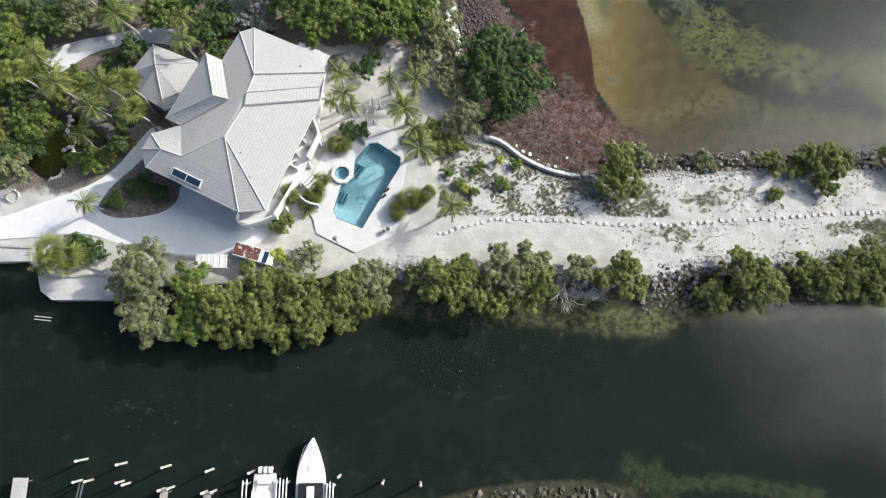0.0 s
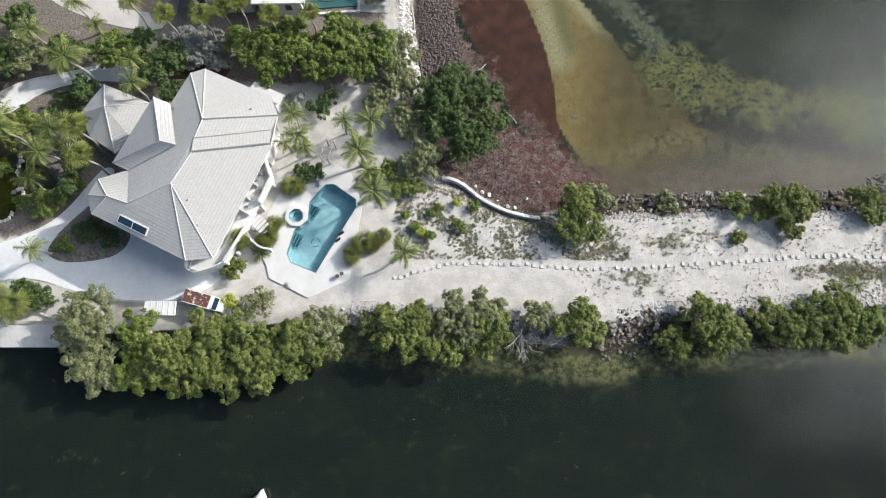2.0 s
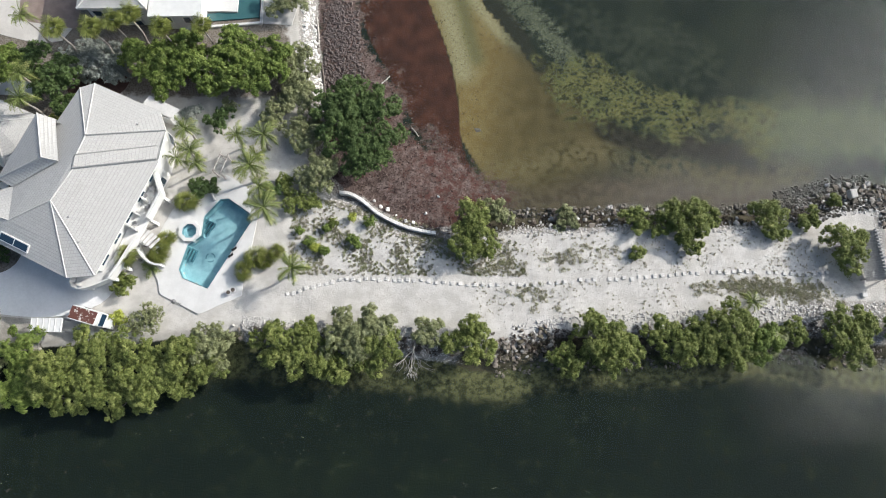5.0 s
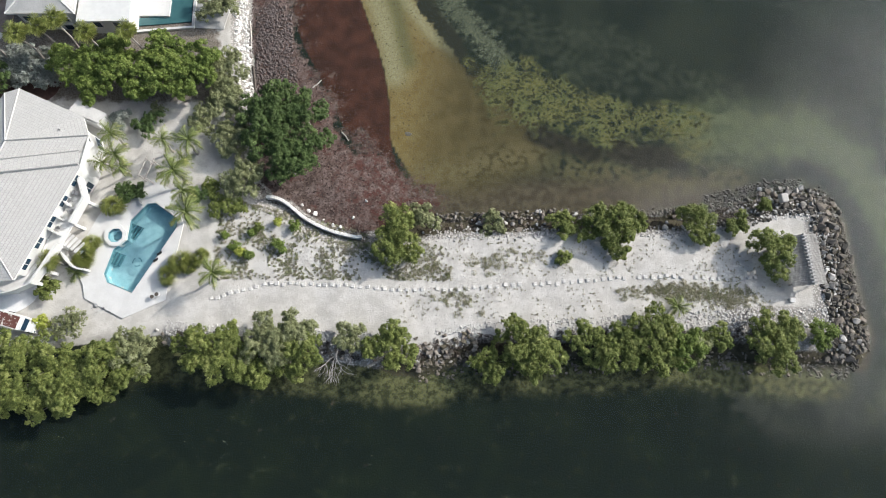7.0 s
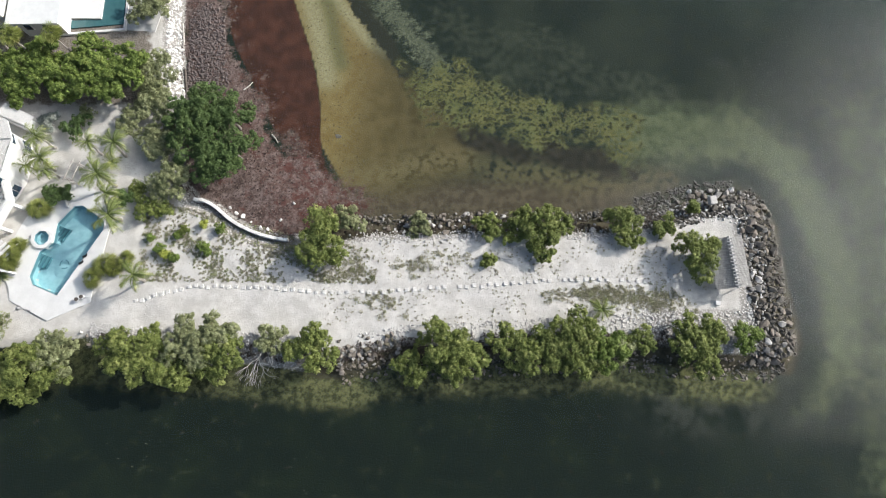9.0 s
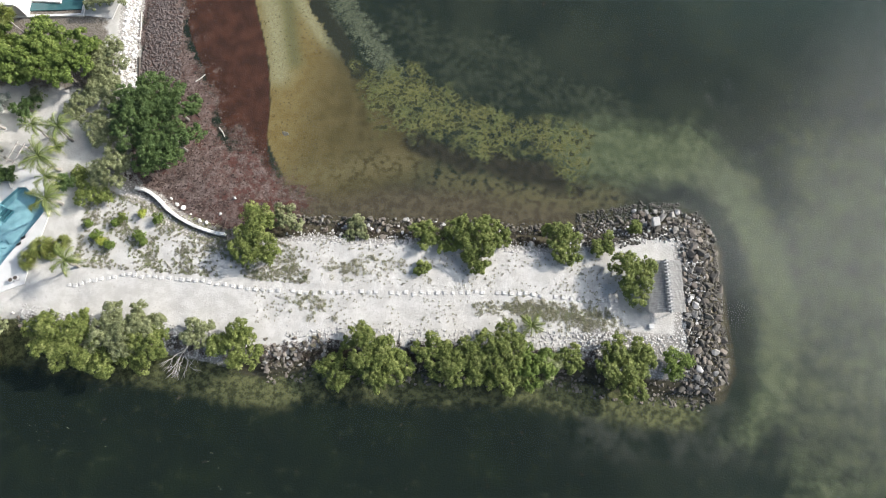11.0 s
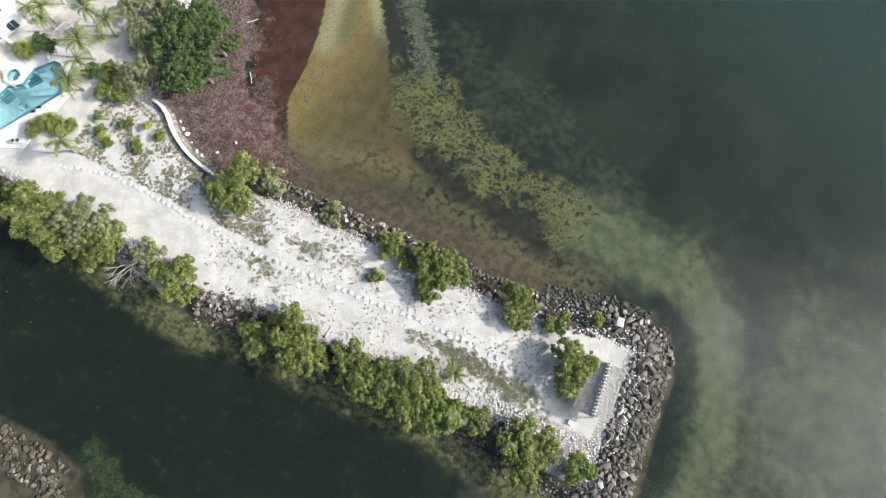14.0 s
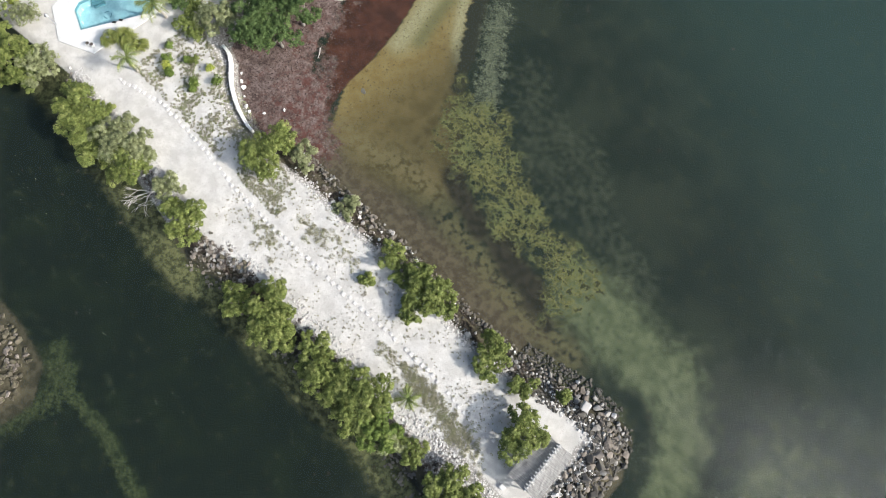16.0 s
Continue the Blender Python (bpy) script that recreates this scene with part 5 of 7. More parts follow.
# ---- tiki hut at the tip ----
def tiki_hut():
    shingle = Mat("grey_thatch", 0.95, 0, 0.1)
    st = shingle.noise(1.0, 5, 0.7, 0.2, (1.0, 8.0, 1.0))
    shingle.color(shingle.mix(shingle.step(st, 0.35, 0.65), (0.36, 0.352, 0.34), (0.48, 0.472, 0.455)))
    shingle.bump(st, 0.5, 0.05)
    h = thing("tiki_hut", "small open hut with a grey thatched gable roof", "hut", (71.6, 23.1, 1.2), 6)
    X0, XR, X1, Y0, Y1 = -2.25, 0.0, 1.9, -3.0, 3.0
    zr, ze = 2.40, 1.78
    for name, xa in (("west_thatch", X0), ("east_thatch", X1)):
        bm = bmesh.new()
        n, rows_v = 14, []
        for i in range(9):
            a = i / 8
            x, z0 = xa + (XR - xa) * a, ze + (zr - ze) * a
            sag = 0.05 * math.sin(a * math.pi)
            rows_v.append([bm.verts.new((x + random.uniform(-0.04, 0.04) * (i == 0), Y0 + (Y1 - Y0) * k / n, z0 - sag + random.uniform(-0.03, 0.03))) for k in range(n + 1)])
        for r0, r1 in zip(rows_v, rows_v[1:]):
            for k in range(n):
                bm.faces.new((r0[k], r0[k + 1], r1[k + 1], r1[k]))
        bmesh.ops.solidify(bm, geom=bm.faces[:], thickness=0.14)
        part("thatch_slope", bm, shingle.m, h, "weathered grey thatch")
    part("ridge_roll", tube(bmesh.new(), [(XR, Y0 - 0.05, zr - 0.02), (XR, 0, zr + 0.02), (XR, Y1 + 0.05, zr - 0.02)], [0.15, 0.16, 0.15], 9), shingle.m, h, "rolled thatch along the ridge")
    for k in range(15):
        y = Y0 + 0.25 + k * (Y1 - Y0 - 0.5) / 14
        tuft = part("ridge_tuft", boxes((-0.36, 0.30, -0.09, 0.09, -0.10, 0.10), bevel=0.06), shingle.m, h, "bundled thatch tied over the ridge")
        tuft.matrix_basis = pose(XR + 0.03 * (-1) ** k, y, zr + 0.10, 0, -14 + 5 * (k % 3), 4 * (k % 2) - 2)
    for x in (-1.55, 1.55):
        for y in (-2.6, 0, 2.6):
            part("post", tube(bmesh.new(), [(x, y, -0.4), (x, y, 1.7)], [0.1, 0.09], 8), WOOD, h)
    for y in (-2.6, 2.6):
        part("beam", boxes((-1.7, 1.7, y - 0.07, y + 0.07, 1.55, 1.68)), WOOD, h)
    part("ridge_beam", boxes((XR - 0.07, XR + 0.07, Y0 + 0.2, Y1 - 0.2, 2.1, 2.24)), WOOD, h)


tiki_hut()
tagged(part("concrete_block", boxes((70.1, 70.7, 18.3, 18.8, 1.15, 1.55), bevel=0.04), DECK), "white concrete block by the hut", "block")


# ---- the neighbour ----
def neighbour():
    n = thing("neighbour_house", "white neighbouring house with pale metal hip roof", "house")
    z = 5.6
    c = [(-24.3, 52.0), (-16.0, 52.2), (-16.0, 61.0), (-24.3, 61.0)]
    a, b = (-20.1, 56.0, 7.2), (-20.1, 58.0, 7.2)
    part("roof", slope_faces([[(*c[0], z), (*c[1], z), a], [(*c[1], z), (*c[2], z), b, a], [(*c[2], z), (*c[3], z), b], [(*c[3], z), (*c[0], z), a, b]], 0.45, 0.02), CONCRETE, n, "pale metal hip roof")
    for p in (a,):
        part("ridge_cap", edge_beam(p, (*c[0], z)), TRIM, n)
        part("ridge_cap", edge_beam(p, (*c[1], z)), TRIM, n)
    part("fascia", strip(inset(c, 0.05), 0.06, z - 0.3, z - 0.01, True), TRIM, n)
    part("wall", prism(inset(c, 0.6), 0.9, z - 0.2), WALL, n, "white rendered walls")
    wing = [(-15.5, 52.2), (-10.3, 52.4), (-10.3, 60), (-15.5, 60)]
    part("wing_wall", prism(wing, 0.9, 4.6), WALL, n)
    part("wing_roof", prism(inset(wing, -0.35), 4.6, 4.85), TRIM, n, "flat white wing roof")
    part("terrace", prism([(-10.3, 54.6), (-6.4, 54.6), (-6.4, 60), (-10.3, 60)], 0.9, 1.6), DECK, n, "white raised terrace")
    for x, zz in ((-22.6, 3.8), (-20.4, 3.8), (-18.2, 3.8), (-21.5, 2.0), (-18.5, 2.0)):
        w = part("window", boxes((x - 0.6, x + 0.6, 52.50, 52.72, zz - 0.5, zz + 0.6)), TRIM, n)
        part("pane", boxes((x - 0.5, x + 0.5, 52.46, 52.54, zz - 0.4, zz + 0.5)), GLASS, w)
    for x, zz in ((-14.2, 3.4), (-11.8, 3.4)):
        w = part("window", boxes((x - 0.5, x + 0.5, 52.1, 52.25, zz - 0.6, zz + 0.6)), TRIM, n)
        part("pane", boxes((x - 0.4, x + 0.4, 52.06, 52.12, zz - 0.5, zz + 0.5)), GLASS, w)
    for y in (53.5, 55.5):
        w = part("window", boxes((-15.62, -15.5, y - 0.5, y + 0.5, 3.0, 4.6)), TRIM, n)
        part("pane", boxes((-15.5, -15.44, y - 0.4, y + 0.4, 3.1, 4.5)), GLASS, w)
    p = thing("neighbour_pool", "dark teal lap pool with white edges", "pool", kind="structure")
    teal = Mat("teal_water", 0.05, 0, 0.5)
    teal.color(teal.mix(teal.noise(1.0, 4), (0.030, 0.095, 0.105), (0.06, 0.145, 0.15)))
    part("pool_water", prism([(-13.0, 53.0), (-3.6, 54.0), (-3.8, 60), (-6.3, 60), (-6.5, 54.8), (-10.3, 54.4), (-12.9, 54.0)], 0.9, 1.36), teal.m, p)
    part("edge_wall", strip([(-12.8, 52.2), (-3.3, 53.2), (-3.4, 60)], 0.3, 0.9, 1.5), WALL, p)
    slab("driveway_2", [(-45, 56), (-41, 52.6), (-31.6, 49.6), (-26.2, 50.6), (-26.2, 75), (-45, 75)], 0.9, 1.28, SANDY_DRIVE, "pale sandy drive of the neighbouring house", "driveway")
    slab("pavement_4", [(-34, 53.0), (-26.5, 51.9), (-26.5, 75), (-36, 75)], 0.9, 1.31, MAROON_PAVING, "brown paved court", "pavement")
    slab("pavement_5", [(-3.2, 53.2), (0.6, 53.0), (1.6, 58.0), (1.4, 62), (-3.2, 62)], 0.9, 1.27, CONCRETE, "pale concrete walk by the beach", "pavement")


neighbour()


# ---- trees ----
def leaf_mesh(name, at, normal, length, width, rng, out=None):
    """Many small folded leaves in one mesh: each a ridge and two halves; out: the way that each leaf points."""
    n = len(at)
    normal = normal / np.linalg.norm(normal, axis=1, keepdims=True)
    r = rng.normal(size=(n, 3)) if out is None else np.cross(out + 0.25 * rng.normal(size=(n, 3)), normal)
    u = np.cross(normal, r)
    u /= np.linalg.norm(u, axis=1, keepdims=True) + 1e-9
    w = np.cross(normal, u)
    L, W = length[:, None], width[:, None]
    co = np.stack([at - u * L / 2, at + w * W / 2 + normal * W * 0.12, at + u * L / 2 - normal * L * 0.12, at - w * W / 2 + normal * W * 0.12], 1).reshape(-1, 3)
    i = np.arange(n)[:, None] * 4
    tri = np.concatenate([i + [0, 1, 2], i + [0, 2, 3]], 1).reshape(-1, 3)
    me = bpy.data.meshes.new(name)
    me.vertices.add(len(co))
    me.vertices.foreach_set("co", co.astype(np.float32).ravel())
    me.loops.add(tri.size)
    me.loops.foreach_set("vertex_index", tri.ravel().astype(np.int32))
    me.polygons.add(len(tri))
    me.polygons.foreach_set("loop_start", np.arange(0, tri.size, 3, dtype=np.int32))
    me.update(calc_edges=True)
    return me


def crown_mesh(r, low, high, rng, leaf, density):
    """A crown of uneven boughs, each carrying sprigs whose leaves spread outwards like rosettes, with gaps between."""
    boughs = int(5 + 1.05 * r * r)
    golden = rng.uniform(0, math.tau) + np.arange(boughs) * 2.399 + rng.normal(size=boughs) * 0.35
    rad = r * 0.86 * np.sqrt((np.arange(boughs) + 0.4) / boughs) * rng.uniform(0.78, 1.16, boughs)
    dome = np.sqrt(np.clip(1 - (rad / (r * 1.12)) ** 2, 0.05, 1))
    bz = low + (high - low) * np.clip(0.08 + 0.86 * dome * rng.uniform(0.62, 1.08, boughs), 0.05, 1.0)
    size = rng.uniform(0.62, 1.12, boughs) * (0.20 + 0.255 * r)
    leaf = leaf * 1.18
    per = max(9, int(density * 0.085))
    at, nm, out, ends = [], [], [], []
    for k in range(boughs):
        c = np.array([rad[k] * math.cos(golden[k]), rad[k] * math.sin(golden[k]), bz[k] - 0.55 * size[k]])
        ends.append(tuple(c + [0, 0, 0.2 * size[k]]))
        n = int(7 + 21 * size[k] ** 2)
        d = rng.normal(size=(n, 3))
        d[:, 2] = np.abs(d[:, 2]) * 0.95 - 0.22
        d /= np.linalg.norm(d, axis=1, keepdims=True)
        sprig = c + d * size[k] * rng.uniform(0.55, 1.15, (n, 1)) * np.array([1, 1, 0.85])
        s = rng.uniform(0.17, 0.36, n) * (0.8 + 0.12 * r)
        for q in range(n):
            e = rng.normal(size=(per, 3))
            e[:, 2] = np.abs(e[:, 2]) * 0.8 - 0.12
            e += 0.35 * d[q]
            e /= np.linalg.norm(e, axis=1, keepdims=True)
            at.append(sprig[q] + e * s[q] * rng.uniform(0.45, 1.1, (per, 1)))
            nm.append(np.array([0, 0, 0.8]) + e * 0.45 + rng.normal(size=(per, 3)) * 0.32)
            out.append(e)
    at, nm, out = np.concatenate(at), np.concatenate(nm), np.concatenate(out)
    ln = rng.uniform(0.7, 1.3, len(at)) * leaf
    return leaf_mesh("crown", at, nm, ln, ln * rng.uniform(0.42, 0.62, len(at)), rng, out), ends


def limbs(bm, ends, fork, r0, rng):
    for e in ends[:9]:
        e = Vector(e)
        mid = Vector(fork).lerp(e, 0.5) + Vector(rng.uniform(-0.2, 0.2, 3))
        tube(bm, [fork, mid, e], [r0 * 0.5, r0 * 0.3, r0 * 0.12], 5)


count = [0]


def tree(x, y, r, h, leaf, label, group, size=0.185, density=430, name="mangrove_tree", low=None):
    count[0] += 1
    rng = np.random.RandomState(count[0] * 7 + 1)
    z = max(ground_z(x, y), -0.5)
    t = thing(name, label, "tree", (x, y, z), 0, group)
    top = h - z
    me, ends = crown_mesh(r, (low if low is not None else 0.3 * h) - z * 0.3, top, rng, size, density)
    part("crown", me, LEAF[leaf], t)
    bm = bmesh.new()
    fork = (rng.uniform(-0.2, 0.2), rng.uniform(-0.2, 0.2), top * 0.33)
    tube(bm, [(0, 0, -0.2), (fork[0] * 0.4, fork[1] * 0.4, top * 0.18), fork], [0.06 * r + 0.05, 0.05 * r + 0.04, 0.04 * r + 0.03], 7)
    limbs(bm, ends, fork, 0.05 * r + 0.04, rng)
    part("trunk", bm, BARK, t, "grey forked trunk")
    return t


WEST = [(-31.2, 12.9, 3.4, 6.0, "olive"), (-31.1, 8.8, 3.1, 4.8, "olive"), (-29.9, 6.5, 2.2, 3.5, "olive"), (-25.8, 11.6, 2.5, 4.8, "bright"), (-26.0, 7.4, 2.8, 4.0, "bright"), (-22.4, 9.1, 3.1, 5.0, "mangrove"),
        (-21.6, 6.3, 2.2, 3.2, "mangrove"), (-18.6, 11.7, 2.6, 5.0, "mangrove"), (-18.0, 8.1, 3.1, 4.6, "mangrove"), (-14.8, 6.3, 2.2, 3.2, "mangrove"), (-14.4, 10.4, 2.9, 5.2, "mangrove"), (-11.8, 8.4, 3.3, 4.6, "mangrove"),
        (-8.7, 10.5, 2.9, 4.8, "mangrove"), (-8.8, 7.6, 1.6, 2.6, "mangrove"), (-5.9, 12.1, 2.6, 4.2, "olive"), (-6.1, 9.8, 2.2, 3.4, "mangrove")]
SOUTH = [(1.4, 12.1, 2.8, 3.8, "mangrove"), (4.9, 11.5, 3.2, 4.3, "mangrove"), (8.2, 10.3, 2.5, 3.4, "mangrove"), (9.2, 13.4, 3.0, 4.6, "olive"), (12.3, 14.4, 2.3, 4.3, "olive"), (13.1, 12.2, 2.8, 4.0, "mangrove"), (11.3, 10.9, 2.2, 3.2, "mangrove"),
         (4.7, 14.0, 1.6, 3.0, "mangrove"), (18.4, 13.5, 1.8, 3.4, "olive"), (23.2, 12.9, 3.0, 4.0, "mangrove"), (34.6, 10.8, 2.2, 2.8, "mangrove"), (38.5, 13.4, 3.2, 4.0, "mangrove"), (40.4, 11.6, 2.8, 3.6, "mangrove")]
SOUTH_2 = [(45.3, 14.0, 2.1, 3.0, "mangrove"), (48.7, 12.9, 3.2, 4.0, "mangrove"), (52.7, 14.0, 3.3, 4.2, "mangrove"), (53.8, 11.6, 2.5, 3.2, "mangrove"), (56.8, 13.0, 2.5, 3.4, "bright"), (58.7, 13.4, 1.7, 2.6, "olive"), (61.1, 14.2, 1.7, 2.6, "mangrove"),
           (66.6, 14.3, 3.0, 4.0, "mangrove"), (67.9, 12.0, 2.3, 3.0, "mangrove"), (68.7, 15.0, 2.1, 3.6, "mangrove"), (72.9, 14.5, 2.0, 3.0, "bright")]
NORTH = [(23.6, 25.6, 3.4, 4.4, "mangrove"), (26.8, 28.2, 1.8, 3.2, "olive"), (35.1, 27.6, 1.7, 1.8, "olive"), (43.5, 27.2, 1.8, 2.6, "mangrove"), (49.2, 27.4, 3.0, 3.9, "mangrove"), (51.9, 27.8, 1.9, 3.0, "mangrove"), (49.7, 24.6, 1.7, 2.8, "mangrove"),
         (46.4, 26.6, 1.6, 2.6, "mangrove"), (59.6, 28.1, 2.2, 3.2, "mangrove"), (60.5, 26.1, 1.5, 2.6, "mangrove"), (64.3, 27.8, 1.6, 2.6, "mangrove"), (68.6, 30.3, 0.8, 1.8, "mangrove"), (67.9, 24.3, 2.9, 4.4, "mangrove"), (43.5, 23.2, 0.9, 2.0, "mangrove")]
for x, y, r, h, leaf in WEST + SOUTH + SOUTH_2:
    tree(x, y, r, h, leaf, {"mangrove": "dense green mangrove rooted along the canal rocks", "olive": "grey-green mangrove leaning over the canal", "bright": "fresh light green mangrove at the canal edge"}[leaf], "mangroves along the canal")
for x, y, r, h, leaf in NORTH:
    tree(x, y, r, h, leaf, {"mangrove": "green mangrove growing from the seaward rocks", "olive": "grey-green buttonwood on the seaward shore"}[leaf], "trees along the seaward shore")
for x, y, r in ((6.2, 41.0, 2.4), (9.6, 40.3, 3.1), (12.2, 40.3, 2.8), (12.7, 36.2, 2.8), (10.7, 33.9, 2.8), (8.4, 37.8, 3.4), (9.0, 42.6, 2.4)):
    tree(x, y, r, 4.0 + r * 0.45, "dark", "dark green dense mangrove beside the weed beach", "trees by the weed beach")
for x, y, r in ((3.5, 37.4, 2.7), (5.2, 32.7, 2.8), (-0.2, 39.9, 1.9), (2.4, 42.1, 2.4), (2.0, 46.5, 2.6), (1.6, 43.6, 2.0), (0.2, 55.6, 2.7)):
    tree(x, y, r, 2.8 + r * 0.4, "olive", "grey-green buttonwood tree behind the beach", "trees by the weed beach", name="buttonwood_tree")
for x, y, r in ((-15.9, 46.3, 3.0), (-11.7, 45.6, 3.1), (-8.2, 44.9, 3.0), (-5.1, 47.6, 3.0), (-4.2, 45.0, 3.1), (-0.9, 46.6, 2.9), (-2.0, 43.6, 2.1), (-10.7, 48.3, 2.1), (-13.5, 43.6, 2.0)):
    tree(x, y, r, 5.0 + r * 0.35, "bright", "broad light green sea grape tree in the garden hedge", "garden hedge trees", 0.24, 380, "sea_grape_tree")
for x, y, r in ((-24.8, 47.0, 2.7), (-22.0, 46.8, 2.8), (-19.6, 45.8, 1.8), (-10.6, 39.9, 1.3)):
    tree(x, y, r, 2.6 + r * 0.4, "silver", "silvery grey leafy buttonwood shrub", "silver shrubs", 0.26, 270, "silver_buttonwood")
for x, y, r, leaf in ((-50.6, 41.6, 3.2, "bright"), (-47.4, 37.6, 3.3, "bright"), (-48.5, 33.8, 2.3, "dark"), (-46.3, 44.2, 3.0, "dark"), (-43.0, 45.0, 2.7, "olive"), (-45.9, 30.6, 2.8, "bright"), (-48.6, 27.4, 2.0, "dark"),
                      (-32.2, 45.2, 2.7, "bright"), (-29.2, 45.6, 2.4, "dark"), (-27.0, 42.6, 2.2, "dark"), (-25.2, 40.4, 1.8, "dark"), (-50.5, 29.5, 2.6, "mangrove"), (-47.3, 24.8, 2.1, "olive"),
                      (-45.2, 27.6, 1.2, "dark"), (-39, 33.4, 1.5, "dark"), (-35.8, 28.0, 1.2, "dark"), (-35.4, 31.4, 1.5, "dark"), (-39.6, 35.4, 1.2, "dark"), (-50.5, 35.5, 2.4, "mangrove"), (-50.5, 24.6, 1.8, "olive"),
                      (-38.4, 45.5, 2.2, "dark"), (-52, 45, 3.2, "dark"), (-53, 37, 3.0, "bright"), (-50, 50, 3.0, "dark"), (-44, 49.5, 2.4, "dark"), (-41.6, 36.6, 1.5, "bright"), (-35.4, 40.6, 1.6, "dark"), (-43.2, 34.4, 1.9, "mangrove"), (-25.4, 44.6, 2.2, "dark")):
    tree(x, y, r, 3.6 + r * (1.0 if y > 42 and x > -34 else 0.6), leaf, {"bright": "tall leafy light green garden tree", "dark": "leafy dark green garden tree", "olive": "loose grey-green garden tree", "mangrove": "leafy mid-green garden tree"}[leaf], "garden trees", 0.26, 280, "garden_tree")
for x, y, r, leaf in ((-33.4, 23.4, 1.7, "dark"), (-36.0, 21.7, 1.15, "bright"), (-31.2, 22.4, 1.3, "dark"), (-39.3, 26.4, 1.7, "bright"), (-37.6, 26.9, 1.2, "mangrove"), (-41.8, 26.8, 0.9, "bright"), (-36.0, 28.9, 1.4, "mangrove"), (-40.0, 16.2, 1.4, "dark"), (-37.8, 15.4, 1.4, "dark"), (-38.9, 16.0, 1.2, "dark"),
                      (-16.9, 15.2, 0.8, "yellow"), (-16.5, 19.2, 1.4, "mangrove"), (-13.4, 15.0, 2.0, "olive"), (-7.1, 39.6, 1.7, "dark"), (-6.2, 41.2, 1.2, "olive"),
                      (-37.6, 39.2, 2.2, "dark"), (-34.6, 38.6, 1.3, "yellow"), (-26.6, 38.9, 1.2, "yellow"), (-9.0, 30.6, 1.2, "dark"), (-7.6, 31.0, 0.9, "dark"), (2.4, 29.4, 1.5, "mangrove"), (4.6, 29.0, 1.0, "mangrove"),
                      (4.4, 24.2, 0.62, "bright"), (5.1, 23.7, 0.4, "yellow"), (6.2, 23.2, 0.45, "bright"), (3.2, 25.6, 0.34, "bright"), (9.6, 24.6, 0.5, "bright"), (10.1, 24.0, 0.3, "bright"), (9.4, 27.4, 0.36, "yellow"), (7.0, 26.6, 0.4, "mangrove"), (6.3, 26.0, 0.25, "bright"), (1.2, 31.4, 1.0, "mangrove"), (-0.6, 30.4, 1.3, "dark"), (11.4, 26.9, 0.6, "bright")):
    tree(x, y, r, 1.5 + r * 0.75, leaf, {"dark": "dense dark green garden shrub", "mangrove": "rounded mid-green garden shrub", "yellow": "small yellow-green ornamental shrub", "olive": "thin grey-green shrub on gravel", "bright": "low bright green beach shrub on sand"}[leaf], "shrubs", 0.24 if r > 0.7 else 0.17, 210 if leaf != "olive" else 60, "shrub", 1.25)


# ---- palms ----
def frond_feather(length, rise, droop, rng):
    """A feather frond along +x: an arching rib with paired leaflets."""
    verts, faces = [], []
    n = 26
    swing = rng.uniform(-0.22, 0.22) * length
    rib = []
    for k in range(n + 1):
        t = k / n
        rib.append(np.array([length * t * (1 - 0.18 * t * t), swing * t * t, rise * math.sin(t * 1.7) - droop * t * t]))
    for k in range(n):
        a, b = rib[k], rib[k + 1]
        w = 0.035 * (1 - k / n) + 0.008
        i = len(verts)
        verts += [a + [0, w, 0], a - [0, w, 0], b - [0, w * 0.9, 0], b + [0, w * 0.9, 0]]
        faces.append((i, i + 1, i + 2, i + 3))
        if k < 1:
            continue
        t = k / n
        ll = length * 0.33 * math.sin(math.pi * min(1, 0.16 + 0.8 * t)) * rng.uniform(0.75, 1.12)
        for s in (-1, 1):
            for off in (0.0, 0.5):
                o = a + (b - a) * off
                sweep = 0.45 + 0.35 * t
                tip = o + np.array([ll * sweep, s * ll * rng.uniform(0.5, 0.85), -ll * rng.uniform(0.15, 0.95)])
                side = np.array([0.0052 * length, -s * 0.004, 0.0])
                i = len(verts)
                verts += [o - side, o + side, tip]
                faces.append((i, i + 1, i + 2))
    return verts, faces


def frond_fan(length, rise, droop, rng):
    """A fan leaf along +x: a stalk and a circle of split blades."""
    verts, faces = [], []
    stalk = length * 0.45
    hub = np.array([stalk, 0, rise])
    verts += [np.array([0, 0.025, 0]), np.array([0, -0.025, 0]), hub - [0, 0.02, 0], hub + [0, 0.02, 0]]
    faces.append((0, 1, 2, 3))
    n = 16
    for k in range(n):
        a = radians(-125 + 250 * k / (n - 1)) + rng.uniform(-0.05, 0.05)
        ll = length * 0.62 * (0.72 + 0.28 * math.cos(a * 0.6)) * rng.uniform(0.9, 1.08)
        d, s = np.array([math.cos(a), math.sin(a), 0]), np.array([-math.sin(a), math.cos(a), 0])
        mid, tip = hub + d * ll * 0.6 + [0, 0, 0.05 - droop * 0.25], hub + d * ll + [0, 0, -droop * rng.uniform(0.6, 1.1)]
        i = len(verts)
        verts += [hub, mid + s * ll * 0.038, tip, mid - s * ll * 0.038]
        faces += [(i, i + 1, i + 2), (i, i + 2, i + 3)]
    return verts, faces


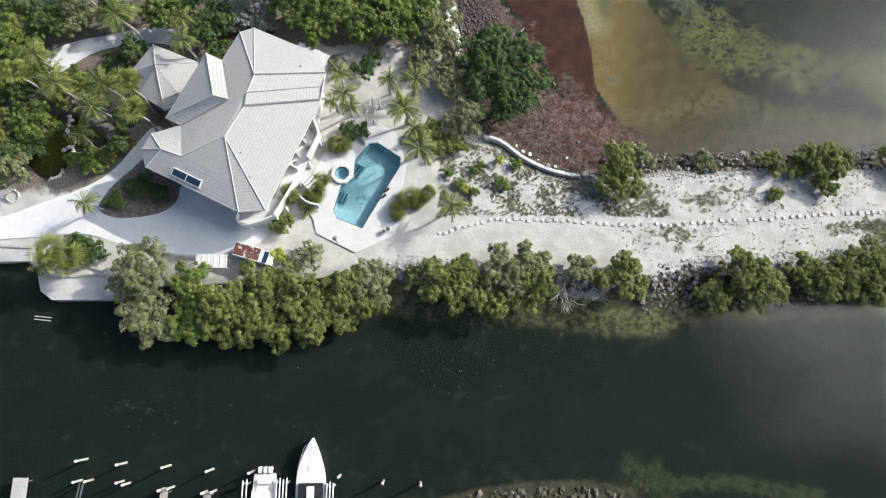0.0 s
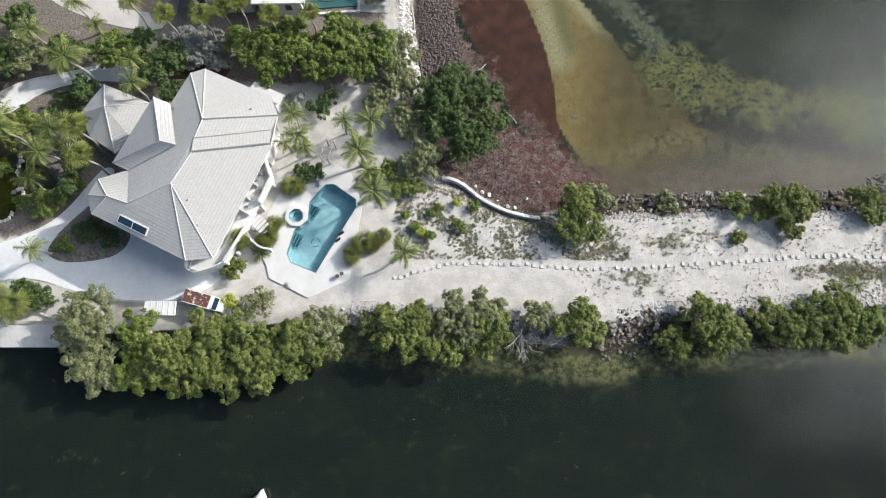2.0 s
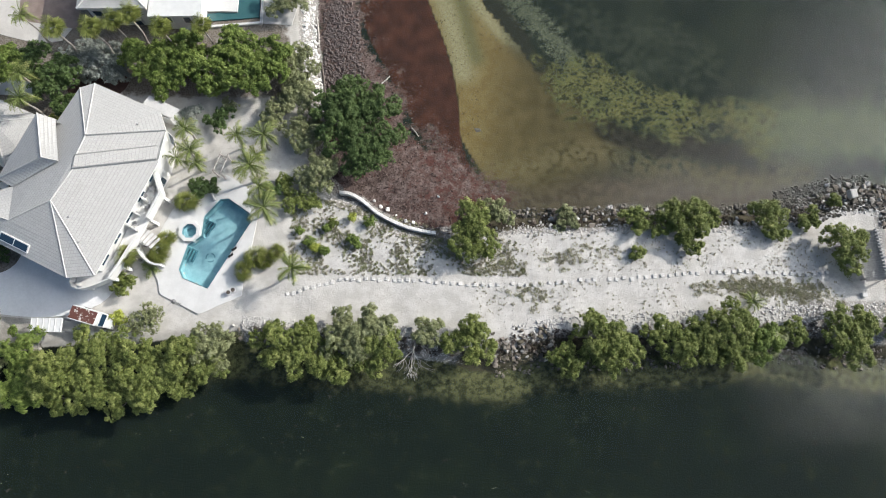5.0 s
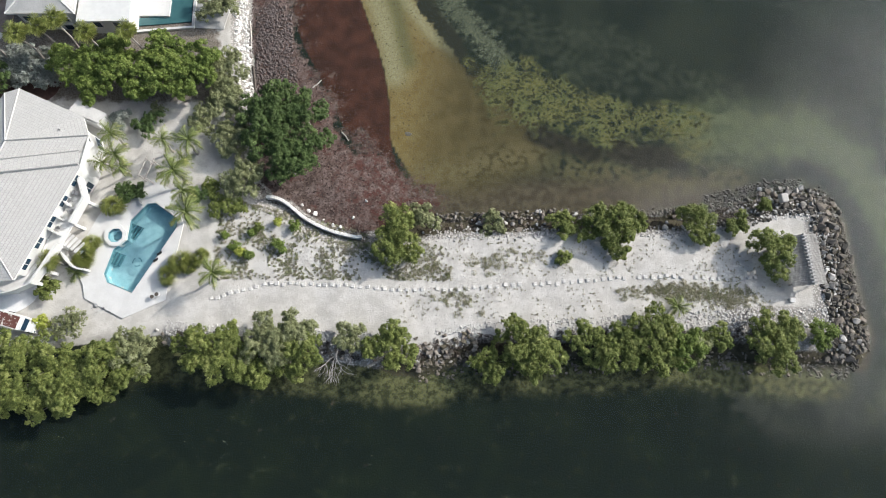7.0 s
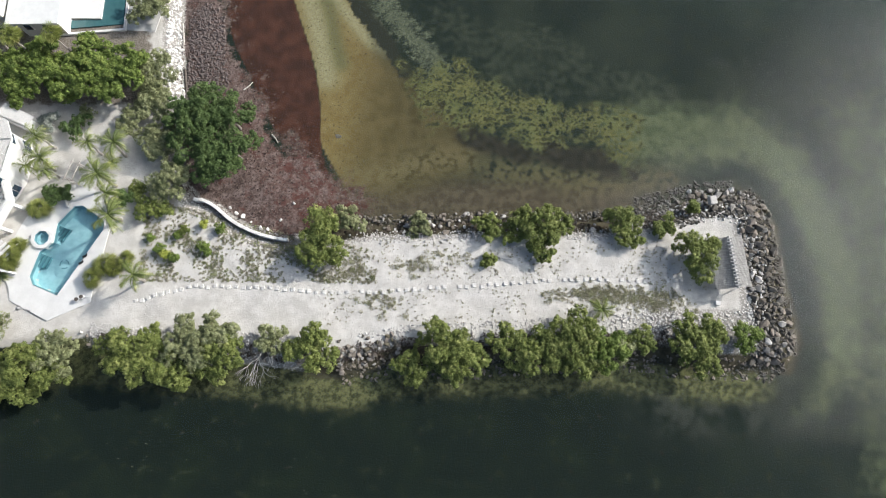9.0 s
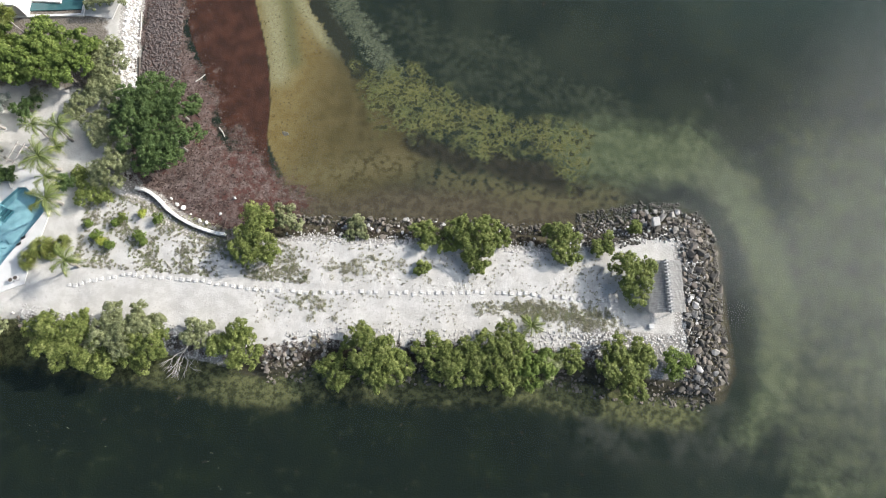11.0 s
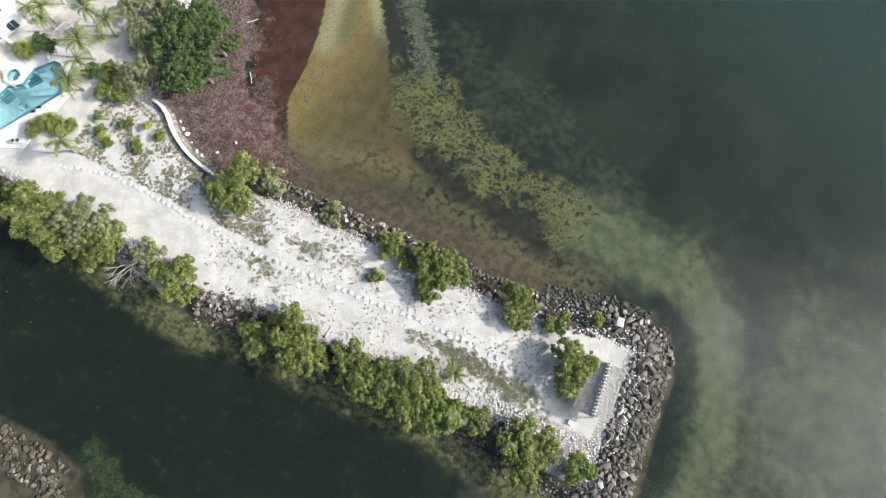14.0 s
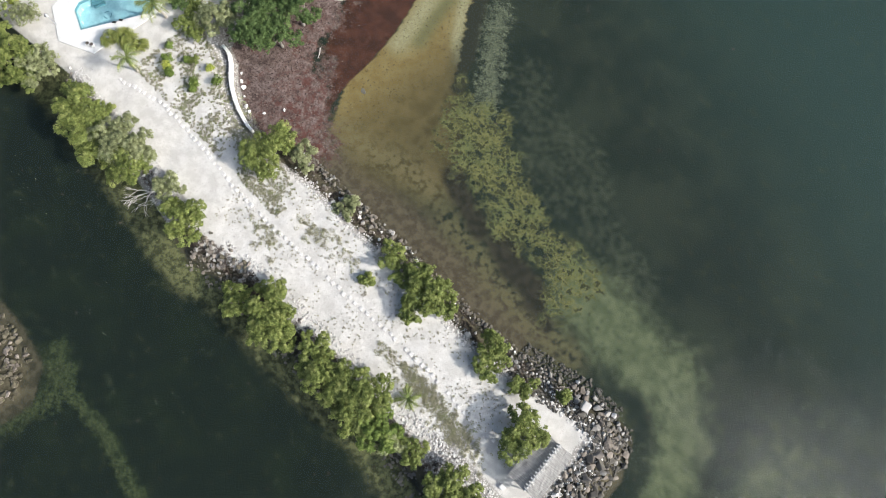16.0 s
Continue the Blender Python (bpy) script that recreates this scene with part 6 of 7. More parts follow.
def palm_proto(kind, seed, trunk_h, lean):
    """A palm at the origin: ringed trunk, each frond a part of its own."""
    rng = np.random.RandomState(seed)
    feather = kind == "palm"
    t = thing("coconut_palm" if feather else "fan_palm", "feathery coconut palm with arching green fronds" if feather else "fan palm with a round grey-green crown", "palm", (0, 0, -50), 0, "coconut palms" if feather else "fan palms")
    n = 9
    pts = [(lean * (k / n) ** 1.6, 0.12 * math.sin(k), trunk_h * k / n) for k in range(n + 1)]
    rad = [(0.17 if feather else 0.15) * (1.35 if k == 0 else 1 - 0.35 * k / n) + 0.012 * (k % 2) for k in range(n + 1)]
    part("trunk", tube(bmesh.new(), [(0, 0, -0.3)] + pts, [rad[0] * 1.1] + rad, 9), PALM_BARK, t, "pale grey ringed trunk")
    top = pts[-1]
    count_f = 22 if feather else 20
    for k in range(count_f):
        tier = k / count_f
        L = (2.5 if feather else 1.65) * rng.uniform(0.62, 1.14)
        if feather:
            v, f = frond_feather(L, 1.3 - 1.1 * tier, 0.3 + 1.3 * tier, rng)
        else:
            v, f = frond_fan(L, 0.75 - 1.0 * tier, 0.12 + 0.35 * tier, rng)
        fr = part("frond", mesh("frond", v, f), LEAF[kind], t)
        fr.matrix_basis = pose(*top, 0, 0, k * 137.5 + rng.uniform(-42, 42))
    if feather:
        bm = bmesh.new()
        for k in range(5):
            c = bmesh.ops.create_icosphere(bm, subdivisions=1, radius=0.13)["verts"]
            bmesh.ops.translate(bm, verts=c, vec=(top[0] + 0.2 * math.cos(k * 1.3), top[1] + 0.2 * math.sin(k * 1.3), top[2] - 0.15))
        part("coconuts", bm, BARK, t)
    else:
        v, f = [], []
        for k in range(14):
            a = k * 2.4
            i = len(v)
            c, s = math.cos(a), math.sin(a)
            v += [(top[0] + 0.1 * c, top[1] + 0.1 * s, top[2]), (top[0] + 0.45 * c - 0.1 * s, top[1] + 0.45 * s + 0.1 * c, top[2] - 0.5), (top[0] + 0.5 * c, top[1] + 0.5 * s, top[2] - 1.0), (top[0] + 0.45 * c + 0.1 * s, top[1] + 0.45 * s - 0.1 * c, top[2] - 0.5)]
            f.append((i, i + 1, i + 2, i + 3))
        part("dead_fronds", mesh("skirt", v, f), LEAF["dry"], t, "hanging dry fronds")
    return t, trunk_h, lean, 2.6 if feather else 1.6


PALMS = {("palm", "tall"): palm_proto("palm", 3, 6.2, 0.9), ("palm", "mid"): palm_proto("palm", 5, 3.6, 0.5), ("palm", "low"): palm_proto("palm", 8, 1.2, 0.1),
         ("fan", "tall"): palm_proto("fan", 4, 6.6, 0.6), ("fan", "mid"): palm_proto("fan", 6, 3.2, 0.2), ("fan", "low"): palm_proto("fan", 9, 0.9, 0.05)}


def palm(kind, size, x, y, r, turn):
    """A palm whose crown stands over x, y with crown radius r."""
    ob, h, lean, cr = PALMS[kind, size]
    k = r / cr
    hs = {"tall": 0.55 + 0.45 * k, "mid": 0.6 + 0.4 * k, "low": k}[size]
    bx, by = x - lean * k * math.cos(radians(turn)), y - lean * k * math.sin(radians(turn))
    copy_thing(ob, pose(bx, by, ground_z(bx, by), 0, 0, turn) @ Matrix.Diagonal((k, k, hs, 1)))


for args in (("palm", "tall", -35.5, 42.2, 3.2, 160), ("palm", "tall", -28.2, 39.6, 2.2, 140), ("palm", "tall", -28.7, 42.7, 2.0, 120), ("palm", "tall", -36.4, 33.8, 2.5, 170), ("fan", "tall", -33.2, 33.6, 1.8, 130), ("fan", "tall", -32.2, 30.4, 1.7, 150),
             ("palm", "tall", -41.7, 33.7, 2.6, 150), ("palm", "tall", -37.2, 31.0, 2.5, 190), ("palm", "mid", -38.2, 20.6, 2.0, 200), ("fan", "mid", -41.4, 14.9, 1.9, 180), ("fan", "mid", -39.0, 14.3, 1.8, 100), ("palm", "mid", -41.6, 13.3, 1.9, 220),
             ("palm", "mid", -39.6, 13.2, 1.6, 300), ("palm", "mid", -39.6, 28.8, 2.2, 100), ("palm", "tall", -44.6, 37.4, 2.3, 150), ("palm", "mid", -51.0, 30.0, 1.9, 60), ("palm", "mid", -34.2, 36.2, 1.4, 10),
             ("palm", "mid", -9.4, 34.5, 2.3, 60), ("palm", "mid", -10.3, 37.2, 2.1, 150), ("palm", "mid", -11.0, 33.6, 1.7, 200), ("palm", "mid", -8.7, 33.0, 1.8, 330), ("fan", "low", -10.2, 28.9, 1.5, 0), ("fan", "low", -12.6, 23.0, 1.5, 80), ("fan", "low", -12.2, 24.4, 1.2, 20),
             ("fan", "low", -13.3, 22.6, 1.1, 200), ("fan", "mid", -15.4, 21.9, 1.3, 200), ("palm", "low", -13.7, 20.9, 1.4, 40), ("palm", "mid", -1.0, 36.5, 2.5, 70), ("palm", "mid", -2.3, 32.6, 2.9, 130), ("palm", "mid", -0.4, 27.5, 2.9, 320), ("palm", "mid", 3.2, 20.6, 2.4, 20),
             ("palm", "mid", -4.2, 36.6, 1.9, 100), ("palm", "mid", -1.2, 30.2, 2.0, 20), ("palm", "low", -2.6, 35.0, 1.6, 10), ("palm", "low", 56.5, 17.6, 1.8, 30), ("fan", "low", -1.6, 22.3, 1.5, 40), ("fan", "low", -3.0, 20.7, 1.2, 120), ("fan", "low", 0.5, 22.9, 1.15, 250), ("fan", "low", -0.7, 21.6, 0.9, 10),
             ("fan", "tall", -25.1, 48.0, 1.5, 120), ("fan", "tall", -20.8, 48.1, 1.5, 120), ("fan", "tall", -18.6, 49.2, 1.4, 100), ("fan", "tall", -16.7, 50.0, 1.5, 90), ("fan", "tall", -12.9, 48.4, 1.4, 110), ("fan", "tall", -8.3, 48.9, 1.3, 100), ("palm", "tall", -40.7, 46.2, 2.2, 130),
             ("palm", "tall", -29.8, 50.3, 1.9, 130), ("palm", "tall", -36.1, 50.0, 2.0, 120), ("palm", "tall", -33.5, 47.2, 1.8, 80), ("fan", "tall", -45.8, 34.8, 1.6, 140), ("palm", "mid", -43.6, 36.4, 2.2, 90)):
    palm(*args)
for proto, *_ in PALMS.values():
    for o in (*proto.children_recursive, proto):
        bpy.data.objects.remove(o)


# ---- rocks ----
def rock_shapes(n, seed, flat=0.7):
    out = []
    for k in range(n):
        rng = np.random.RandomState(seed + k)
        bm = bmesh.new()
        sc = rng.uniform(0.75, 1.25, 3) * [1, 1, flat]
        for _ in range(20):
            d = rng.normal(size=3)
            d /= np.abs(d).max() ** 0.55 * np.linalg.norm(d) ** 0.45
            bm.verts.new(Vector(d * sc * rng.uniform(0.36, 0.56)))
        hull = bmesh.ops.convex_hull(bm, input=bm.verts[:])
        bmesh.ops.delete(bm, geom=[v for v in hull["geom_interior"] if isinstance(v, bmesh.types.BMVert)], context="VERTS")
        bmesh.ops.recalc_face_normals(bm, faces=bm.faces)
        me = bpy.data.meshes.new("rock")
        bm.to_mesh(me)
        bm.free()
        out.append(me)
    return out


ROCK_GREY = rock_material("grey_limestone", (0.17, 0.16, 0.145), (0.36, 0.345, 0.32), (0.13, 0.115, 0.095))
ROCK_WEED = rock_material("weedy_cobble", (0.075, 0.055, 0.05), (0.17, 0.145, 0.135), (0.06, 0.035, 0.03))
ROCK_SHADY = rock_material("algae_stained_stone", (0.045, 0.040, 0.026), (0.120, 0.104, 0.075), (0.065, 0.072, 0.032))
SHAPES = {m: rock_shapes(9, 40 + 20 * i) for i, m in enumerate(("dark", "pale", "white", "brown", "weedy", "grey"))}
for key, mat in (("dark", ROCK_DARK), ("pale", ROCK_PALE), ("white", ROCK_WHITE), ("brown", ROCK_BROWN), ("weedy", ROCK_SHADY), ("grey", ROCK_GREY)):
    for me in SHAPES[key]:
        me.materials.append(mat)


def rock(parent, rng, kind, x, y, z, size, name="rock"):
    ob = new(name, SHAPES[kind][rng.randint(9)])
    ob.parent = parent
    ob.matrix_basis = pose(x, y, z, rng.uniform(-25, 25), rng.uniform(-25, 25), rng.uniform(0, 360)) @ Matrix.Diagonal((size * rng.uniform(0.8, 1.25), size, size * rng.uniform(0.75, 1.1), 1))
    return ob


def rock_stuff(name, label, kind, material, places, rng):
    """Far too many to count: stones joined into one mesh."""
    vs, fs, base = [], [], 0
    packs = []
    for me in SHAPES[kind]:
        v = np.empty(len(me.vertices) * 3, np.float32)
        me.vertices.foreach_get("co", v)
        packs.append((v.reshape(-1, 3), [tuple(p.vertices) for p in me.polygons]))
    for x, y, z, s in places:
        v, f = packs[rng.randint(len(packs))]
        a = rng.uniform(0, math.tau)
        c, sn = math.cos(a), math.sin(a)
        w = v * s * rng.uniform(0.8, 1.2, 3)
        vs.append(np.stack([w[:, 0] * c - w[:, 1] * sn + x, w[:, 0] * sn + w[:, 1] * c + y, w[:, 2] + z], 1))
        fs += [tuple(i + base for i in q) for q in f]
        base += len(v)
    me = bpy.data.meshes.new(name)
    me.from_pydata(np.concatenate(vs).tolist(), [], fs)
    me.materials.append(material)
    tagged(new(name, me), label, "rocks", kind="stuff")


def along(pts, step, rng, spread, offset=0.0):
    """Points scattered along a line: place and side offset."""
    out = []
    for (x0, y0), (x1, y1) in zip(pts, pts[1:]):
        L = math.hypot(x1 - x0, y1 - y0)
        nx, ny = -(y1 - y0) / L, (x1 - x0) / L
        for k in range(max(1, int(L / step))):
            t, o = rng.uniform(), offset + rng.uniform(-spread, spread)
            out.append((x0 + (x1 - x0) * t + nx * o, y0 + (y1 - y0) * t + ny * o, o))
    return out


def breakwater():
    rng = np.random.RandomState(11)
    t = thing("breakwater", "dark limestone boulders piled round the tip", "breakwater", kind="structure")
    line = [(62.0, 29.2), (66.5, 30.4), (70.5, 31.4), (74.4, 31.6), (76.0, 29.8), (76.3, 26.5), (76.7, 21.5), (77.1, 16.5), (77.3, 13.2), (74.6, 11.8)]
    done, tries = [], 0
    while len(done) < 300 and tries < 12000:
        tries += 1
        k = rng.choice(9, p=[0.06, 0.06, 0.09, 0.08, 0.12, 0.2, 0.2, 0.13, 0.06])
        (x0, y0), (x1, y1) = line[k], line[k + 1]
        u = rng.uniform()
        wide = 1.1 if x0 < 70 else (1.4 if k > 7 else 2.5)
        x, y = x0 + (x1 - x0) * u + rng.uniform(-1, 1) * wide * 0.95, y0 + (y1 - y0) * u + rng.uniform(-1, 1) * wide * 0.55
        s = rng.uniform(0.75, 1.15) if len(done) < 60 else (rng.uniform(0.5, 0.82) if len(done) < 190 else rng.uniform(0.36, 0.56))
        if x0 < 70:
            s *= 0.7
        if (69.0 < x < 73.9 and 16.5 < y < 30.2) or any((x - a) ** 2 + (y - b) ** 2 < (0.40 * (s + c)) ** 2 for a, b, c in done):
            continue
        done.append((x, y, s))
        g = ground_z(x, y)
        inner = x < 76.0 + 0.02 * (23 - y)
        pick = rng.uniform()
        rock(t, rng, ("pale" if pick < 0.07 else "grey" if pick < 0.42 else "brown" if pick < 0.8 else "dark") if inner else ("brown" if pick < 0.34 else "grey" if pick < 0.42 else "dark"), x, y, max(g, 0.0) + 0.16 * s, s)
    # the big white block on the seaward corner
    tagged(part("limestone_block", boxes((-0.45, 0.45, -0.55, 0.55, -0.4, 0.4), bevel=0.15), ROCK_PALE), "single large white limestone block", "rock").matrix_basis = pose(70.9, 31.2, 1.15, 5, 4, 12)
    places = [(x, y, max(ground_z(x, y), -0.15) + 0.05, rng.uniform(0.15, 0.5)) for x, y, _ in along(line, 0.017, rng, 2.6, 0.0)]
    places = [p for p in places if not (69.2 < p[0] < 74.2 and 17 < p[1] < 29)]
    rock_stuff("breakwater_rubble", "small dark stones packed between boulders", "dark", ROCK_DARK, places, rng)
    places = [(x, y, ground_z(x, y) + 0.03, rng.uniform(0.12, 0.4)) for x, y, _ in along([(66, 29.0), (73, 30), (75.6, 27), (75.6, 20), (74.5, 17), (70, 16.2), (62, 16.2)], 0.05, rng, 1.1)]
    rock_stuff("white_rubble", "pale broken stones around the hut pad", "pale", ROCK_PALE, places, rng)


def shores():
    rng = np.random.RandomState(12)
    t = thing("shore_rocks", "mixed limestone rocks along the seaward bank", "rocks", kind="structure")
    for x, y, o in along([(26, 27.4), (30, 28), (37, 28.1), (44, 28.4), (58, 28.6), (63, 29.3)], 0.17, rng, 1.3):
        rock(t, rng, ("dark", "brown", "brown", "dark", "grey", "brown", "pale")[rng.randint(7)], x, y, max(ground_z(x, y), 0) + 0.05, rng.uniform(0.2, 0.62) * (1.6 if rng.uniform() < 0.12 else 1))
    t = thing("shore_rocks", "limestone rocks along the canal bank", "rocks", kind="structure")
    for x, y, o in along([(26, 11.6), (30, 12.4), (33.5, 12.4)], 0.055, rng, 1.9, 0.2):
        rock(t, rng, ("grey", "dark", "weedy", "brown", "brown", "weedy")[rng.randint(6)], x, y, max(ground_z(x, y), -0.1) + 0.06, rng.uniform(0.25, 0.75))
    for x, y, o in along([(-4, 13.3), (5, 12.6), (14, 12.2), (22, 11.8)], 0.45, rng, 0.7, 0.5):
        rock(t, rng, ("pale", "brown")[rng.randint(2)], x, y, max(ground_z(x, y), 0) + 0.06, rng.uniform(0.25, 0.6))
    places = [(x, y, ground_z(x, y) + 0.02, rng.uniform(0.10, 0.34)) for x, y, _ in along([(-3, 14.6), (5, 13.9), (14.5, 13.6), (20, 13.2), (26.3, 13.2), (33, 14.6), (43.5, 15.2), (57, 16.0), (66, 16.6)], 0.035, rng, 1.0)]
    places += [(x, y, ground_z(x, y) + 0.02, rng.uniform(0.10, 0.34)) for x, y, _ in along([(27, 26.0), (37, 26.4), (44, 26.8), (58, 26.9), (66, 28)], 0.05, rng, 0.8)]
    places = [p for p in places if not (24 < p[0] < 36 and p[1] < 14.2 and p[3] > 0.14)]
    rock_stuff("shore_rubble", "white and grey rubble along both banks", "pale", ROCK_PALE, places, rng)
    places = [(x, y, max(ground_z(x, y), -0.4) + 0.02, rng.uniform(0.15, 0.55)) for x, y, _ in along([(26, 9.8), (33, 11), (44, 11), (57, 12), (66, 11.2), (77, 10.8)], 0.10, rng, 1.4)]
    places += [(x, y, max(ground_z(x, y), -0.3) + 0.02, rng.uniform(0.15, 0.5)) for x, y, _ in along([(27, 28.4), (37, 28.8), (44, 29.2), (58, 29.4), (66, 30.6)], 0.12, rng, 0.7)]
    rock_stuff("wet_rubble", "wet brown stones at the waterline", "brown", ROCK_BROWN, places, rng)
    t = thing("shore_rocks", "brown boulders on the far bank of the canal", "rocks", kind="structure")
    for x, y, o in along([(4, -13.0), (10, -12.6), (18, -12.4), (22.5, -13.2), (23.5, -17)], 0.075, rng, 2.0, -0.4):
        rock(t, rng, "weedy" if rng.uniform() < 0.8 else "brown", x, y, max(ground_z(x, y), -0.15) + 0.08, rng.uniform(0.25, 0.85))
    t = thing("weed_beach_stones", "pale stones and debris caught in the weed", "stones", kind="structure")
    for x, y in ((14.5, 28.1), (18.1, 28.4), (15.8, 27.4), (12.6, 29.2), (13.4, 28.9), (16.6, 27.2), (11.8, 29.9), (19.6, 30.5)):
        rock(t, rng, "white", x, y, max(ground_z(x, y), 0.05) + 0.1, rng.uniform(0.3, 0.75))
    places = [(x, y, ground_z(x, y) + 0.02, rng.uniform(0.12, 0.5)) for x, y, _ in along([(6.2, 44), (6.0, 50), (5.6, 57), (7.6, 56), (8.2, 50), (9.2, 45)], 0.02, rng, 1.3)]
    rock_stuff("beach_cobbles", "dark wet cobbles on the weed beach", "dark", ROCK_WEED, places, rng)
    places = [(x, y, ground_z(x, y) + 0.05, rng.uniform(0.2, 0.6)) for x, y, _ in along([(4.3, 43), (3.4, 47), (2.9, 52), (2.2, 58)], 0.06, rng, 0.8)]
    rock_stuff("beach_edge_stones", "white stones along the beach edge", "white", ROCK_WHITE, places, rng)
    tagged(part("submerged_rock", rock_shapes(1, 5)[0], ROCK_DARK), "lone dark rock in the amber shallows", "rock").matrix_basis = pose(24.6, 39.5, -0.25) @ Matrix.Diagonal((1.3, 0.9, 0.6, 1))


breakwater()
shores()


def sand_pebbles():
    rng = np.random.RandomState(14)
    x, y = rng.uniform(-2, 70, 3600), rng.uniform(14.5, 27, 3600)
    dens = np.where(x > 20, 0.75, 0.4) * (0.45 + 0.55 * waves(x, y, 5, 60)) + 0.35 * smooth(17.5 - y, 0, 2)
    ok = (signed(LAND, x, y) > 1.6) & (rng.uniform(size=3600) < dens) & ((x > 2) | (y < 16.5))
    z = height_at(x, y)
    rock_stuff("sand_pebbles", "small pale pebbles strewn over the sand", "pale", ROCK_PALE, [(a, b, c + 0.01, s) for a, b, c, s in zip(x[ok], y[ok], z[ok], rng.uniform(0.05, 0.17, int(ok.sum())))], rng)


sand_pebbles()


# ---- stone border, low sea wall, logs ----
def spline(pts, step):
    """Even steps along a smooth line through the points."""
    P = [Vector(p) for p in pts]
    P = [P[0] * 2 - P[1]] + P + [P[-1] * 2 - P[-2]]
    dense = []
    for a, b, c, d in zip(P, P[1:], P[2:], P[3:]):
        for k in range(30):
            t = k / 30
            dense.append(0.5 * ((2 * b) + (c - a) * t + (2 * a - 5 * b + 4 * c - d) * t * t + (3 * b - a - 3 * c + d) * t ** 3))
    out, last, need = [dense[0]], dense[0], step
    for q in dense[1:]:
        if (q - last).length >= step:
            out.append(q)
            last = q
    return out


def border():
    rng = np.random.RandomState(21)
    t = thing("stone_border", "curving row of square white pavers in sand", "path border", kind="structure")
    shapes = []
    for k in range(5):
        bm = boxes((-0.25 - 0.03 * rng.uniform(), 0.25, -0.24, 0.24 + 0.04 * rng.uniform(), -0.1, 0.1), bevel=0.03)
        me = bpy.data.meshes.new("paver")
        bm.to_mesh(me)
        bm.free()
        me.materials.append(PAVER)
        shapes.append(me)
    line = spline([(2.1, 18.1), (3.9, 18.55), (6.1, 19.25), (8.6, 19.85), (11.6, 20.0), (16.9, 19.8), (23.6, 19.45), (30.2, 19.5), (36.9, 20.0), (43.6, 20.4), (50.3, 21.0), (55.8, 21.3), (62.5, 21.0), (69.0, 21.4)], 0.74)
    for a, b in zip(line, line[1:]):
        if rng.uniform() < 0.06:
            continue
        ob = new("paver", shapes[rng.randint(5)])
        ob.parent = t
        k = rng.uniform(0.68, 0.92)
        ob.matrix_basis = pose(a.x + rng.normal() * 0.05, a.y + rng.normal() * 0.07, ground_z(a.x, a.y) + rng.uniform(0.0, 0.05), rng.normal() * 3, rng.normal() * 3, math.degrees(math.atan2(b.y - a.y, b.x - a.x)) + rng.normal() * 9) @ Matrix.Diagonal((k, k, 1, 1))


def sea_wall():
    t = thing("low_sea_wall", "low curving white stone wall above the weed beach", "wall", kind="structure")
    rng = np.random.RandomState(22)
    line = spline([(7.6, 30.6), (8.8, 30.5), (10.3, 29.7), (12.4, 28.0), (15.2, 26.6), (18.2, 25.8), (19.6, 25.7)], 0.55)
    for a, b in zip(line, line[1:]):
        mid, d = (a + b) / 2, b - a
        L = d.length
        ob = part("wall_stone", boxes((-L / 2 + 0.01, L / 2 - 0.01, -0.19, 0.19, -0.7, 0.20), bevel=0.05), ROCK_WHITE, t)
        ob.matrix_basis = pose(mid.x, mid.y, 1.12 + rng.uniform(-0.03, 0.03), 0, 0, math.degrees(math.atan2(d.y, d.x)) + rng.normal() * 3)


def pond_edge():
    """Stone causeway, kerbs and a fire ring round the garden pond."""
    rng = np.random.RandomState(23)
    t = thing("pond_stones", "pale stacked stones and kerb round the garden pond", "stones", kind="structure")
    for line, w in (([(-43.2, 32.6), (-43.3, 30.6), (-42.5, 29.6), (-42.3, 28.2), (-42.2, 26.8)], 0.34), ([(-43.5, 28.3), (-42.9, 28.5), (-42.3, 28.5)], 0.3), ([(-43.1, 25.7), (-43.5, 24.9), (-45.0, 24.2)], 0.26), ([(-40.9, 28.2), (-39.3, 28.3), (-38.0, 29.2), (-38.4, 30.2)], 0.24)):
        for p in spline([(x, y, 0) for x, y in line], 0.36):
            rock(t, rng, "pale" if rng.uniform() < 0.6 else "white", p.x + rng.normal() * w * 0.3, p.y + rng.normal() * w * 0.3, 1.16, rng.uniform(1.0, 1.5) * w * 1.5)
    t = thing("fire_ring", "round ring of pale stones on the garden soil", "fire ring")
    for k in range(14):
        a = k * math.tau / 14
        rock(t, rng, "pale", -48.5 + 0.75 * math.cos(a), 22.2 + 0.75 * math.sin(a), 1.3, rng.uniform(0.3, 0.42))


border()
pond_edge()
sea_wall()
for (x0, y0), (x1, y1), r, mat, lab in (((12.2, 45.6), (13.3, 46.7), 0.09, DEADWOOD, "pale bleached driftwood log"), ((16.2, 39.6), (17.1, 38.4), 0.08, DEADWOOD, "pale bleached driftwood log"), ((4.4, 48.4), (5.1, 43.6), 0.16, DARK_WOOD, "long dark timber at the beach edge"), ((3.5, 54.9), (4.0, 50.6), 0.13, WOOD, "long grey pipe at the beach edge")):
    z0, z1 = ground_z(x0, y0), ground_z(x1, y1)
    z = max(z0, z1, 0.05)
    tagged(part("driftwood", tube(bmesh.new(), [(x0, y0, z + r * 0.7), ((x0 + x1) / 2 + 0.1, (y0 + y1) / 2, z + r), (x1, y1, z + r * 0.7)], [r, r * 0.9, r * 0.6], 8), mat), lab, "log")


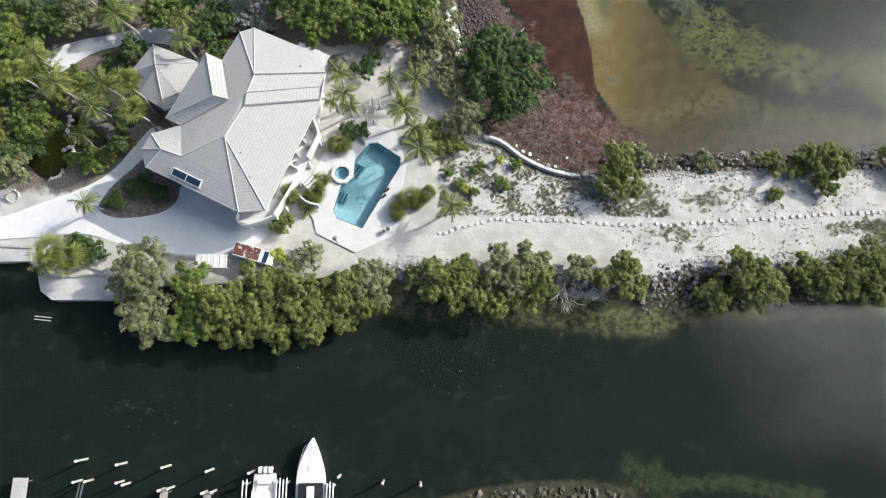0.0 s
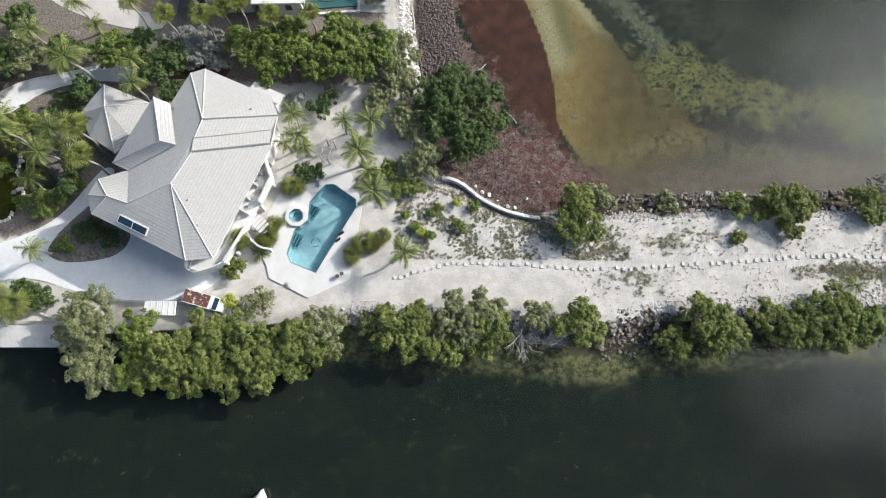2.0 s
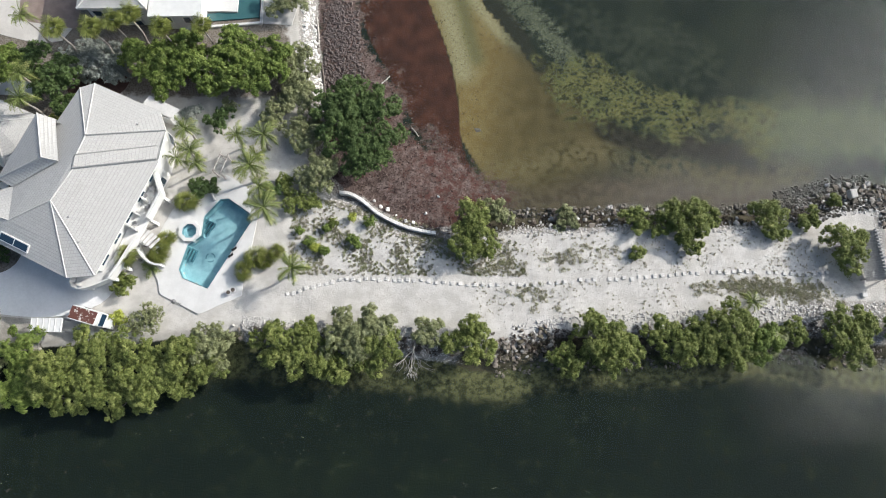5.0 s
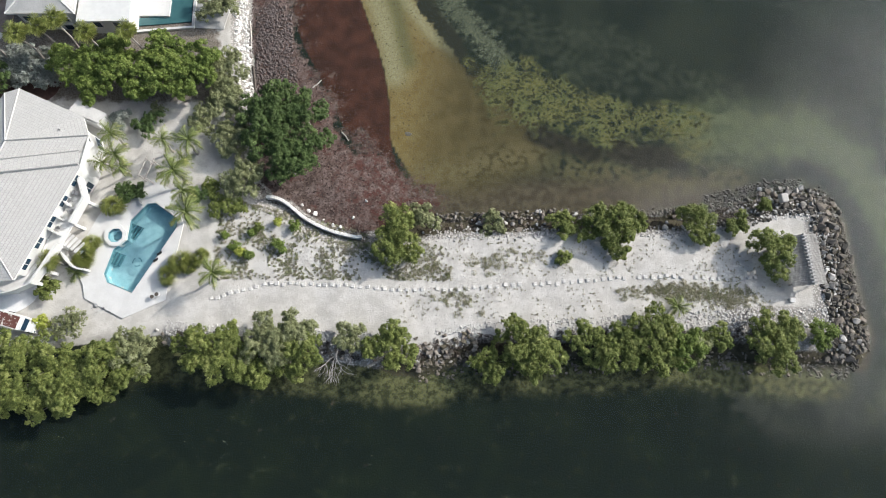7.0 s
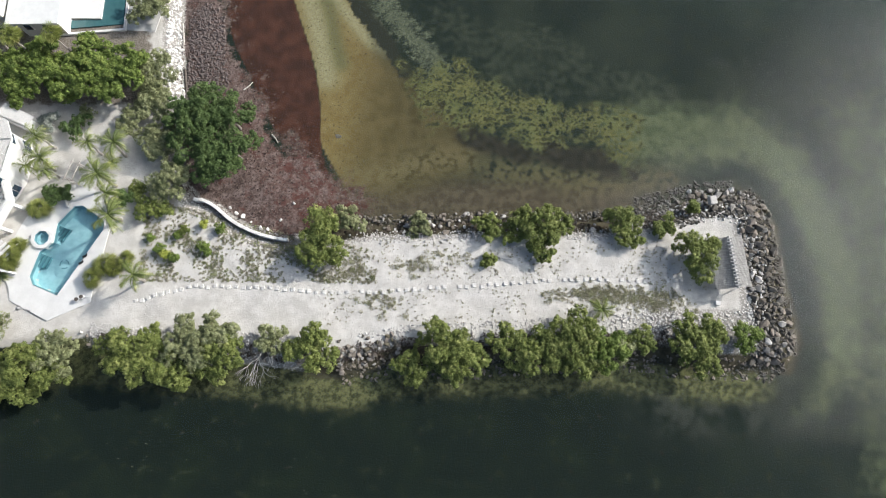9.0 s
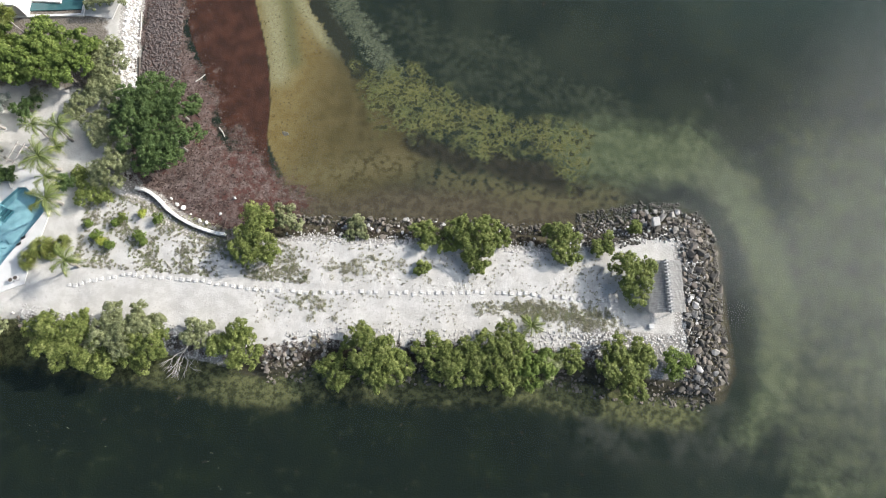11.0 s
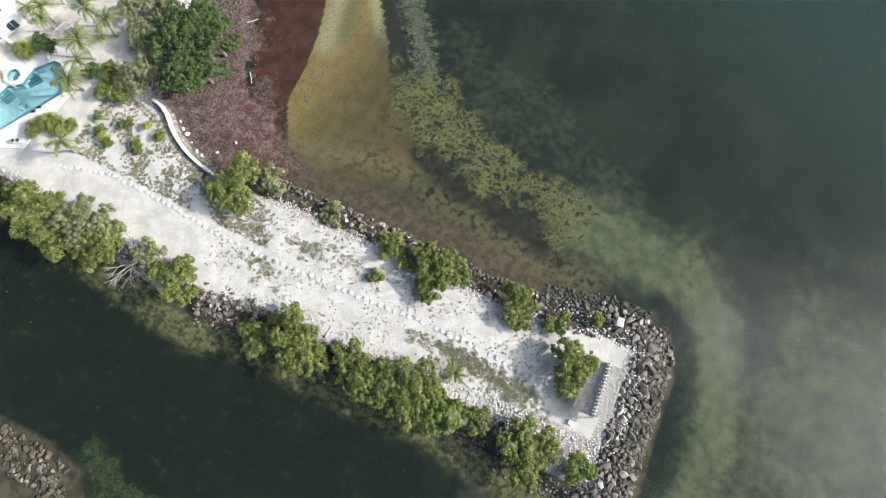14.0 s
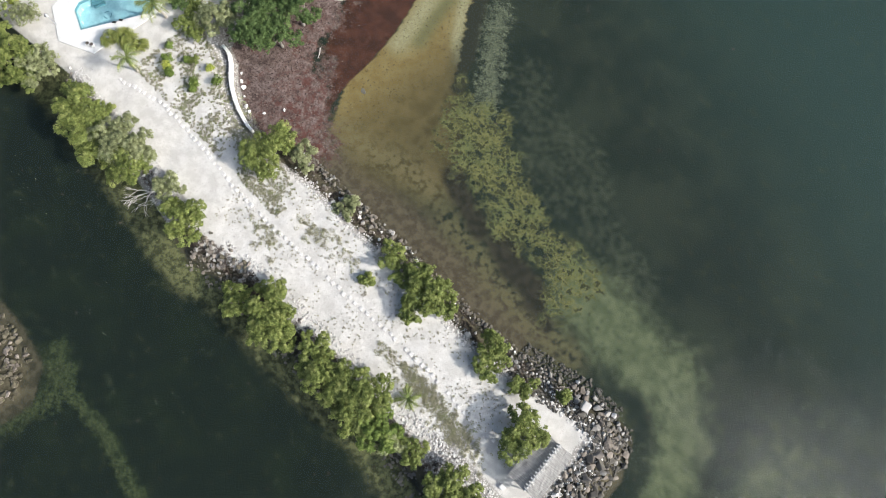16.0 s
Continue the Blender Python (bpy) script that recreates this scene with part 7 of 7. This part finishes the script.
def dead_branches():
    rng = random.Random(4)
    t = thing("dead_tree", "bare bleached branches over the water", "dead tree", (17.2, 12.6, 0.3))
    bm = bmesh.new()

    def grow(p, d, r, depth):
        q = p + d * (0.9 if depth else 1.3) * rng.uniform(0.7, 1.2)
        tube(bm, [p, (p + q) / 2 + Vector((rng.uniform(-.1, .1), rng.uniform(-.1, .1), 0.05)), q], [r, r * 0.85, r * 0.65], 5)
        if depth < 4:
            for _ in range(2 + (rng.random() < 0.4)):
                e = (d + Vector((rng.uniform(-0.8, 0.8), rng.uniform(-0.7, 0.4), rng.uniform(-0.3, 0.35)))).normalized()
                grow(q, e, r * 0.62, depth + 1)

    grow(Vector((0, 0, 0)), Vector((-0.3, -0.7, 0.6)).normalized(), 0.11, 0)
    grow(Vector((0.2, 0.2, 0)), Vector((0.4, -0.6, 0.6)).normalized(), 0.1, 1)
    part("limb", bm, DEADWOOD, t)


dead_branches()


# ---- grass, tufts and floating weed ----
def tufts(name, label, places, leaf, blade, blades, seed):
    rng = np.random.RandomState(seed)
    at, nm, ln = [], [], []
    for x, y, s in places:
        n = int(blades * s)
        a, rr = rng.uniform(0, math.tau, n), s * 0.5 * np.sqrt(rng.uniform(0, 1, n))
        px, py = x + rr * np.cos(a), y + rr * np.sin(a)
        pz = ground_z(x, y) + rng.uniform(0.02, 0.25 * s, n) + 0.02
        at.append(np.stack([px, py, pz], 1))
        nm.append(np.stack([rng.normal(size=n) * 0.6, rng.normal(size=n) * 0.6, np.ones(n)], 1))
        ln.append(rng.uniform(0.7, 1.3, n) * blade)
    at, nm, ln = np.concatenate(at), np.concatenate(nm), np.concatenate(ln)
    tagged(part(name, leaf_mesh(name, at, nm, ln, ln * 0.4, rng), LEAF[leaf]), label, "grass", kind="stuff")


rng_t = np.random.RandomState(31)
dune = [(x, y, s) for x, y, s in zip(rng_t.uniform(2, 30, 5200), rng_t.uniform(19.8, 30, 5200), rng_t.uniform(0.10, 0.42, 5200)) if 20.5 < y < 31.0 - 0.22 * x and noise.noise(Vector((x * 0.35, y * 0.35, 3.0))) + rng_t.uniform(-0.35, 0.35) > -0.10 + 0.006 * x]
tufts("dune_plants", "low grey-brown dune plants dotted over sand", [p for i, p in enumerate(dune) if i % 4], "scrub", 0.17, 60, 1)
tufts("dune_plants", "low green dune plants dotted over sand", [p for i, p in enumerate(dune) if i % 4 == 0], "olive", 0.18, 60, 2)
spit = [(x, y, s) for x, y, s in zip(rng_t.uniform(24, 68, 1700), rng_t.uniform(15.5, 26, 1700), rng_t.uniform(0.06, 0.28, 1700)) if abs(y - 20.5) > 0.6 and noise.noise(Vector((x * 0.25, y * 0.4, 7.0))) > -0.1]
tufts("sand_tufts", "tiny grey grass tufts scattered over the spit", spit, "scrub", 0.13, 60, 3)
patches = []
for cx, cy, w, hh, n in ((36, 23.2, 2.0, 1.4, 36), (34.5, 22.4, 2.6, 1.2, 34), (40.5, 23.6, 1.6, 1.0, 20), (31.5, 17.8, 2.8, 1.2, 40), (30.2, 19.0, 2.0, 0.8, 20), (58, 19.4, 5.5, 1.3, 210), (63, 18.9, 4.2, 1.4, 180), (51, 19.2, 1.8, 0.8, 24), (54.5, 19.6, 2.4, 0.9, 40), (26, 21.6, 2.6, 1.0, 40), (28, 22.4, 2.4, 1.2, 30)):
    patches += [(cx + rng_t.normal() * w * 0.5, cy + rng_t.normal() * hh * 0.5, rng_t.uniform(0.25, 0.7)) for _ in range(n)]
tufts("grass_patches", "thin olive grass patches on the sand", patches, "thin", 0.15, 60, 4)
litter = [(x, y, rng_t.uniform(0.25, 0.7)) for x, y, _ in along([(27, 27.4), (33, 27.7), (44, 28.0), (58, 28.2), (65, 29.2)], 0.09, rng_t, 0.9)]
litter += [(x, y, rng_t.uniform(0.25, 0.7)) for x, y, _ in along([(-2, 13.4), (6, 12.6), (14.5, 12.4), (26.3, 12.0), (33, 13.2), (43.5, 13.6), (57, 14.2), (66, 14.4)], 0.08, rng_t, 1.0)]
tufts("bank_litter", "dark brown twigs and dead leaves along the banks", litter, "litter", 0.16, 46, 5)
weed_bits = [(x, y, s) for x, y, s in zip(rng_t.uniform(-50, 40, 700), rng_t.uniform(-9, 3, 700), rng_t.uniform(0.03, 0.10, 700)) if (math.sin(x * 0.35) + math.sin(y * 0.6 + x * 0.1)) > 0.8]
rngf = np.random.RandomState(5)
pts = np.array([(x, y, 0.012) for x, y, s in weed_bits])
tagged(part("floating_weed", leaf_mesh("floating_weed", pts, rngf.normal(size=pts.shape) * 0.05 + [0, 0, 1], np.array([s for *_, s in weed_bits]) * 1.6, np.array([s for *_, s in weed_bits]), rngf), LEAF["thin"]), "scraps of pale weed afloat on the canal", "weed", kind="stuff")
# clumps of beached weed
rngw = np.random.RandomState(6)
wx, wy = rngw.uniform(3.5, 28, 26000), rngw.uniform(25.5, 60, 26000)
keep = (signed(WEED, wx, wy) + 2.0 * rough_line(wx, wy, 9) + rngw.normal(size=26000) * 1.5 > 0.3) & (signed(YELLOW, wx, wy) < -0.4) & (rngw.uniform(size=26000) > 0.6 * smooth(wx + 0.25 * (wy - 36), 11, 20)) & (signed(LAND, wx, wy) < 0.8)
wx, wy = wx[keep], wy[keep]
wz = height_at(wx, wy) + rngw.uniform(0.0, 0.06, len(wx))
wl_ = rngw.uniform(0.08, 0.34, len(wx))
weed_mat = Mat("beached_weed", 0.85, 0, 0.3)
weed_mat.color(weed_mat.mix(weed_mat.island(), (0.040, 0.025, 0.022), (0.185, 0.138, 0.122)))
tagged(part("beached_weed", leaf_mesh("beached_weed", np.stack([wx, wy, wz], 1), rngw.normal(size=(len(wx), 3)) * 0.35 + [0, 0, 1], wl_, wl_ * 0.7, rngw), weed_mat.m), "brown and maroon seaweed heaped on the beach", "seaweed", kind="stuff")
